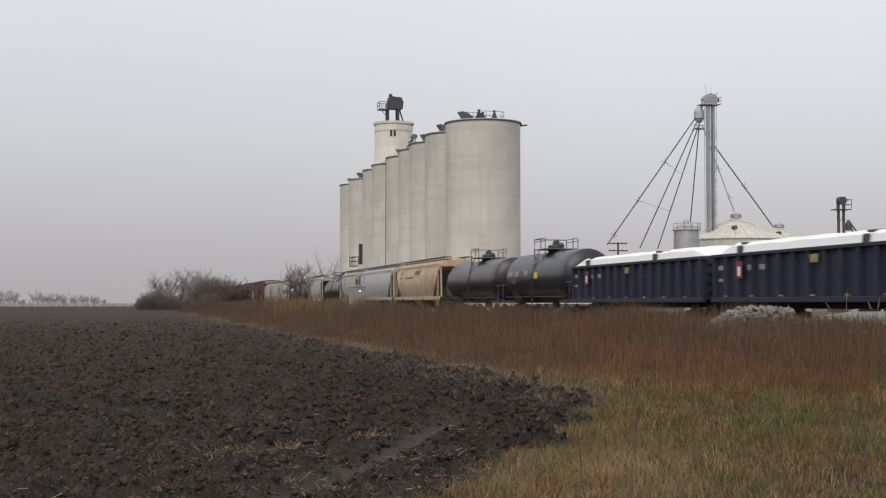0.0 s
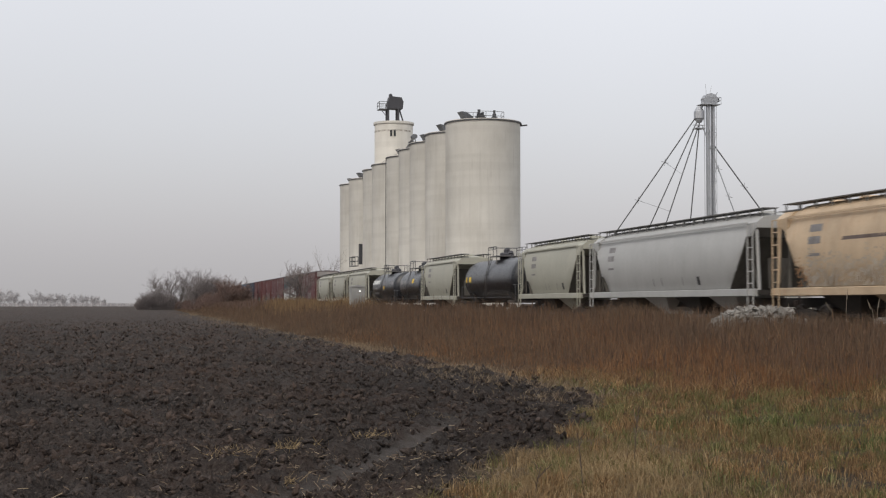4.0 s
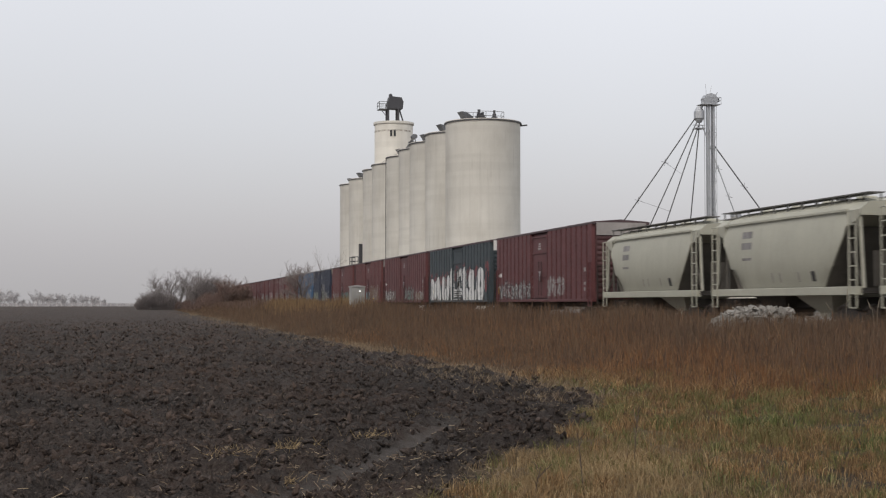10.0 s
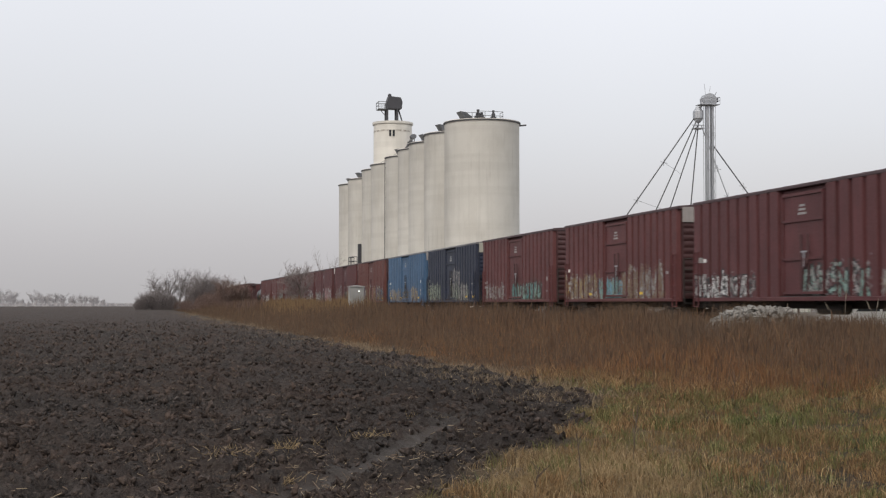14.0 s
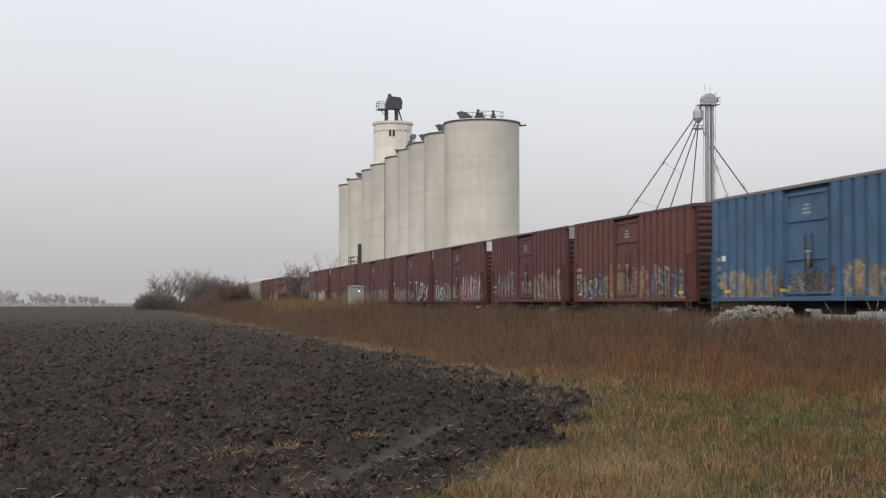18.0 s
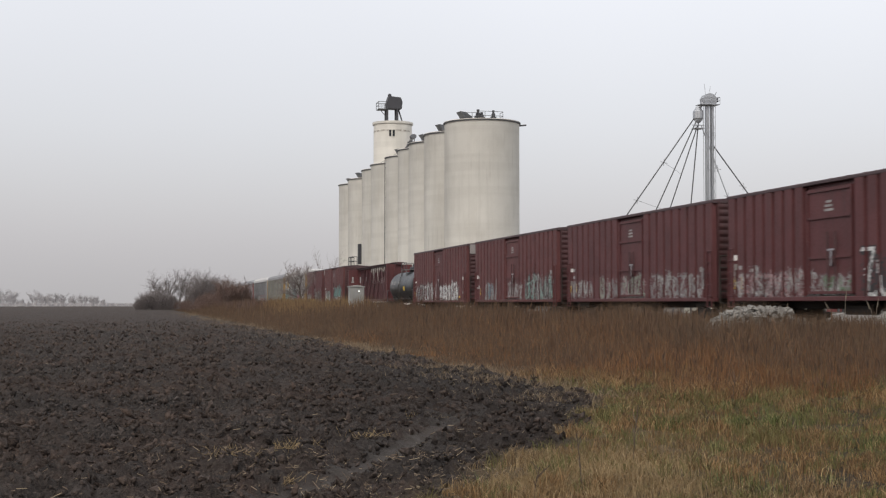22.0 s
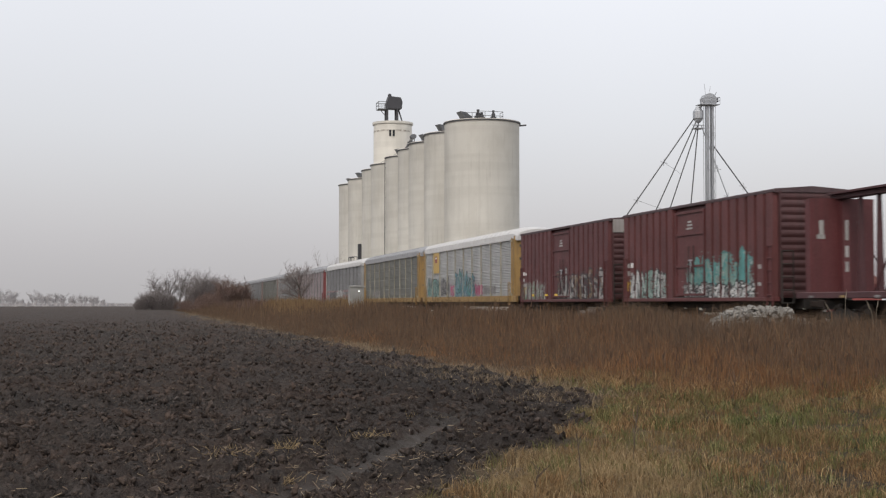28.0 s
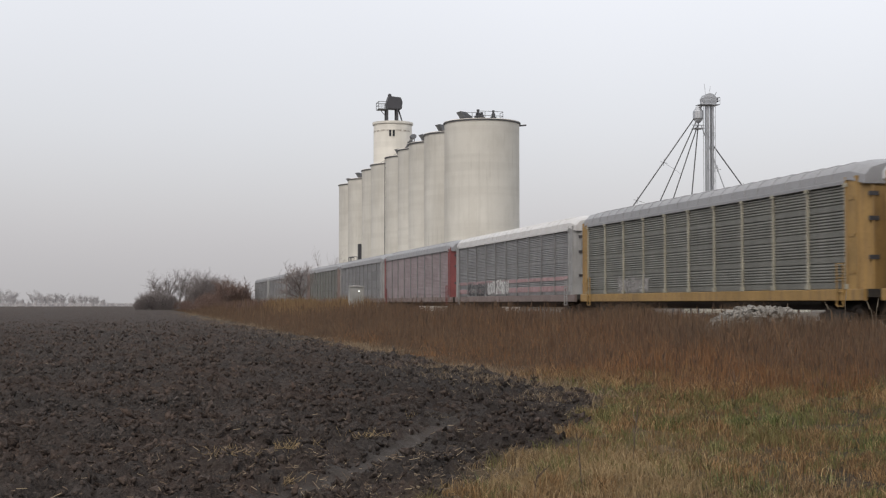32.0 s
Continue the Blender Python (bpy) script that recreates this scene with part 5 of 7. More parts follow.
# -- gondolas with a white covered load --
def gondola(Q, L, skin_m):
    car = thing("gondola_car", "dark navy ribbed gondola car under a white tarpaulin", "gondola car", "freight train cars")
    hw, z0, z1 = 1.5, 1.05, 2.78
    b = Shape().box(-hw, hw, -L / 2 + 0.04, L / 2 - 0.04, z0, z0 + 0.1)
    for sx in (-1, 1):
        part("side_wall", Shape().box(*sorted((sx * hw, sx * (hw - 0.05))), -L / 2 + 0.04, L / 2 - 0.04, z0 + 0.1, z1), skin_m, car)
    for sy in (-1, 1):
        part("end_wall", Shape().box(-hw + 0.05, hw - 0.05, *sorted((sy * (L / 2 - 0.04), sy * (L / 2 - 0.1))), z0 + 0.1, z1), skin_m, car)
    part("floor", b, skin_m, car)
    for sx in (-1, 1):
        part("top_chord", Shape().box(*sorted((sx * (hw - 0.06), sx * (hw + 0.17))), -L / 2, L / 2, z1 - 0.08, z1 + 0.05, 0.02), skin_m, car)
        part("side_sill", Shape().box(*sorted((sx * (hw - 0.02), sx * (hw + 0.17))), -L / 2, L / 2, z0 - 0.12, z0 + 0.07, 0.02), skin_m, car)
    n = 16
    rb = Shape().loft([[(0, -0.09, z), (-0.17, -0.06, z), (-0.17, 0.06, z), (0, 0.09, z)] for z in (z0 + 0.07, z1 - 0.08)]).mesh("rib", skin_m)
    for i in range(n):
        y = -L / 2 + 0.25 + (L - 0.5) * i / (n - 1)
        part("rib", rb, None, car, at=(-hw - 0.002, y, 0))
        part("rib", rb, None, car, at=Matrix.Translation((hw + 0.002, y, 0)) @ Matrix.Rotation(math.pi, 4, "Z"))
    for sy in (-1, 1):
        e = Shape()
        for k in range(4):
            z = z0 + 0.3 + k * 0.38
            e.box(-hw + 0.1, hw - 0.1, *sorted((sy * (L / 2 - 0.05), sy * (L / 2 + 0.04))), z, z + 0.16)
        part("end_rib", e, skin_m, car)
    rg = seed_of(Q)
    rings = []
    for i in range(41):
        y = -L / 2 + 0.15 + (L - 0.3) * i / 40
        k = min(1.0, min(i, 40 - i) / 3.0)
        h = 0.05 + k * (0.46 + 0.02 * math.sin(i * 0.9) + rg.uniform(-0.012, 0.012))
        rings.append([(x, y, z1 + 0.055 + h * q) for x, q in ((-1.46, 0.0), (-1.40, 0.55), (-1.1, 0.82), (-0.5, 0.95), (0, 1.0), (0.5, 0.95), (1.1, 0.82), (1.40, 0.55), (1.46, 0.0))])
    part("tarpaulin", Shape().loft(rings), plain("white_tarpaulin", (0.84, 0.84, 0.84), 0.55, 0, 0.05), car, "white tarpaulin over a heaped load", smooth=True)
    for y in (L * 0.36, -L * 0.18):
        part("tie_down", Shape().box(-1.60, -1.42, y - 0.10, y + 0.10, z1 - 0.06, z1 + 0.34, 0.05).tube((-1.45, y, z1 + 0.42), (1.45, y, z1 + 0.62), 0.05, 6).box(1.42, 1.60, y - 0.10, y + 0.10, z1 - 0.06, z1 + 0.34, 0.05), M_DARK, car, "dark tie-down bracket")
    part("underframe", Shape().box(-0.35, 0.35, -L / 2 + 0.1, L / 2 - 0.1, 0.7, z0 - 0.01), M_UNDER, car)
    running_gear(car, L, 1.9, 0.12)
    surf = lambda y, z: -hw - 0.172
    sk = Skin(surf, L / 2, 0.0)
    sk.patch("pale", 0.75, 1.15, 2.2, 2.38)
    sk.patch("pale", 0.75, 1.15, 1.75, 1.86)
    sk.patch("red", 2.3, 2.85, 1.85, 2.5, 0.004)
    sk.patch(M_WHITE, 2.45, 2.7, 1.95, 2.3, 0.008)
    sk.patch("pale", 3.3, 3.6, 2.15, 2.35)
    sk.patch("pale", 4.3, 4.75, 2.15, 2.35)
    sk.patch("gold", L * 0.48, L * 0.48 + 0.55, 2.3, 2.58)
    for k in range(7):
        sk.patch("gold" if k % 2 == 0 else "grey", 1.2 + k * 2.3, 1.5 + k * 2.3, 1.14, 1.21)
    sk.finish(car, "painted plates and marks", "marking")
    TRAIN.append((car, Q, L))


# -- centre-beam flat car --
M_BEAM = paint("dark_plum_beam_paint", (0.062, 0.020, 0.023), (0.035, 0.02, 0.02), 0.5)
M_BULK = paint("bright_red_bulkhead_paint", (0.090, 0.021, 0.023), (0.055, 0.02, 0.02), 0.5)


def centrebeam(Q, L, skin_m):
    car = thing("centrebeam_car", "empty maroon centre-beam flat car with bulkheads", "flat car", "freight train cars")
    part("deck", Shape().box(-1.45, 1.45, -L / 2, L / 2, 1.08, 1.28, 0.02), skin_m, car)
    zt = 4.75
    for sy in (-1, 1):
        ya, yb = sorted((sy * (L / 2 - 0.35), sy * (L / 2 - 0.45)))
        part("bulkhead", Shape().box(-1.24, 1.24, ya, yb, 1.28, zt - 0.18), M_BULK, car, "solid red end bulkhead")
        yc, yd = sorted((sy * (L / 2 - 0.45), sy * (L / 2 - 0.75)))
        part("end_web", Shape().box(-0.16, 0.16, yc, yd, 1.28, zt - 0.28), M_BULK, car)
        for x in (-1.17, -0.42, 0.42, 1.17):
            part("bulkhead_rib", Shape().box(x - 0.06, x + 0.06, *sorted((sy * (L / 2 - 0.35), sy * (L / 2 - 0.12))), 1.28, zt - 0.2), M_BULK, car)
    part("top_beam", Shape().box(-0.22, 0.22, -L / 2 + 0.05, L / 2 - 0.05, zt - 0.20, zt - 0.04).box(-0.40, 0.40, -L / 2 + 0.05, L / 2 - 0.05, zt - 0.04, zt + 0.03), skin_m, car)
    n = 18
    ys = [-L / 2 + 1.7 + (L - 3.4) * i / (n - 1) for i in range(n)]
    pst = Shape().loft([[(x * 1.3, -0.09, 1.28), (x * 1.3, 0.09, 1.28), (x * 0.7, 0.05, zt - 0.20), (x * 0.7, -0.05, zt - 0.20)] for x in (-0.09, 0.09)]).mesh("post", skin_m)
    for y in ys:
        part("post", pst, None, car, at=(0, y, 0))
    for i in range(0, n - 2, 2):
        a, b = (ys[i + 2], ys[i]) if i >= 6 else (ys[i], ys[i + 2])
        for x in (-0.2, 0.2):
            part("diagonal", Shape().tube((x, a, 1.3), (x, b, zt - 0.3), 0.05, 4), skin_m, car)
    for sx in (-1, 1):
        part("side_sill", Shape().box(*sorted((sx * 1.45, sx * 1.55)), -L / 2, L / 2, 1.06, 1.27, 0.02), skin_m, car)
    part("underframe", Shape().box(-0.4, 0.4, -L / 2 + 0.1, L / 2 - 0.1, 0.68, 1.0), M_UNDER, car)
    surf = lambda y, z: -1.552
    sk = Skin(surf, L / 2, 0.0)
    for k in range(11):
        sk.patch("gold" if k % 2 else "grey", 0.9 + k * 2.1, 1.22 + k * 2.1, 1.08, 1.16)
    sk.finish(car, "small reflective plates", "marking")
    for x, z, w_, h in ((-0.80, 3.3, 0.16, 0.5), (-0.83, 3.15, 0.3, 0.15), (0.68, 3.3, 0.14, 0.5), (0.0, 2.0, 0.12, 0.35), (0.0, 2.5, 0.12, 0.4), (0.0, 3.1, 0.12, 0.7)):
        d = 0.762 if x == 0.0 else 0.462
        part("marking", Shape().box(x - w_ / 2, x + w_ / 2, L / 2 - d, L / 2 - d + 0.01, z, z + h), M_TAG["silver"], car)
    running_gear(car, L, 2.4, 0.12)
    TRAIN.append((car, Q, L))


# -- autoracks --
def autorack(Q, L, slat_m, end_m, roof_m, post_m, label, art=None, sill_m=None, plate=None, bays=10, stripe=None):
    car = thing("autorack_car", label, "autorack car", "freight train cars")
    hw, z0, z1 = 1.46, 1.36, 4.92
    E = 1.15
    rs = []
    for y, d in ((-L / 2 + 0.05, 0.18), (-L / 2 + 0.9, 0.0), (L / 2 - 0.9, 0.0), (L / 2 - 0.05, 0.18)):
        rs.append([(x * (1 - d * 0.3), y, z - d) for x, z in ((-1.55, z1), (-1.52, z1 + 0.28), (-1.30, z1 + 0.52), (-0.7, z1 + 0.68), (0, z1 + 0.73), (0.7, z1 + 0.68), (1.30, z1 + 0.52), (1.52, z1 + 0.28), (1.55, z1))])
    part("roof", Shape().loft(rs), roof_m, car, "rounded sheet metal roof", smooth=True)
    rr = Shape()
    for i in range(1, 24):
        y = -L / 2 + 0.9 + (L - 1.8) * i / 24
        pr = [(-1.55, z1 + 0.05), (-1.53, z1 + 0.29), (-1.31, z1 + 0.535), (-0.7, z1 + 0.70), (0, z1 + 0.75), (0.7, z1 + 0.70), (1.31, z1 + 0.535), (1.53, z1 + 0.29), (1.55, z1 + 0.05)]
        for a, b in zip(pr, pr[1:]):
            rr.tube((a[0], y, a[1] - 0.012), (b[0], y, b[1] - 0.012), 0.02, 4)
    tagged(part("roof_seam", rr, roof_m, car), kind="stuff")
    part("deck", Shape().box(-1.45, 1.45, -L / 2 + 0.1, L / 2 - 0.1, 1.1, z0), M_UNDER, car)
    for sx in (-1, 1):
        part("side_sill", Shape().box(*sorted((sx * 1.42, sx * 1.55)), -L / 2 + 0.05, L / 2 - 0.05, 0.98, z0, 0.02), sill_m or end_m, car)
        part("top_rail", Shape().box(*sorted((sx * 1.42, sx * 1.56)), -L / 2 + E, L / 2 - E, z1 - 0.14, z1 + 0.01, 0.02), roof_m, car)
    # slatted side panels: one shared bay with deep grooves between the slats
    bw = (L - 2 * E) / bays
    pr = []
    tall = (z1 - 0.14 - z0) / 4
    for k in range(4):
        a = z0 + tall * k
        pr += [(0.04, a), (0.04, a + 0.022), (-0.02, a + 0.024), (-0.022, a + tall * 0.26)]
        d = (tall * 0.72 - 0.01) / 6
        for i in range(6):
            b = a + tall * 0.27 + d * i
            pr += [(0.000, b), (-0.036, b + d * 0.30), (-0.036, b + d * 0.55), (-0.004, b + d * 0.97)]
    pm = Shape().loft([[(x, y, z) for x, z in pr] for y in (-bw / 2 + 0.01, bw / 2 - 0.01)], closed=False, caps=False).mesh("side_panel", slat_m)
    po = Shape().box(-0.066, 0.03, -0.055, 0.055, z0, z1 - 0.1, 0.015).box(-0.09, 0.0, -0.12, 0.12, z1 - 0.22, z1 - 0.10).box(-0.08, 0.0, -0.12, 0.12, z0, z0 + 0.16).mesh("post", post_m)
    for i in range(bays):
        y = -L / 2 + E + bw * (i + 0.5)
        part("side_panel", pm, None, car, at=(-hw, y, 0))
        part("side_panel", pm, None, car, at=Matrix.Translation((hw, y, 0)) @ Matrix.Rotation(math.pi, 4, "Z"))
    for i in range(bays + 1):
        y = -L / 2 + E + bw * i
        part("post", po, None, car, at=(-hw - 0.02, y, 0))
        part("post", po, None, car, at=Matrix.Translation((hw + 0.02, y, 0)) @ Matrix.Rotation(math.pi, 4, "Z"))
    for sy in (-1, 1):
        d = Shape()
        pts = [(-hw - 0.05, L / 2 - E), (-hw - 0.05, L / 2 - 0.42), (-1.12, L / 2 - 0.12), (1.12, L / 2 - 0.12), (hw + 0.05, L / 2 - 0.42), (hw + 0.05, L / 2 - E)]
        inner = [(x * 0.95, y - 0.05) for x, y in pts]
        for z_a, z_b in ((z0, z1 + 0.1),):
            d.loft([[(x, sy * y, z) for x, y in pts + inner[::-1]] for z in (z_a, z_b)])
        part("end_door", d, end_m, car, "folded end door")
        hg = Shape()
        for x, y in ((-hw - 0.05, L / 2 - E + 0.03), (-hw - 0.05, L / 2 - 0.44), (-1.12, L / 2 - 0.12), (1.12, L / 2 - 0.12)):
            hg.tube((x, sy * y, z0), (x, sy * y, z1 + 0.1), 0.05, 6)
        for z in (z0 + 0.5, z0 + 1.7, z0 + 2.9):
            hg.box(-hw - 0.075, -hw - 0.04, *sorted((sy * (L / 2 - 0.95), sy * (L / 2 - 0.6))), z, z + 0.1)
        part("door_frame", hg, end_m, car)
        lt = Shape()
        for z in (z0 + 0.95, z0 + 2.2, z0 + 3.0):
            lt.box(-1.30, -0.95, *sorted((sy * (L / 2 - 0.13), sy * (L / 2 - 0.07))), z, z + 0.14)
        part("door_latch", lt, M_DARK, car)
        part("ladder", ladder(Shape(), -hw - 0.13, sy * (L / 2 - E - 0.1), sy * (L / 2 - E - 0.5), 0.8, 2.2), end_m, car)
    part("underframe", Shape().box(-0.4, 0.4, -L / 2 + 0.1, L / 2 - 0.1, 0.66, 1.1).box(-1.3, 1.3, -L / 2 + 3.2, L / 2 - 3.2, 0.86, 1.1), M_UNDER, car)
    running_gear(car, L, 2.6, 0.12)
    surf = lambda y, z: -hw - 0.058
    sk = Skin(surf, L / 2, 0.0)
    if plate:
        s = Shape().box(-hw - 0.09, -hw - 0.075, L / 2 - 6.1, L / 2 - 4.1, 3.2, 4.78)
        part("name_plate", s, plate, car, "painted panel with a small shield")
        part("shield", Shape().box(-hw - 0.10, -hw - 0.09, L / 2 - 5.4, L / 2 - 4.75, 4.0, 4.5, 0.0), M_TAG["red"], car)
        part("shield_bar", Shape().box(-hw - 0.104, -hw - 0.10, L / 2 - 5.3, L / 2 - 4.85, 4.3, 4.42), M_WHITE, car)
    if stripe:
        for za, zb in ((1.55, 1.85), (2.15, 2.35)):
            sk.patch(stripe, 1.2, L - 1.3, za, zb, 0.003)
    if art:
        art(sk, L)
    sk.finish(car)
    TRAIN.append((car, Q, L))


# paint schemes
M_MAROON = paint("maroon_boxcar_paint", (0.086, 0.0212, 0.0228), (0.042, 0.021, 0.021), 0.45)
M_BROWNRED = paint("oxide_red_boxcar_paint", (0.095, 0.0230, 0.0228), (0.046, 0.023, 0.022), 0.45)
M_RUST = paint("rusty_boxcar_paint", (0.108, 0.030, 0.024), (0.07, 0.04, 0.028), 0.5)
M_TEAL = paint("dark_teal_boxcar_paint", (0.025, 0.038, 0.046), (0.032, 0.03, 0.03), 0.5)
M_NAVY = paint("navy_boxcar_paint", (0.011, 0.017, 0.039), (0.022, 0.024, 0.032), 0.45)
M_BLUE = paint("bright_blue_boxcar_paint", (0.047, 0.108, 0.200), (0.06, 0.062, 0.075), 0.4)
M_NAVYG = paint("navy_gondola_paint", (0.009, 0.013, 0.034), (0.018, 0.019, 0.026), 0.4)
M_ROOF_R = paint("weathered_dark_roof", (0.056, 0.030, 0.034), (0.10, 0.075, 0.075), 0.45)
M_ROOF_G = paint("galvanised_roof", (0.17, 0.17, 0.175), (0.10, 0.09, 0.08), 0.4, 0.5, 0.3)
# Darker maroon for the end walls and lock bars.
M_ENDDARK = paint("dark_maroon_end_paint", (0.060, 0.021, 0.022), (0.03, 0.019, 0.019), 0.6)
M_ENDW = paint("grimy_white_end_paint", (0.27, 0.25, 0.24), (0.12, 0.10, 0.09), 0.5)
M_ENDB = paint("white_end_paint", (0.58, 0.57, 0.55), (0.25, 0.22, 0.2), 0.4)
M_CREAM = paint("cream_hopper_paint", (0.345, 0.338, 0.280), (0.20, 0.175, 0.14), 0.2, 0.5, fade=0.06)
# Grime and the end recess's deep shade, painted as one dark colour.
M_SHADE_GRIME = paint("shaded_grimy_hopper_end", (0.075, 0.068, 0.058), (0.04, 0.034, 0.028), 0.5, 0.8)
M_GREYH = paint("light_grey_hopper_paint", (0.37, 0.37, 0.36), (0.22, 0.20, 0.18), 0.2, 0.42, fade=0.06)
M_TAN = paint("rusty_tan_hopper_paint", (0.47, 0.355, 0.235), (0.36, 0.20, 0.10), 0.45, 0.55)
M_TANK = paint("black_tank_paint", (0.015, 0.016, 0.020), (0.035, 0.033, 0.033), 0.35, 0.30)
M_TANKG = paint("grey_tank_paint", (0.027, 0.030, 0.034), (0.05, 0.047, 0.045), 0.35, 0.4)
M_SILVER = paint("silver_slat_metal", (0.39, 0.39, 0.39), (0.22, 0.20, 0.18), 0.4, 0.4, 0.3)
M_SLATGREY = paint("dull_grey_slat_metal", (0.145, 0.144, 0.128), (0.08, 0.075, 0.065), 0.45, 0.5, 0.25)
M_SLATMID = paint("mid_grey_slat_metal", (0.205, 0.203, 0.205), (0.14, 0.125, 0.12), 0.5, 0.5, 0.3)
M_SLATPINK = paint("faded_pink_slat_metal", (0.28, 0.225, 0.23), (0.2, 0.16, 0.15), 0.45, 0.5, 0.2)
M_RACKY = paint("rack_yellow_paint", (0.265, 0.162, 0.050), (0.115, 0.072, 0.042), 0.75)
M_RACKR = paint("rack_red_paint", (0.16, 0.035, 0.035), (0.1, 0.05, 0.05), 0.45)
M_RACKG = paint("rack_grey_paint", (0.25, 0.25, 0.25), (0.12, 0.11, 0.1), 0.45)
M_RACKB = paint("rack_brown_paint", (0.17, 0.13, 0.12), (0.09, 0.07, 0.06), 0.45)
M_ROOFW = paint("pale_rack_roof", (0.50, 0.49, 0.485), (0.3, 0.27, 0.22), 0.3, 0.45, 0.1, fade=0.06)
M_ROOFM = paint("grey_rack_roof", (0.25, 0.25, 0.26), (0.15, 0.14, 0.13), 0.3, 0.45, 0.2, fade=0.06)
M_POSTY = paint("pale_yellow_post_paint", (0.29, 0.275, 0.22), (0.2, 0.16, 0.1), 0.4)
M_PLATEY = paint("ochre_plate_paint", (0.48, 0.32, 0.10), (0.3, 0.2, 0.1), 0.3)


# graffiti on the cars
def art_bubble(sk, L):
    """Large white block letters with grey shading: M, U, L, a tall A, 2 and 0."""
    rg = np.random.RandomState(5)
    glyphs = [([(0.85, 1.3), (1.05, 2.2), (2.05, 1.75), (3.15, 2.35), (3.55, 1.3)], 1.16), ([(5.0, 2.4), (4.95, 1.6), (5.6, 1.4), (6.25, 1.6), (6.6, 2.45)], 1.06), ([(7.65, 2.95), (7.8, 1.45), (8.75, 1.4)], 1.0),
              ([(9.4, 2.95), (10.2, 3.15)], 0.5), ([(9.6, 2.35), (9.85, 1.45)], 0.62), ([(9.2, 1.7), (10.4, 1.7)], 0.5), ([(10.85, 2.6), (11.55, 2.95), (11.65, 1.45), (12.4, 1.4)], 1.05),
              ([(13.05, 2.4), (13.4, 2.85), (14.1, 2.75), (14.0, 2.15), (13.2, 1.45), (14.6, 1.42)], 0.84), ([(15.6, 2.7), (15.4, 2.0), (15.7, 1.5), (16.4, 1.5), (16.8, 2.1), (16.6, 2.75), (16.1, 2.95), (15.6, 2.7)], 0.86)]
    for u, z, wd in ((0.4, 2.7, 0.7), (2.0, 2.6, 0.9), (4.2, 2.75, 0.7), (5.7, 2.7, 0.9), (7.0, 2.9, 0.7), (8.7, 3.1, 0.9), (11.0, 3.2, 0.8), (12.6, 3.0, 0.7), (14.7, 3.0, 0.7)):
        sk.stroke("red", [(u - 0.2, z - 0.15), (u + 0.5, z + 0.15)], wd, cover=0.42)
    sk.stroke("red", [(17.6, 2.1), (17.9, 2.7), (17.8, 3.3)], 0.85, cover=0.7)
    sk.haze("grey", 0.2, 0.6, 1.2, 4.0, 0.5)
    for ln, wd in glyphs:
        sk.stroke("black", ln, wd + 0.16, cover=0.95)
    for ln, wd in glyphs:
        sk.stroke("white", ln, wd, cover=1.4)
    for i in range(44):
        ln, wd = glyphs[rg.randint(0, len(glyphs))]
        j = rg.randint(0, len(ln) - 1)
        k, side = rg.rand(), rg.uniform(-0.3, 0.3) * wd
        u, z = ln[j][0] + (ln[j + 1][0] - ln[j][0]) * k + side, ln[j][1] + (ln[j + 1][1] - ln[j][1]) * k
        sk.stroke("silver", [(u, z - rg.uniform(0.05, 0.25)), (u + rg.uniform(-0.12, 0.12), z + rg.uniform(0.05, 0.25))], 0.16, cover=0.5)
    for z in (1.3, 1.45, 1.6, 1.75):
        sk.stroke("black", [(8.2, z), (10.4, z)], 0.06)


def tags(*rows):
    """Tags given as (from, to, bottom, top, fill, line, wash, stroke)."""
    def art(sk, L):
        for i, (a, b, z0, z1, fill, line, wash, wd) in enumerate(rows):
            rg = np.random.RandomState(int(a * 1000 + z1 * 37 + i) % 9999)
            tag(sk, rg, a * L, b * L, z0, z1, fill, line, wd, wash)
    return art


def plates(*us):
    def art(sk, L):
        for u in us:
            sk.patch(M_YELLOW, u * L, u * L + 0.55, 1.3, 1.42, 0.012)
    return art


def both(*fs):
    def art(sk, L):
        for f in fs:
            f(sk, L)
    return art


def art_tan(sk, L):
    """A grey swoosh with a long tail, and a greyed lower panel."""
    for i in range(12):
        a = i / 11
        sk.stroke("shadow", [(L * 0.46 + a * 1.9 + 0.1, 3.06), (L * 0.46 + a * 1.9 + 0.62, 3.5)], 0.2)
    sk.stroke("shadow", [(L * 0.28, 3.03), (L * 0.47, 3.06)], 0.10)
    sk.haze("dust", 2.6, L * 0.78, 1.5, 2.65, 0.85)
    sk.haze("rust", L * 0.80, L - 2.2, 1.5, 3.3, 0.5)
    sk.haze("rust", 2.0, 3.0, 1.5, 2.6, 0.35)
    sk.haze("dust", L * 0.70, L * 0.78, 2.5, 3.3, 0.5)




def art_name(sk, L):
    """A white oval mark and a line of white block letters with smaller rows below."""
    sk.patch(M_WHITE, 1.15, 1.55, 2.70, 3.12, 0.014)
    for i in range(6):
        sk.patch(M_WHITE, 1.75 + i * 0.52, 2.18 + i * 0.52, 2.74, 3.10, 0.014)
    sk.patch("pale", 2.1, 4.0, 2.22, 2.42, 0.014)
    sk.patch("grey", 2.2, 4.1, 1.78, 1.95, 0.014)
    sk.patch("grey", 7.0, 7.7, 2.0, 2.9, 0.014)
    sk.patch(M_YELLOW, 7.1, 7.6, 2.2, 2.5, 0.02)
    sk.patch("grey", L - 2.2, L - 1.2, 2.6, 2.9, 0.014)


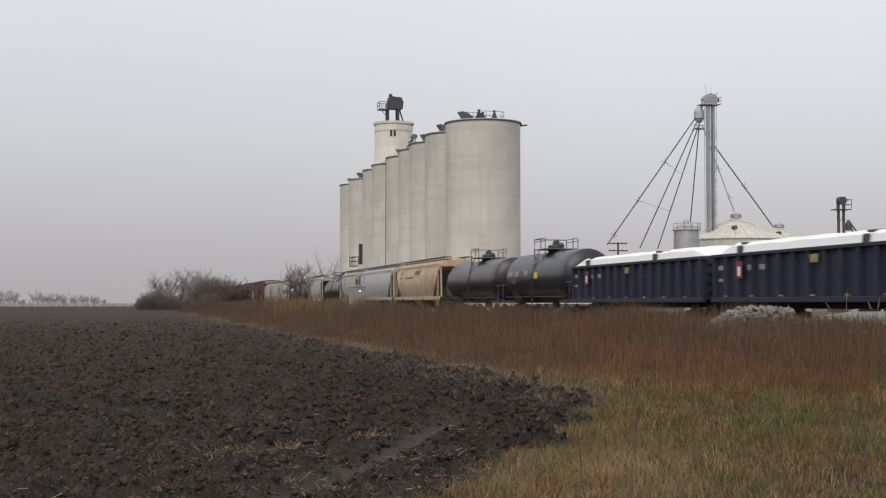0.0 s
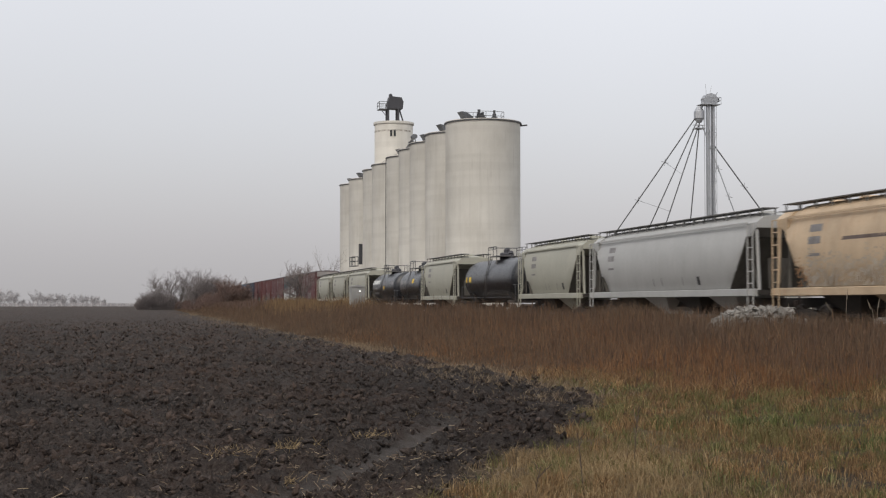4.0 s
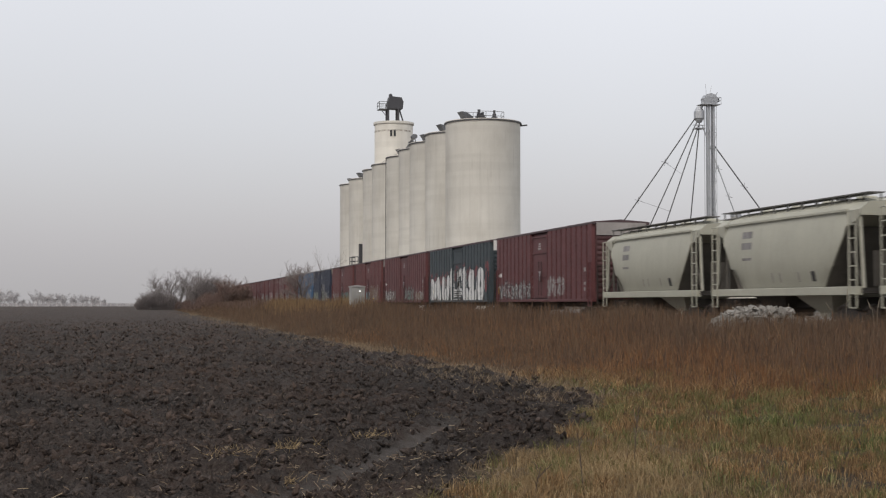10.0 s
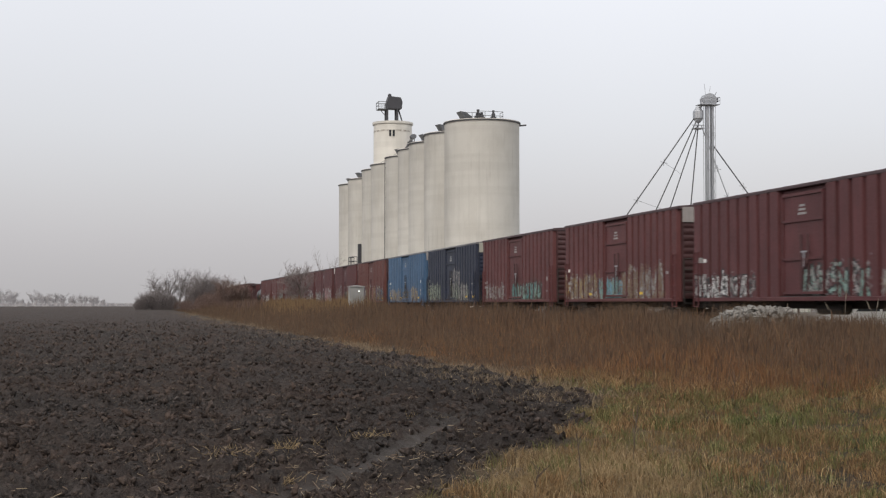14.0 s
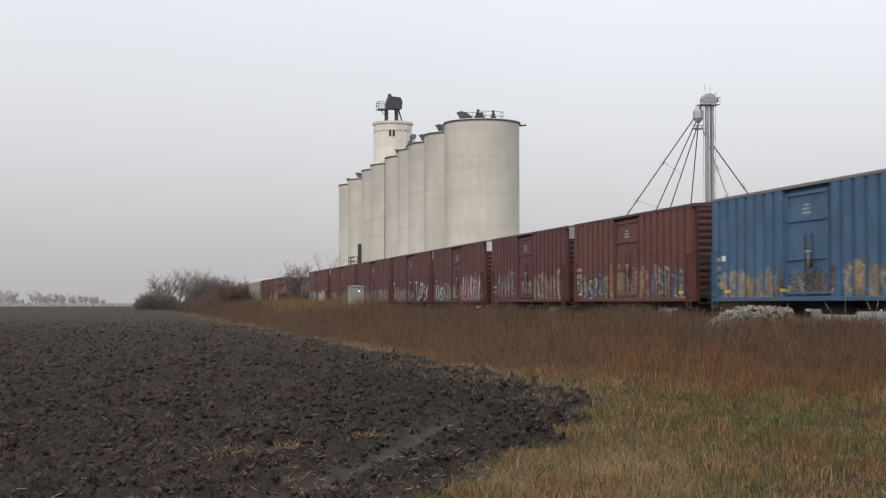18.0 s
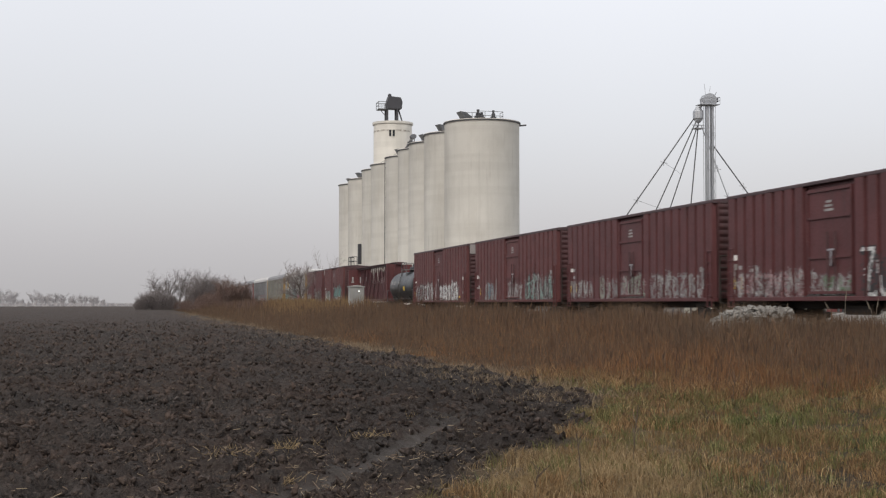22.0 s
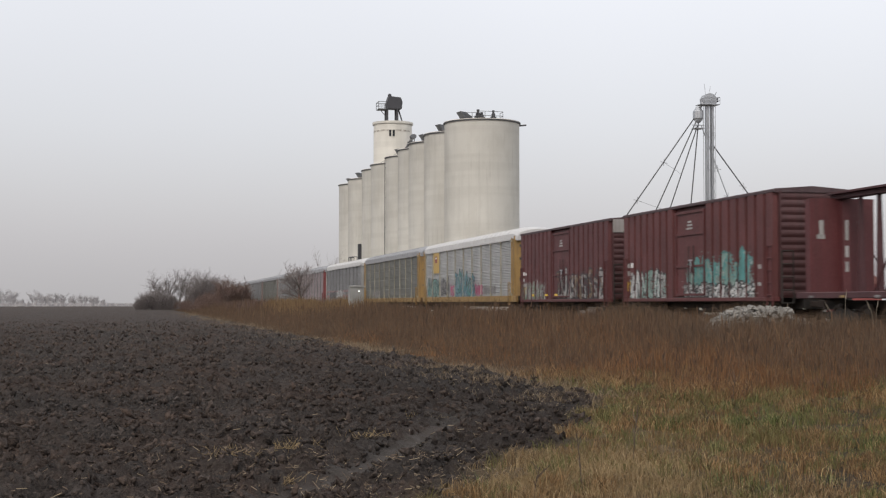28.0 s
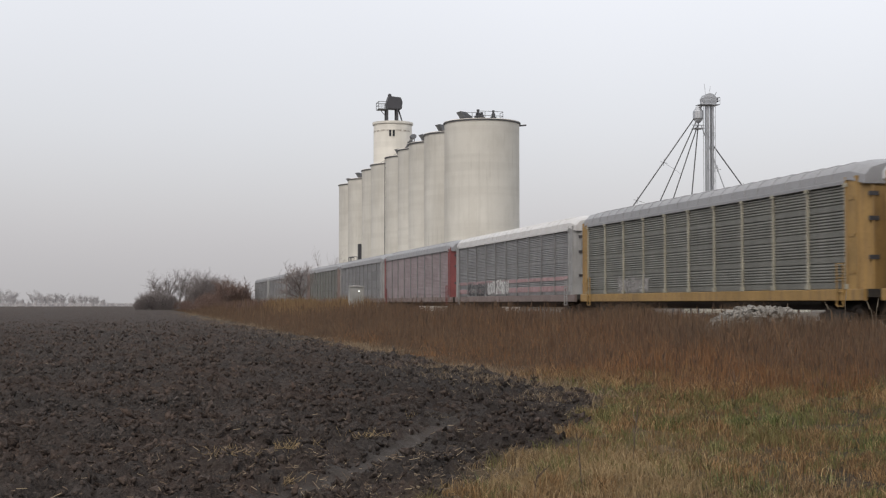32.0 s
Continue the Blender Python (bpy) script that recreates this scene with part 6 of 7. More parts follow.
def art_tank(yellow, white=True):
    def art(sk, L):
        if white:
            for u in (1.6, 2.9, 4.9):
                sk.patch("pale" if u < 4 else "grey", u, u + 0.9, 2.55, 2.85, 0.014)
            sk.patch("grey", 2.0, 3.4, 2.3, 2.36, 0.014)
            sk.patch("grey", 2.0, 3.4, 2.15, 2.21, 0.014)
        for u, w_, z in yellow:
            sk.patch(M_YELLOW, L * u, L * u + w_, z, z + 0.36, 0.016)
    return art


gondola(49.12, 16.9, M_NAVYG)
gondola(66.92, 16.9, M_NAVYG)
tank(81.47, 13.6, M_TANK, "black tank car with railed top platform", r=1.45, cz=2.48, art=art_tank(((0.52, 0.7, 2.35),)))
tank(98.03, 15.6, M_TANK, "long black tank car with railed top platform", r=1.45, cz=2.48, art=art_tank((), False))
hopper(117.65, 18.7, M_TAN, "rust-streaked tan covered hopper car with ladders", 3.95, 4, round_=1.0, art=art_tan, top_m=M_TAN)
hopper(137.75, 19.2, M_GREYH, "light grey covered hopper car with a round body", 3.95, 4, round_=1.0)
hopper(150.87, 12.2, M_CREAM, "short cream covered hopper car", 3.95, 2)
tank(165.9, 14.1, M_TANK, "black tank car with yellow plates and side ladder", art=art_tank(((0.10, 0.35, 2.35), (0.16, 0.6, 2.35)), False))
hopper(179.4, 12.6, M_CREAM, "short cream covered hopper car with grimy, shade-dark ends", 3.95, 2)
tank(190.58, 10.4, M_TANK, "black tank car with a yellow plate", r=1.36, cz=2.40, art=art_tank(((0.62, 0.7, 2.6),)))
tank(204.59, 13.1, M_TANK, "black tank car with white block lettering", r=1.36, cz=2.40, art=art_name)
hopper(219.08, 13.6, M_CREAM, "cream covered hopper car with faded stencils", 3.95, 2)
hopper(231.58, 11.7, M_CREAM, "cream covered hopper car with dark streaks", 3.95, 2)
hopper(244.47, 12.0, M_CREAM, "cream covered hopper car", 3.95, 2)
boxcar(264.56, 18.7, M_MAROON, M_ROOF_R, "maroon boxcar with ribbed sides and sprayed tags", M_ENDW, nrib=9, art=tags((0.05, 0.42, 1.15, 2.0, ("pale", "silver"), "black", None, 0.14), (0.58, 0.75, 1.3, 2.2, "pale", None, None, 0.13)))
boxcar(284.77, 18.75, M_TEAL, M_ROOF_R, "dark teal boxcar with huge white sprayed letters", M_ENDB, nrib=9, art=art_bubble, placard=False)
boxcar(304.75, 18.6, M_MAROON, M_ROOF_R, "maroon boxcar with pale sprayed lettering", None, nrib=9, art=tags((0.01, 0.30, 1.12, 1.95, ("white", "pale"), "black", None, 0.16), (0.50, 0.74, 1.15, 2.15, ("mint", "pale"), "black", None, 0.16), (0.78, 0.97, 1.15, 1.8, ("pale", "ochre"), None, "ochre", 0.12)))
boxcar(321.8, 15.5, M_BROWNRED, M_ROOF_R, "oxide red boxcar with gold and blue sprayed panels", M_ENDW, art=both(plates(0.25, 0.7), tags((0.02, 0.36, 1.1, 2.3, ("ochre", "gold"), None, "ochre", 0.2), (0.36, 0.55, 1.1, 2.0, ("sky", "mint"), None, "teal", 0.2), (0.55, 0.90, 1.1, 2.5, ("ochre", "grey"), None, "ochre", 0.22))))
boxcar(339.4, 15.6, M_BROWNRED, M_ROOF_R, "oxide red boxcar with a mint green tag", None, art=tags((0.05, 0.35, 1.15, 1.9, ("pale", "ochre"), None, None, 0.14), (0.45, 0.85, 1.1, 2.0, ("mint", "teal"), "black", "green", 0.22)))
boxcar(356.71, 15.6, M_NAVY, M_ROOF_G, "navy boxcar with grey-green sprayed letters", M_CREAM, art=both(plates(0.8, 0.93), tags((0.02, 0.30, 1.1, 2.3, "sage", "black", "sage", 0.3), (0.50, 0.85, 1.1, 2.1, ("sage", "pale"), "black", "sage", 0.26), (0.52, 0.7, 2.2, 3.2, "grey", None, None, 0.1))))
boxcar(373.78, 15.6, M_BLUE, M_ROOF_G, "bright blue boxcar with gold sprayed lettering", M_ENDW, nrib=8, art=both(plates(0.08, 0.38, 0.85), tags((0.08, 0.36, 1.08, 2.0, ("gold", "pale"), None, "ochre", 0.22), (0.36, 0.62, 1.08, 1.9, "ochre", "black", None, 0.12), (0.66, 0.85, 1.1, 2.2, ("gold", "pale"), None, "ochre", 0.2))))
boxcar(391.16, 15.55, M_RUST, M_ROOF_R, "rust red boxcar with blue, gold and red graffiti", None, art=both(plates(0.05, 0.9), tags((0.03, 0.34, 1.1, 2.2, ("blue", "gold", "silver"), "black", "blue", 0.18), (0.36, 0.68, 1.1, 2.5, ("red", "gold", "ochre"), None, "ochre", 0.2), (0.70, 0.97, 1.1, 2.3, ("blue", "sky", "gold"), "black", "blue", 0.2))))
boxcar(408.01, 15.5, M_MAROON, M_ROOF_R, "maroon boxcar with faint worn tags", M_ENDW, art=tags((0.10, 0.36, 1.3, 2.7, ("grey", "ochre"), None, None, 0.12), (0.45, 0.58, 1.5, 2.1, ("grey", "green"), None, None, 0.1), (0.62, 0.96, 1.1, 2.5, ("ochre", "pink", "gold"), None, "ochre", 0.2)))
boxcar(425.56, 15.6, M_MAROON, M_ROOF_R, "maroon boxcar with bold pink and mint graffiti", M_ENDB, art=tags((0.03, 0.36, 1.1, 2.2, ("pale", "silver", "white"), "black", "sage", 0.2), (0.38, 0.52, 1.15, 2.0, ("pink", "mint", "gold"), None, None, 0.14), (0.55, 0.97, 1.1, 2.75, ("pink", "mint", "white"), "red", "pink", 0.28)))
boxcar(442.39, 15.65, M_MAROON, M_ROOF_R, "maroon boxcar with black and white round letters", M_ENDW, art=tags((0.05, 0.40, 1.1, 2.0, ("pale", "pink"), None, None, 0.14), (0.42, 0.6, 1.1, 1.8, ("pale", "green"), None, None, 0.12), (0.64, 0.97, 1.1, 2.4, ("white",), "black", "black", 0.13)))
boxcar(462.34, 18.7, M_MAROON, M_ROOF_R, "maroon boxcar with worn grey tags", None, nrib=9, art=tags((0.04, 0.22, 1.15, 1.9, ("pale", "grey"), None, None, 0.12), (0.28, 0.60, 1.1, 2.0, ("grey", "sage", "pink"), None, None, 0.15), (0.64, 0.94, 1.1, 2.1, ("pale", "grey"), None, None, 0.14)))
boxcar(482.44, 18.4, M_BROWNRED, M_ROOF_R, "oxide red boxcar with pale and teal tags", None, nrib=9, art=tags((0.15, 0.3, 1.12, 2.2, ("pale", "sky"), None, "grey", 0.16), (0.44, 0.62, 1.2, 2.0, "pale", None, None, 0.12), (0.66, 0.96, 1.1, 2.4, ("mint", "pale"), "black", "grey", 0.2)))
boxcar(503.17, 18.5, M_BROWNRED, M_ROOF_R, "oxide red boxcar with large silver letters", M_ENDW, nrib=9, art=both(plates(0.86), tags((0.06, 0.46, 1.08, 2.4, ("white", "silver", "pink"), "black", None, 0.22), (0.52, 0.86, 1.1, 2.2, "white", "grey", "silver", 0.30))))
tank(516.06, 12.0, M_TANKG, "grey tank car with yellow plate and railed platform", r=1.36, cz=2.36, art=art_tank(((0.62, 0.6, 2.0),)))
centrebeam(540.6, 23.4, M_BEAM)
boxcar(557.67, 15.5, M_BROWNRED, M_ROOF_R, "oxide red boxcar with turquoise graffiti", None, art=tags((0.06, 0.34, 1.1, 2.2, ("mint", "white", "silver"), "black", "mint", 0.3), (0.48, 0.88, 1.1, 2.7, ("mint", "teal"), "teal", "mint", 0.4), (0.46, 0.9, 1.08, 1.5, ("white", "silver"), "black", "silver", 0.16)))
boxcar(575.11, 15.5, M_MAROON, M_ROOF_R, "maroon boxcar with grey and green scrawls", M_ENDW, art=both(plates(0.15, 0.32, 0.42), tags((0.02, 0.32, 1.1, 2.0, ("green", "pale"), None, "grey", 0.16), (0.46, 0.95, 1.1, 2.4, ("pale", "silver", "ochre"), "black", "black", 0.26))))
autorack(603.45, 27.4, M_SILVER, M_RACKY, M_ROOFW, M_POSTY, "silver slatted autorack with yellow ends and turquoise graffiti", sill_m=M_RACKY, plate=M_PLATEY, art=tags((0.07, 0.22, 1.4, 2.6, ("mint", "teal"), "black", "mint", 0.2), (0.24, 0.34, 1.5, 2.6, "grey", "black", None, 0.1), (0.36, 0.40, 1.45, 2.1, "magenta", None, "magenta", 0.2), (0.405, 0.62, 1.35, 2.9, ("sky", "teal"), "black", "sky", 0.24), (0.63, 0.70, 1.4, 2.0, "magenta", None, "magenta", 0.2), (0.71, 0.82, 1.5, 1.9, "grey", None, None, 0.1)))
autorack(632.28, 27.9, M_SLATGREY, M_RACKY, M_ROOFM, M_POSTY, "dull grey slatted autorack with yellow end doors", sill_m=M_RACKY, art=tags((0.20, 0.34, 1.42, 1.95, "pale", None, None, 0.14)))
autorack(660.42, 27.3, M_SLATMID, M_RACKG, M_ROOFW, M_SLATMID, "grey slatted autorack with faded red stripes", sill_m=M_RACKB, stripe="pink", art=tags((0.14, 0.34, 1.45, 2.1, ("black", "grey"), "black", None, 0.12), (0.34, 0.52, 1.45, 2.2, ("white",), "grey", None, 0.16)))
autorack(689.1, 27.6, M_SLATPINK, M_RACKR, M_ROOFM, M_SLATMID, "faded pink slatted autorack with red ends", sill_m=M_RACKB, bays=9)
autorack(717.0, 27.2, M_SLATMID, M_RACKG, M_ROOFM, M_SLATMID, "grey slatted autorack with grey ends", sill_m=M_RACKB)
autorack(745.0, 27.2, M_SLATGREY, M_RACKB, M_ROOFM, M_SLATGREY, "dark grey slatted autorack with brown ends", sill_m=M_RACKB)
autorack(773.2, 27.3, M_SLATMID, M_RACKB, M_ROOFM, M_SLATMID, "grey slatted autorack with brown ends", sill_m=M_RACKB)
autorack(801.7, 27.4, M_SLATMID, M_RACKG, M_ROOFM, M_SLATMID, "plain grey slatted autorack with grey ends", sill_m=M_RACKG)
autorack(830.2, 27.4, M_SLATMID, M_RACKG, M_ROOFM, M_SLATMID, "plain grey slatted autorack with grey ends", sill_m=M_RACKG)

# ---- vegetation ----
def strips(px, py, pz, h, wd, lean, rg, mid_w=0.8, mid_h=0.5, head=None):
    """Blades as tapering three-triangle strips; returns vertices and triangles. head: width of a seed head."""
    n = len(px)
    a = rg.uniform(0, 2 * np.pi, n)
    dx, dy = np.cos(a) * wd / 2, np.sin(a) * wd / 2
    b = rg.uniform(0, 2 * np.pi, n)
    lx, ly = np.cos(b) * lean * h, np.sin(b) * lean * h
    V = np.empty((n, 5, 3), np.float32)
    V[:, 0] = np.stack([px - dx, py - dy, pz - 0.03], -1)
    V[:, 1] = np.stack([px + dx, py + dy, pz - 0.03], -1)
    mx, my, mz = px + lx * mid_h * 0.5, py + ly * mid_h * 0.5, pz + h * mid_h
    V[:, 2] = np.stack([mx - dx * mid_w, my - dy * mid_w, mz], -1)
    V[:, 3] = np.stack([mx + dx * mid_w, my + dy * mid_w, mz], -1)
    V[:, 4] = np.stack([px + lx, py + ly, pz + h * np.sqrt(np.clip(1 - lean ** 2 * 0.6, 0.1, 1))], -1)
    k = np.arange(n)[:, None] * 5
    F = np.concatenate([k + np.array([[0, 1, 3]]), k + np.array([[0, 3, 2]]), k + np.array([[2, 3, 4]])])
    return V.reshape(-1, 3), F


def stuff(name, V, F, mat, label, category):
    ob = new(name, arrays(name, V, F, mat))
    return tagged(ob, label, category, kind="stuff")


def scatter(rg, n, x0, x1, y0, y1, near=True):
    """Points, denser towards the camera's end of the strip."""
    u = rg.uniform(0, 1, n)
    y = y0 * (y1 / y0) ** u if near else rg.uniform(y0, y1, n)
    return rg.uniform(x0, x1, n), y


rg = np.random.RandomState(3)
M_TALL = strand("tall_rust_grass", [(0.055, 0.028, 0.017), (0.155, 0.077, 0.037), (0.195, 0.092, 0.040), (0.235, 0.115, 0.048), (0.17, 0.080, 0.038), (0.26, 0.14, 0.062), (0.34, 0.22, 0.115)], 0.8, 0.55, ((0.115, 0.056, 0.029), (0.18, 0.092, 0.042)))
M_DULL = strand("dull_brown_grass", [(0.042, 0.028, 0.022), (0.115, 0.074, 0.048), (0.15, 0.098, 0.060), (0.125, 0.088, 0.064), (0.20, 0.14, 0.085)], 0.85, 0.5, ((0.060, 0.042, 0.034), (0.115, 0.082, 0.056)))
M_STALK = strand("dark_weed_stalks", [(0.060, 0.040, 0.030), (0.10, 0.062, 0.042), (0.14, 0.085, 0.05)], 0.85)
M_REED = strand("tawny_reed_grass", [(0.13, 0.082, 0.048), (0.245, 0.165, 0.085), (0.18, 0.115, 0.06)], 0.8)
M_GREEN = strand("short_green_grass", [(0.018, 0.022, 0.009), (0.034, 0.044, 0.016), (0.105, 0.124, 0.042), (0.062, 0.094, 0.026), (0.155, 0.152, 0.056), (0.112, 0.128, 0.042), (0.34, 0.285, 0.15)], 0.75, 0.5, ((0.175, 0.118, 0.055), (0.125, 0.108, 0.042)))
M_STRAW = strand("dry_straw_grass", [(0.030, 0.021, 0.013), (0.29, 0.175, 0.079), (0.21, 0.124, 0.056), (0.066, 0.042, 0.024), (0.20, 0.110, 0.048), (0.46, 0.325, 0.17)], 0.8, 0.7, ((0.075, 0.052, 0.032), (0.20, 0.135, 0.07)))

# tall dry grass on the bank: leaves in tufts, then thin weed stalks with heads
def tall_height(x, y):
    rise = 0.22 + 0.78 * smoothstep(0.1, 4.2, x - field_edge(y)) * smoothstep(18, 25, y + (x - 8) * 0.3)
    return (np.interp(y, [15, 30, 45, 70, 120, 200, 320], [0.60, 0.82, 1.10, 1.36, 1.72, 1.95, 2.0])) * (0.70 + 0.30 * smoothstep(9, 16, x)) * rise


def tall_points(n, seed, y0=17, y1=320):
    rg = np.random.RandomState(seed)
    x, y = scatter(rg, n, 6.5, 21.3, y0, y1)
    keep = (x > field_edge(y) + 0.35 + (fbm(x * 0.8, y * 0.8, 9) - 0.5) * 1.4) & (y + (fbm(x * 0.5, y * 0.5, 13) - 0.5) * 8 - (x - 10) * 0.25 > 19.8)
    # thinner patches
    keep &= rg.uniform(0, 1, n) < (0.35 + 0.9 * fbm(x * 0.45, y * 0.45, 31)) * (1 - 0.5 * smoothstep(70, 120, y))
    return x[keep], y[keep], rg


x, y, rg = tall_points(400000, 101)
cx, cy = np.round(x / 0.28), np.round(y / 0.28)
jx = lattice(cx, cy, 3) - 0.5
x, y = x + jx * 0.15, y + (lattice(cx, cy, 5) - 0.5) * 0.15
h = tall_height(x, y) * (0.62 + 0.36 * lattice(cx, cy, 7)) * rg.uniform(0.45, 1.1, len(x)) * (0.30 + 1.0 * fbm(x * 0.35, y * 0.2, 17) + 0.55 * smoothstep(0.45, 0.7, fbm(x * 1.1, y * 0.7, 18)))
# rust-red on the open slope, duller towards the track and further along
dull = 0.62 * smoothstep(0.44, 0.58, fbm(x * 0.34, y * 0.17, 53)) + 0.30 * smoothstep(14, 19, x) * smoothstep(60, 40, y) + 0.9 * smoothstep(40, 72, y)
pick = rg.uniform(0, 1, len(x)) < np.clip(dull + 0.05, 0.12, 0.93)
for sel, mat, name, label in ((~pick, M_TALL, "tall_rust_grass", "tall rust-orange dry grass on the railway bank"), (pick, M_DULL, "tall_brown_grass", "tall dull brown weeds and grass on the bank")):
    xs, ys, hs = x[sel], y[sel], h[sel] * (1.0 if mat is M_TALL else 1.08)
    V, F = strips(xs, ys, ground_z(xs, ys), hs, rg.uniform(0.004, 0.008, len(xs)) * (1 + ys / 110), rg.uniform(0.05, 0.95, len(xs)), rg, 0.8, 0.5)
    stuff(name, V, F, mat, label, "grass")
x, y, rg = tall_points(34000, 102)
h = tall_height(x, y) * rg.uniform(0.6, 1.2, len(x)) ** 1.3 * (0.6 + 0.65 * fbm(x * 0.25, y * 0.25, 19))
V, F = strips(x, y, ground_z(x, y), h, rg.uniform(0.005, 0.009, len(x)) * (1 + y / 110), rg.uniform(0.0, 0.22, len(x)), rg, 0.9, 0.7)
x2, y2 = x[::3], y[::3]
h2 = h[::3]
V2, F2 = strips(x2, y2, ground_z(x2, y2) + h2 * 0.72, h2 * 0.28, rg.uniform(0.010, 0.022, len(x2)) * (1 + y2 / 180), rg.uniform(0.0, 0.4, len(x2)), rg, 1.6, 0.4)
stuff("weed_stalks", np.concatenate([V, V2]), np.concatenate([F, F2 + len(V)]), M_STALK, "thin dark dead weed stalks with seed heads", "weeds")
rg = np.random.RandomState(115)
x, y = rg.uniform(14.9, 20.2, 9000), rg.uniform(33.8, 37.2, 9000)
V, F = strips(x, y, ground_z(x, y), rg.uniform(0.45, 1.18, 9000), rg.uniform(0.005, 0.010, 9000), rg.uniform(0.05, 0.6, 9000), rg, 0.8, 0.55)
stuff("heap_weeds", V, F, M_DULL, "brown weeds standing before the rubble heap", "weeds")
# dull weeds on the ballast's foot, in clumps with gaps between
rg = np.random.RandomState(117)
n = 60000
y = 35 * (150 / 35) ** rg.uniform(0, 1, n)
x = rg.uniform(18.6, 21.4, n)
clump = fbm(x * 0.55, y * 0.22, 87)
k = rg.uniform(0, 1, n) < smoothstep(0.36, 0.56, clump)
x, y, clump = x[k], y[k], clump[k]
h = rg.uniform(0.35, 1.15, len(x)) * (0.62 + 0.75 * smoothstep(0.38, 0.66, clump))
V, F = strips(x, y, ground_z(x, y), h, rg.uniform(0.005, 0.011, len(x)) * (1 + y / 110), rg.uniform(0.03, 0.6, len(x)), rg, 0.85, 0.6)
stuff("trackside_weeds", V, F, M_DULL, "dull brown dead weeds along the ballast", "weeds")
# weeds beyond the track, at the yard's edge
rg = np.random.RandomState(116)
y = 30 * (230 / 30) ** rg.uniform(0, 1, 16000)
x = rg.uniform(26.6, 30.5, 16000)
k = rg.uniform(0, 1, 16000) < smoothstep(0.40, 0.52, fbm(x * 0.25, y * 0.16, 83))
x, y = x[k], y[k]
V, F = strips(x, y, ground_z(x, y), rg.uniform(0.35, 1.0, len(x)), rg.uniform(0.012, 0.024, len(x)) * (1 + y / 150), rg.uniform(0.05, 0.6, len(x)), rg, 0.8, 0.55)
stuff("yard_weeds", V, F, M_DULL, "brown weeds along the gravel yard's edge", "weeds")
# low bleached straw where the bank meets the soil
rg = np.random.RandomState(112)
n = 30000
y = 21 * (230 / 21) ** rg.uniform(0, 1, n)
x = field_edge(y) + (fbm(y * 0.35, y * 0.0, 61) - 0.5) * 1.6 + rg.normal(-0.1, 0.6, n) * (1 + y / 150)
k = rg.uniform(0, 1, n) < smoothstep(0.42, 0.64, fbm(x * 0.6, y * 0.25, 63)) * (1 - 0.6 * smoothstep(30, 90, y))
x, y = x[k], y[k]
V, F = strips(x, y, ground_z(x, y), rg.uniform(0.05, 0.26, len(x)) * (1 + y / 260), rg.uniform(0.004, 0.009, len(x)) * (1 + y / 70), rg.uniform(0.4, 0.95, len(x)), rg, 0.85, 0.5)
stuff("verge_straw", V, F, strand("bleached_straw", [(0.10, 0.075, 0.050), (0.17, 0.125, 0.082), (0.28, 0.215, 0.145), (0.14, 0.105, 0.07)], 0.85), "low bleached straw along the field's edge", "straw")
# pale reed clumps on the bank further along
rg = np.random.RandomState(104)
n = 18000
y = rg.uniform(112, 172, n)
x = 17.3 + rg.normal(0, 1.7, n)
clump = fbm(x * 0.3, y * 0.12, 23)
k = clump > 0.50
x, y = x[k], y[k]
h = rg.uniform(0.9, 1.75, len(x)) * (0.6 + 1.0 * (clump[k] - 0.3))
h *= smoothstep(100, 125, y) * 0.5 + 0.8
V, F = strips(x, y, ground_z(x, y), h, rg.uniform(0.02, 0.04, len(x)), rg.uniform(0.02, 0.35, len(x)), rg, 1.0, 0.6)
stuff("reed_grass", V, F, M_REED, "tawny yellow reed grass clumps along the bank", "grass")

# short grass on the headland
rg = np.random.RandomState(105)


def short_points(n, seed, y0=8.5, y1=30):
    rg = np.random.RandomState(seed)
    x, y = scatter(rg, n, 1.0, 17, y0, y1)
    d = x - field_edge(y) - (fbm(x * 0.9, y * 0.9, 3) - 0.5) * 1.6
    k = d > 0.1
    return x[k], y[k], d[k], rg


def bleach(x, y):
    """Patch of dead flattened grass."""
    return np.exp(-((x - 4.5) / 1.3) ** 2 - ((y - 13.3) / 2.6) ** 2)


def bare_earth(x, y):
    """1 where grass grows, 0 on trodden or washed earth."""
    return 0.32 + 0.68 * smoothstep(0.33, 0.47, fbm(x * 0.55, y * 0.42, 97) + 0.25 * smoothstep(0.45, 0.65, fbm(x * 1.9, y * 1.5, 98)) - 0.05)


x, y, d, rg = short_points(330000, 106)
g = smoothstep(0.42, 0.56, fbm(x * 0.4, y * 0.4, 37) + 0.16 * np.exp(-((x - 8.0) / 1.8) ** 2 - ((y - 18) / 3.5) ** 2) * 2 - 0.55 * np.exp(-(d / 1.9) ** 2) * smoothstep(19, 14, y))
k = rg.uniform(0, 1, len(x)) < g * bare_earth(x, y) * (1 - 0.7 * bleach(x, y)) * smoothstep(0.30, 0.52, fbm(x * 2.2, y * 2.2, 73))
xg, yg = x[k], y[k]
tuft = fbm(xg * 1.7, yg * 1.7, 41)
h = (0.02 + 0.24 * smoothstep(0.42, 0.74, tuft)) * rg.uniform(0.4, 1.2, len(xg))
V, F = strips(xg, yg, ground_z(xg, yg), h, rg.uniform(0.004, 0.009, len(xg)) * (1 + yg / 45), rg.uniform(0.3, 0.97, len(xg)), rg, 0.85, 0.5)
stuff("short_green_grass", V, F, M_GREEN, "short green and yellowing grass on the headland", "grass")
x, y, d, rg = short_points(220000, 107)
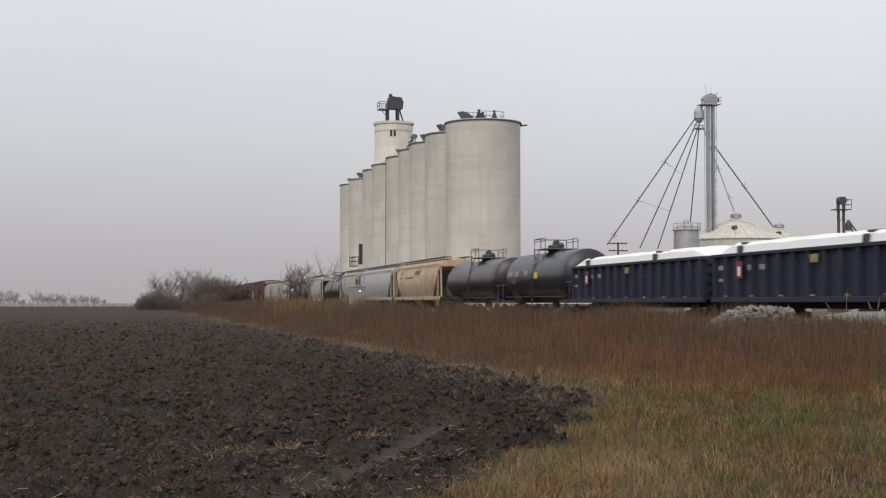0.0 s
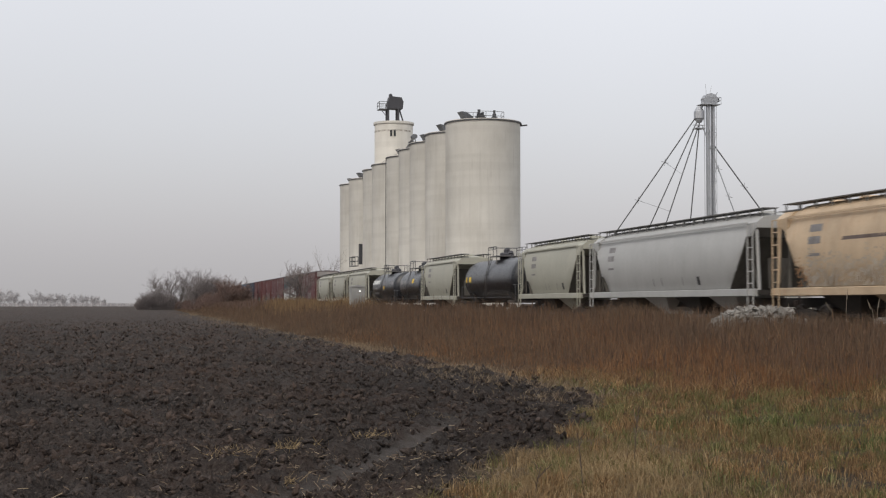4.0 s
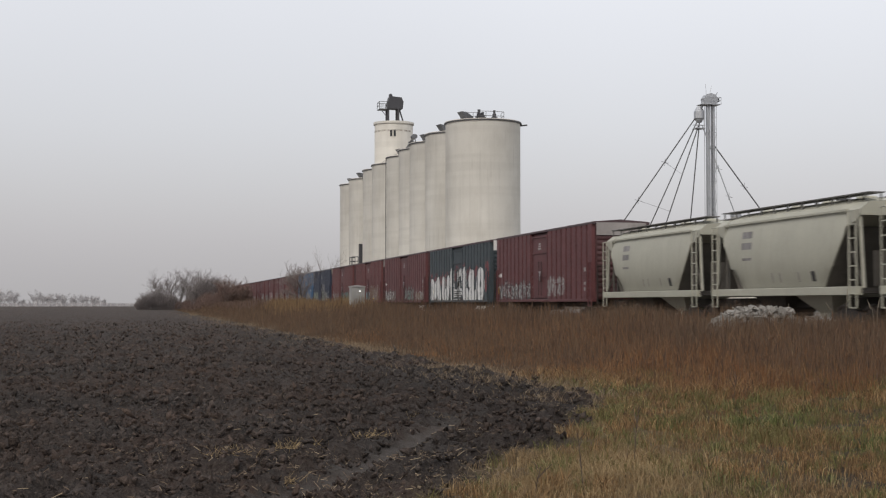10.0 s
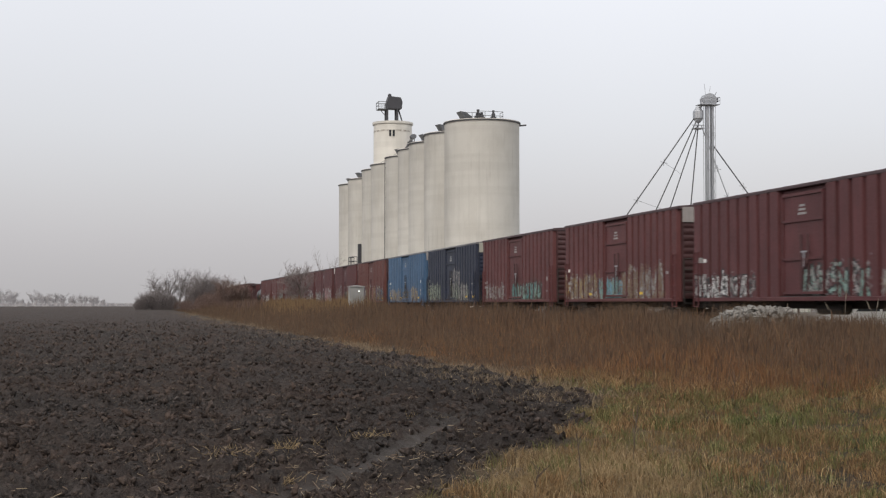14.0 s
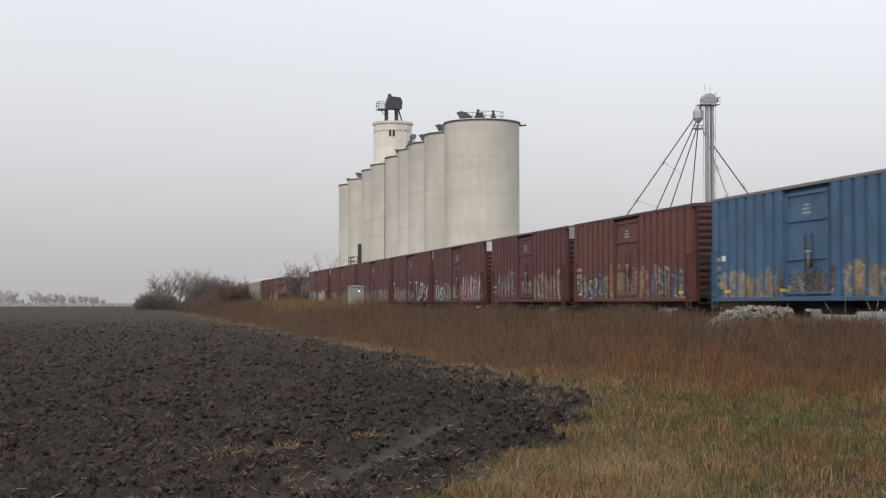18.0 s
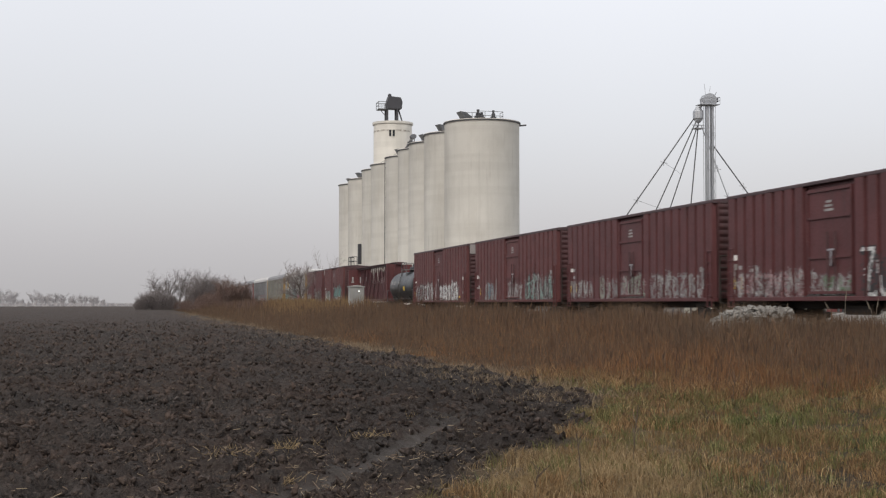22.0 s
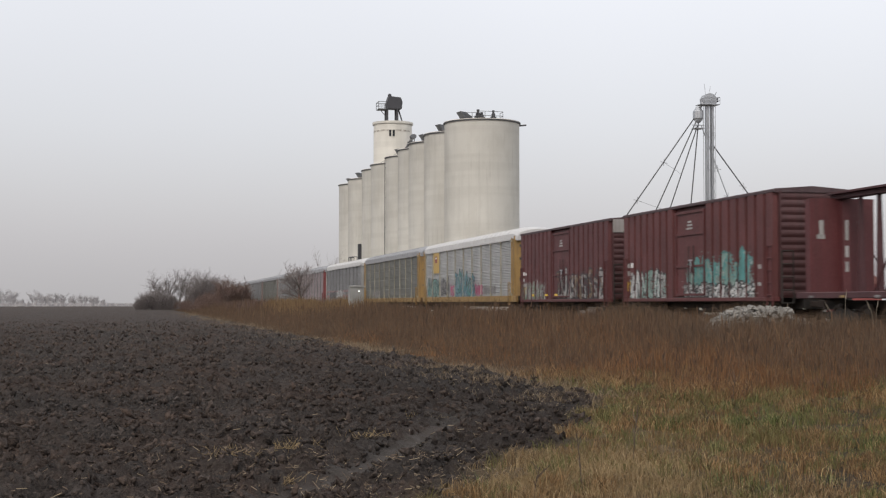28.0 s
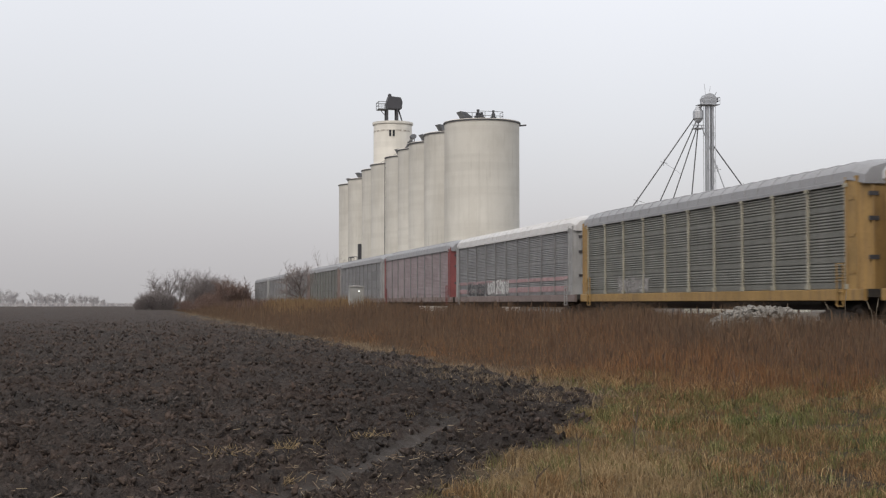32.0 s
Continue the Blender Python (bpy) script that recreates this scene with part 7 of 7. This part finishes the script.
g = 1 - smoothstep(0.42, 0.66, fbm(x * 0.4, y * 0.4, 37) + 0.2 * np.exp(-((x - 8.0) / 1.8) ** 2 - ((y - 18) / 3.5) ** 2) - 0.2 * np.exp(-(d / 1.2) ** 2))
k = rg.uniform(0, 1, len(x)) < (0.16 + g * 0.7) * bare_earth(x, y) * (1 - 0.75 * bleach(x, y)) * smoothstep(0.30, 0.55, fbm(x * 2.0, y * 2.0, 79))
x, y, d = x[k], y[k], d[k]
h = (0.05 + 0.10 * fbm(x * 1.3, y * 1.3, 43) + 0.30 * smoothstep(15, 23, y) * smoothstep(0.3, 0.7, fbm(x * 0.9, y * 0.9, 47))) * rg.uniform(0.4, 1.3, len(x)) * (0.45 + 0.55 * smoothstep(0.1, 1.4, d))
V, F = strips(x, y, ground_z(x, y), h, rg.uniform(0.004, 0.008, len(x)) * (1 + y / 45), rg.uniform(0.35, 0.98, len(x)), rg, 0.85, 0.5)
stuff("dry_straw_grass", V, F, M_STRAW, "flattened straw-coloured dry grass on the headland", "grass")
# bleached flattened straw beside the soil's corner
rg = np.random.RandomState(113)
x, y, d, rg = short_points(300000, 114, 9.0, 22)
pale = bleach(x, y) + 0.5 * np.exp(-(d / 0.7) ** 2)
k = rg.uniform(0, 1, len(x)) < pale * smoothstep(0.32, 0.55, fbm(x * 1.1, y * 1.1, 67))
x, y = x[k], y[k]
V, F = strips(x, y, ground_z(x, y) + 0.02, rg.uniform(0.04, 0.17, len(x)), rg.uniform(0.003, 0.006, len(x)), rg.uniform(0.55, 0.98, len(x)), rg, 0.85, 0.5)
stuff("bleached_straw_grass", V, F, strand("bleached_grass", [(0.17, 0.115, 0.058), (0.29, 0.205, 0.105), (0.42, 0.32, 0.185), (0.23, 0.16, 0.082), (0.09, 0.064, 0.037)], 0.85, 0.9, ((0.10, 0.072, 0.040), (0.22, 0.155, 0.08))), "bleached flattened dead grass beside the ploughed corner", "grass")
# coarse tussocks among the short grass
rg = np.random.RandomState(110)
x, y, d, rg = short_points(4200, 111, 9.5, 27)
k = rg.uniform(0, 1, len(x)) < 0.55 * bare_earth(x, y)
x, y = x[k], y[k]
for mat, sel, name, label in ((M_GREEN, slice(0, None, 2), "green_tussocks", "coarse green grass tussocks"), (M_STRAW, slice(1, None, 2), "dry_tussocks", "coarse dead grass tussocks")):
    tx, ty = np.repeat(x[sel], 46), np.repeat(y[sel], 46)
    th = np.repeat(0.06 + 0.22 * rg.uniform(0, 1, len(x[sel])) ** 1.6, 46) * rg.uniform(0.5, 1.15, len(tx))
    ox, oy = rg.normal(0, 0.065, len(tx)), rg.normal(0, 0.065, len(tx))
    V, F = strips(tx + ox, ty + oy, ground_z(tx, ty), th, rg.uniform(0.004, 0.008, len(tx)), rg.uniform(0.2, 0.95, len(tx)), rg, 0.85, 0.5)
    stuff(name, V, F, mat, label, "grass")
# a few single dead weeds standing in the short grass
for i, (wx, wy, wh) in enumerate(((6.9, 19.4, 0.42), (3.85, 11.3, 0.55), (7.6, 17.0, 0.3), (9.6, 20.5, 0.5), (5.05, 13.2, 0.62), (3.3, 11.0, 0.3))):
    r = np.random.RandomState(200 + i)
    z = float(ground_z(np.array(wx), np.array(wy)))
    weed = thing("dead_weed", "thin branching dead weed stem", "weed", "single weeds", at=(wx, wy, z))
    lean = r.uniform(-0.07, 0.07)
    part("stem", Shape().path([(0, 0, -0.04), (lean * 0.4, 0, wh * 0.5), (lean, 0.0, wh)], 0.004, 4), M_POLE, weed)
    for k in range(6):
        zz = wh * r.uniform(0.35, 0.95)
        a, q = r.uniform(0, 6.28), r.uniform(0.05, 0.13)
        part("twig", Shape().tube((lean * zz / wh, 0, zz), (lean * zz / wh + q * math.cos(a), q * math.sin(a), zz + q), 0.0028, 4), M_POLE, weed)

# pale reed stems standing clear of the grass by the track
for i, (wx, wy, wh) in enumerate(((20.6, 36.2, 1.62), (20.9, 35.0, 1.35), (20.7, 37.0, 1.25), (20.2, 33.9, 1.3), (20.8, 40.3, 1.2), (20.4, 42.8, 1.15))):
    r = np.random.RandomState(400 + i)
    s = Shape()
    k = r.uniform(-0.12, 0.12)
    s.path([(0, 0, -0.05), (k * 0.2, 0, wh * 0.5), (k, 0.03, wh * 0.85), (k * 2.2, 0.06, wh)], 0.007, 5)
    s.tube((k * 1.6, 0.04, wh * 0.86), (k * 2.6, 0.07, wh + 0.08), 0.014, 5, 0.005)
    solid("reed_stem", s, plain("bleached_reed", (0.16, 0.135, 0.105), 0.8, 0, 0.2, 6), "single bleached reed stem in dark grass", "reed", "reed stems", at=(wx, wy, 0.42))

# clods and straw on the ploughed soil
m, t, p = graph("soil_clod")
g_ = t.nodes.new("ShaderNodeNewGeometry")
nn = noise_node(t, g_.outputs["Position"], 42.0, 4)
tone = ranged(t, noise_node(t, g_.outputs["Position"], 0.25, 4), 0.40, 0.60)
c = blend(t, maths(t, "POWER", g_.outputs["Random Per Island"], 1.6), blend(t, tone, (0.021, 0.018, 0.017), (0.029, 0.0195, 0.016)), blend(t, tone, (0.092, 0.076, 0.069), (0.112, 0.078, 0.062)))
c = blend(t, maths(t, "MULTIPLY", ranged(t, nn, 0.45, 0.72), 0.55), c, (0.140, 0.107, 0.088))
c = moist(t, g_.outputs["Position"], c)
link(t, c, p.inputs["Base Color"])
p.inputs["Roughness"].default_value = 0.9
p.inputs["Specular IOR Level"].default_value = 0.25
bumped(t, p, nn, 1.0, 0.05)
M_CLOD = m
IV = np.array([(1, 0, 0), (-1, 0, 0), (0, 1, 0), (0, -1, 0), (0, 0, 1), (0, 0, -1)], np.float32)
IF = np.array([(0, 2, 4), (2, 1, 4), (1, 3, 4), (3, 0, 4), (2, 0, 5), (1, 2, 5), (3, 1, 5), (0, 3, 5)])
rg = np.random.RandomState(108)
n = 230000
x, y = scatter(rg, n, -7.0, 9.0, 9.3, 210)
x = np.where(y > 25, rg.uniform(-0.36, 0.4, n) * y + 0.0, x)
k = (field_edge(y) + (fbm(x * 0.9, y * 0.9, 3) - 0.5) * 1.6 - x > 0.05) & (rg.uniform(0, 1, n) > rut(x, y) * 1.5) & (rg.uniform(0, 1, n) < smoothstep(230, 40, y))
x, y = x[k], y[k]


def soil_z(x, y):
    """Height of the ploughed surface; it smooths out with distance."""
    clod_ = fbm(x * 2.6, y * 2.6, 11, 4)
    ridge_ = 1 - np.abs(2 * fbm(x * 1.1, y * 0.8, 21, 3) - 1)
    lump_ = np.clip(fbm(x * 6.5, y * 6.5, 41, 2) - 0.42, 0, 1) * 0.36
    return ((clod_ - 0.5) * 0.30 + (ridge_ - 0.75) * 0.10 + lump_) * (1 - 0.85 * rut(x, y)) * smoothstep(160, 60, y) * smoothstep(-0.25, 0.35, field_edge(y) + (fbm(x * 0.9, y * 0.9, 3) - 0.5) * 1.6 - x)


n = len(x)
size = 0.009 + 0.044 * rg.uniform(0, 1, n) ** 5.0
size *= 0.85 * (1 + y / 70) * (0.25 + 0.75 * smoothstep(190, 45, y)) * (0.7 + 0.7 * fbm(x * 1.3, y * 1.3, 71))
sc = np.stack([size * rg.uniform(0.8, 2.0, n), size * rg.uniform(0.7, 1.3, n), size * rg.uniform(0.4, 1.0, n)], -1)
P = (IV[None] * rg.uniform(0.45, 1.4, (n, len(IV), 1)) + rg.uniform(-0.4, 0.4, (n, len(IV), 3))) * sc[:, None]
e1 = rg.normal(0, 1, (n, 3))
e1 /= np.linalg.norm(e1, axis=1, keepdims=True)
e2 = np.cross(e1, rg.normal(0, 1, (n, 3)))
e2 /= np.linalg.norm(e2, axis=1, keepdims=True)
e3 = np.cross(e1, e2)
R = P[..., 0:1] * e1[:, None] + P[..., 1:2] * e2[:, None] + P[..., 2:3] * e3[:, None]
R += np.stack([x, y, soil_z(x, y) + size * 0.3], -1)[:, None]
F = (np.arange(n)[:, None, None] * len(IV) + IF[None]).reshape(-1, 3)
stuff("soil_clods", R.reshape(-1, 3), F, M_CLOD, "dark wet crumbly clods of ploughed soil", "soil").data.shade_smooth()

rg = np.random.RandomState(109)
M_BIT = strand("straw_bits", [(0.10, 0.075, 0.055), (0.16, 0.12, 0.085), (0.33, 0.265, 0.185), (0.13, 0.095, 0.068), (0.20, 0.15, 0.105)], 0.8)
n = 110000
x, y = scatter(rg, n, -9, 9.4, 9.5, 110)
hot = np.exp(-((x - 1.2) / 1.5) ** 2 - ((y - 14.6) / 1.8) ** 2) + 0.9 * np.exp(-((field_edge(y) - 0.5 - x) / (1.0 + y / 60)) ** 2)
k = (x < field_edge(y) + 0.7) & (rut(x, y) < 0.35) & (rg.uniform(0, 1, n) < (0.05 + 0.65 * hot) * smoothstep(0.38, 0.60, fbm(x * 0.8, y * 0.8, 91)))
x, y = x[k], y[k]
n = len(x)
ln, a = 0.012 + 0.10 * rg.uniform(0, 1, n) ** 2.5, rg.uniform(0, 6.28, n)
tilt = rg.uniform(-0.3, 0.8, n)
d = np.stack([np.cos(a) * np.cos(tilt), np.sin(a) * np.cos(tilt), np.sin(tilt)], -1) * ln[:, None]
s_ = np.stack([-np.sin(a), np.cos(a), np.zeros(n)], -1) * ((0.0008 + 0.0014 * rg.uniform(0, 1, n) ** 2) * (1 + y / 26))[:, None]
up = np.array([0, 0, 0.006])
o = np.stack([x, y, soil_z(x, y) + 0.035], -1)
V = np.stack([o - s_, o + s_, o + up, o + d - s_, o + d + s_, o + d + up], 1).reshape(-1, 3)
q = np.arange(n)[:, None] * 6
F = np.concatenate([q + np.array([f]) for f in ((0, 1, 4), (0, 4, 3), (1, 2, 5), (1, 5, 4), (2, 0, 3), (2, 3, 5))])
stuff("straw_bits", V, F, M_BIT, "scattered pale straw and stalk bits on the soil", "straw")
for i, (wx, wy, k_) in enumerate(((1.75, 15.05, 80), (0.95, 14.2, 40), (2.6, 15.6, 44), (1.3, 12.3, 36), (4.1, 19.0, 30))):
    r = np.random.RandomState(300 + i)
    s = Shape()
    for j in range(k_):
        a, q = r.uniform(0, 6.28), r.uniform(0.03, 0.13)
        o = (r.normal(0, 0.16), r.normal(0, 0.11), 0.0)
        s.tube(o, (o[0] + q * math.cos(a), o[1] + q * math.sin(a), r.uniform(0.0, 0.11)), 0.0016, 3)
    solid("straw_tuft", s, plain("pale_straw", (0.28, 0.20, 0.10), 0.8, 0, 0.25, 20), "tuft of pale corn straw lying on the soil", "straw", "straw tufts", at=(wx, wy, float(soil_z(np.array([wx]), np.array([wy]))[0]) + 0.03), kind="stuff")


# -- bare winter trees --
def grow(rg, height, levels, spread, r0, droop=0.0, bare=0.22, kids=(6, 5, 5, 4), short=0.62):
    """Segments (start, end, radii, level) of a branching tree."""
    out = []

    def branch(p, d, ln, r, lv):
        n = 3 if lv < 2 else 2
        q, rr = p, r
        pts = [p]
        for i in range(n):
            d = (d + Vector(rg.normal(0, 0.09 + 0.035 * lv, 3)) + Vector((0, 0, 0.06 - droop * lv))).normalized()
            e = q + d * (ln / n)
            r2 = rr * (0.78 if lv else 0.84)
            out.append((q, e, rr, r2, lv))
            q, rr = e, r2
            pts.append(e)
        if lv >= levels:
            return
        k = kids[min(lv, len(kids) - 1)]
        for j in range(k):
            f = (bare if lv == 0 else 0.25) + (1 - (bare if lv == 0 else 0.25)) * (j + rg.uniform(0.2, 0.9)) / k
            f = min(f, 0.999) * n
            i = int(f)
            o = pts[i].lerp(pts[i + 1], f - i)
            a = rg.uniform(0, 2 * math.pi)
            side = Vector((math.cos(a), math.sin(a), rg.uniform(-0.1, 0.5)))
            nd = (d * rg.uniform(0.5, 0.9) + side * spread * rg.uniform(0.7, 1.2)).normalized()
            branch(o, nd, ln * short * rg.uniform(0.7, 1.15), max(r * 0.5, 0.010), lv + 1)

    branch(Vector((0, 0, -0.1)), Vector((0, 0, 1)), height * 0.62, r0, 0)
    return out


def tubes(segs, sides=3, thick=1.0, least=0.0):
    A = np.array([s[0][:] for s in segs], np.float32)
    B = np.array([s[1][:] for s in segs], np.float32)
    ra, rb = np.maximum(np.array([s[2] for s in segs]) * thick, least), np.maximum(np.array([s[3] for s in segs]) * thick, least)
    d = B - A
    d /= np.linalg.norm(d, axis=1, keepdims=True) + 1e-9
    ref = np.where(np.abs(d[:, 2:3]) < 0.9, np.array([[0, 0, 1.0]]), np.array([[1.0, 0, 0]]))
    u = np.cross(d, ref)
    u /= np.linalg.norm(u, axis=1, keepdims=True)
    w = np.cross(d, u)
    ang = 2 * np.pi * np.arange(sides) / sides
    ring = u[:, None] * np.cos(ang)[None, :, None] + w[:, None] * np.sin(ang)[None, :, None]
    V = np.concatenate([A[:, None] + ring * ra[:, None, None], B[:, None] + ring * rb[:, None, None]], 1).reshape(-1, 3)
    k = np.arange(len(segs))[:, None] * 2 * sides
    F = np.concatenate([k + np.array([[i, (i + 1) % sides, sides + (i + 1) % sides, sides + i]]) for i in range(sides)])
    return V, F


def tree(at, height, seed, label, levels=4, spread=0.9, twig=M_TWIG, least=0.011, r0=None, **kw):
    rg = np.random.RandomState(seed)
    segs = grow(rg, height, levels, spread, r0 or height * 0.018, **kw)
    top = max(s[1].z for s in segs)
    k = height / top
    segs = [(a * k, b * k, ra, rb, lv) for a, b, ra, rb, lv in segs]
    ob = thing("bare_tree", label, "tree", "bare trees along the railway", at=at)
    V, F = tubes([s for s in segs if s[4] < 2], 6)
    part("trunk", arrays("trunk", V, F, M_BARK), None, ob)
    V, F = tubes([s for s in segs if s[4] >= 2], 3, 1.0, least)
    part("crown", arrays("crown", V, F, twig), None, ob)
    return ob


def thicket(name, at, wx, wy, height, n, seed, label, mat, category="bush", least=0.012, kids=(6, 4, 3), round_=True):
    rg = np.random.RandomState(seed)
    segs = []
    for i in range(n):
        u, v = rg.uniform(-1, 1), rg.uniform(-1, 1)
        k = math.sqrt(max(0.12, 1 - u * u * 0.85)) if round_ else 1.0
        h = height * k * rg.uniform(0.55, 1.05)
        o = Vector((u * wx, v * wy, 0))
        g = grow(rg, h, 3, 0.75, h * 0.008, kids=kids, bare=0.08, short=0.58)
        segs += [(a + o, b + o, ra, rb, lv) for a, b, ra, rb, lv in g]
    V, F = tubes(segs, 3, 1.0, least)
    ob = new(name, arrays(name, V, F, mat))
    ob.matrix_basis = Matrix.Translation(at)
    return tagged(ob, label, category, kind="stuff")


tree((17.6, 147.0, 0.4), 6.3, 41, "small bare round-crowned tree beside the track", 4, 0.8, least=0.008, r0=0.10, bare=0.22, kids=(11, 7, 5, 4), short=0.64)
tree((31.0, 236.0, 0.3), 6.6, 42, "bare round-crowned tree behind the track", 4, 0.8, least=0.012, r0=0.14, bare=0.15, kids=(11, 7, 5, 4), short=0.62)
tree((34.6, 258.0, 0.3), 6.6, 43, "bare spreading tree behind the track", 4, 0.8, least=0.012, r0=0.13, bare=0.15, kids=(11, 7, 5, 4), short=0.62)
tree((37.0, 262.0, 0.3), 13.0, 44, "slender bare tree beside the silos", 4, 0.42, least=0.007, r0=0.10, kids=(7, 4, 3, 3))
tree((41.0, 300.0, 0.3), 10.0, 45, "slender bare tree beside the silos", 4, 0.5, least=0.008, r0=0.10, kids=(7, 5, 3, 3))
# grove at the far end of the field
for i, (px, h) in enumerate(((-2.6, 10.2), (0.8, 10.8), (3.4, 9.6), (6.4, 10.6), (8.0, 9.9), (10.6, 10.4), (12.0, 9.0))):
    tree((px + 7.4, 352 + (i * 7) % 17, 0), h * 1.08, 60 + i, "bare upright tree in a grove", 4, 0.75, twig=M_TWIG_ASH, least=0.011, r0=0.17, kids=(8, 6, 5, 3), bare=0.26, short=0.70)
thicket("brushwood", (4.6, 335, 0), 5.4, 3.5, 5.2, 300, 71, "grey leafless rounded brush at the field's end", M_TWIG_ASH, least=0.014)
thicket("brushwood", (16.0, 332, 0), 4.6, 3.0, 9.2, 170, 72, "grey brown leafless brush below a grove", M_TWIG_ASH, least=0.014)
thicket("brushwood", (17.6, 258, 0.4), 3.2, 3.5, 5.6, 150, 73, "reddish brown leafless thicket beside the track", M_TWIG_RED, least=0.015)
thicket("brushwood", (15.0, 285, 0.2), 3.6, 8.0, 4.2, 130, 74, "low reddish brown thicket", M_TWIG_RED, least=0.015)
for i, (px, py, h) in enumerate(((15.4, 252, 6.2), (17.4, 258, 6.9), (18.8, 254, 6.5), (19.6, 262, 5.6))):
    tree((px, py, 0.4), h, 80 + i, "small reddish bare tree in a thicket", 4, 0.7, twig=M_TWIG_RED, least=0.014, kids=(8, 6, 4, 3), bare=0.12, short=0.62)
thicket("brushwood", (16.5, 212, 0.4), 3.4, 34.0, 1.9, 130, 75, "low rusty brush along the bank", M_TWIG_RED, least=0.016, round_=False)
thicket("brushwood", (12.0, 300, 0.2), 4.0, 60.0, 2.4, 110, 76, "low rusty brush along the far bank", M_TWIG_RED, least=0.02, round_=False)

# far woods on the horizon
rg = np.random.RandomState(90)
segs = []
for i in range(95):
    u = i / 94
    x0 = -140 + u * 116 + rg.uniform(-3, 3)
    hh = (13.5 - 6.5 * u) * rg.uniform(0.5, 1.1) * (1.0 if fbm(np.array([x0 * 0.06]), np.array([1.0]), 5)[0] > 0.42 else 0.45)
    g = grow(rg, hh, 3, 0.9, hh * 0.016, kids=(8, 6, 5), bare=0.1)
    o = Vector((x0, 950 + rg.uniform(0, 60), 0))
    segs += [(a + o, b + o, ra, rb, lv) for a, b, ra, rb, lv in g]
V, F = tubes(segs, 3, 1.0, 0.035)
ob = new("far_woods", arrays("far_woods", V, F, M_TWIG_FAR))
tagged(ob, "distant leafless woods on the horizon", "woods", kind="stuff")
V, F = strips(rg.uniform(-150, 60, 6000), rg.uniform(700, 1000, 6000), np.zeros(6000), rg.uniform(0.5, 2.2, 6000), rg.uniform(0.4, 1.0, 6000), rg.uniform(0, 0.4, 6000), rg)
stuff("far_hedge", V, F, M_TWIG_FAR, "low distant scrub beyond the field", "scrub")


# ---- the train rolls past, slowing a little ----
def motions():
    for car, rear, length in TRAIN:
        rows = []
        for i in range(33):
            s_ = 17.71 * (i - 0.001288 * (i - 16) ** 2)
            y_ = rear - length / 2 - s_ - 5.17
            rows.append((i, pose(TRACK_X - TRACK_TURN * y_, y_, RAIL_Z, 0, 0, math.degrees(TRACK_TURN))))
        walk(car, rows)
    # the wheels roll: one turn of the tread for its length of rail
    turns = [(i / FPS, 17.71 * (i / FPS - 0.001288 * (i / FPS - 16) ** 2) / 0.42) for i in range(0, 32 * FPS + 1)]
    for side in (-0.88, 0.88):
        same = [w for w, dy in WHEELS if dy == side]
        walk(same[0], [(t_, pose(0, side, 0.42, math.degrees(a_))) for t_, a_ in turns])
        for wheel in same[1:]:
            wheel.rotation_mode = "QUATERNION"
            wheel.animation_data_create()
            wheel.animation_data.action = same[0].animation_data.action
            wheel.animation_data.action_slot = same[0].animation_data.action_slot


motions()
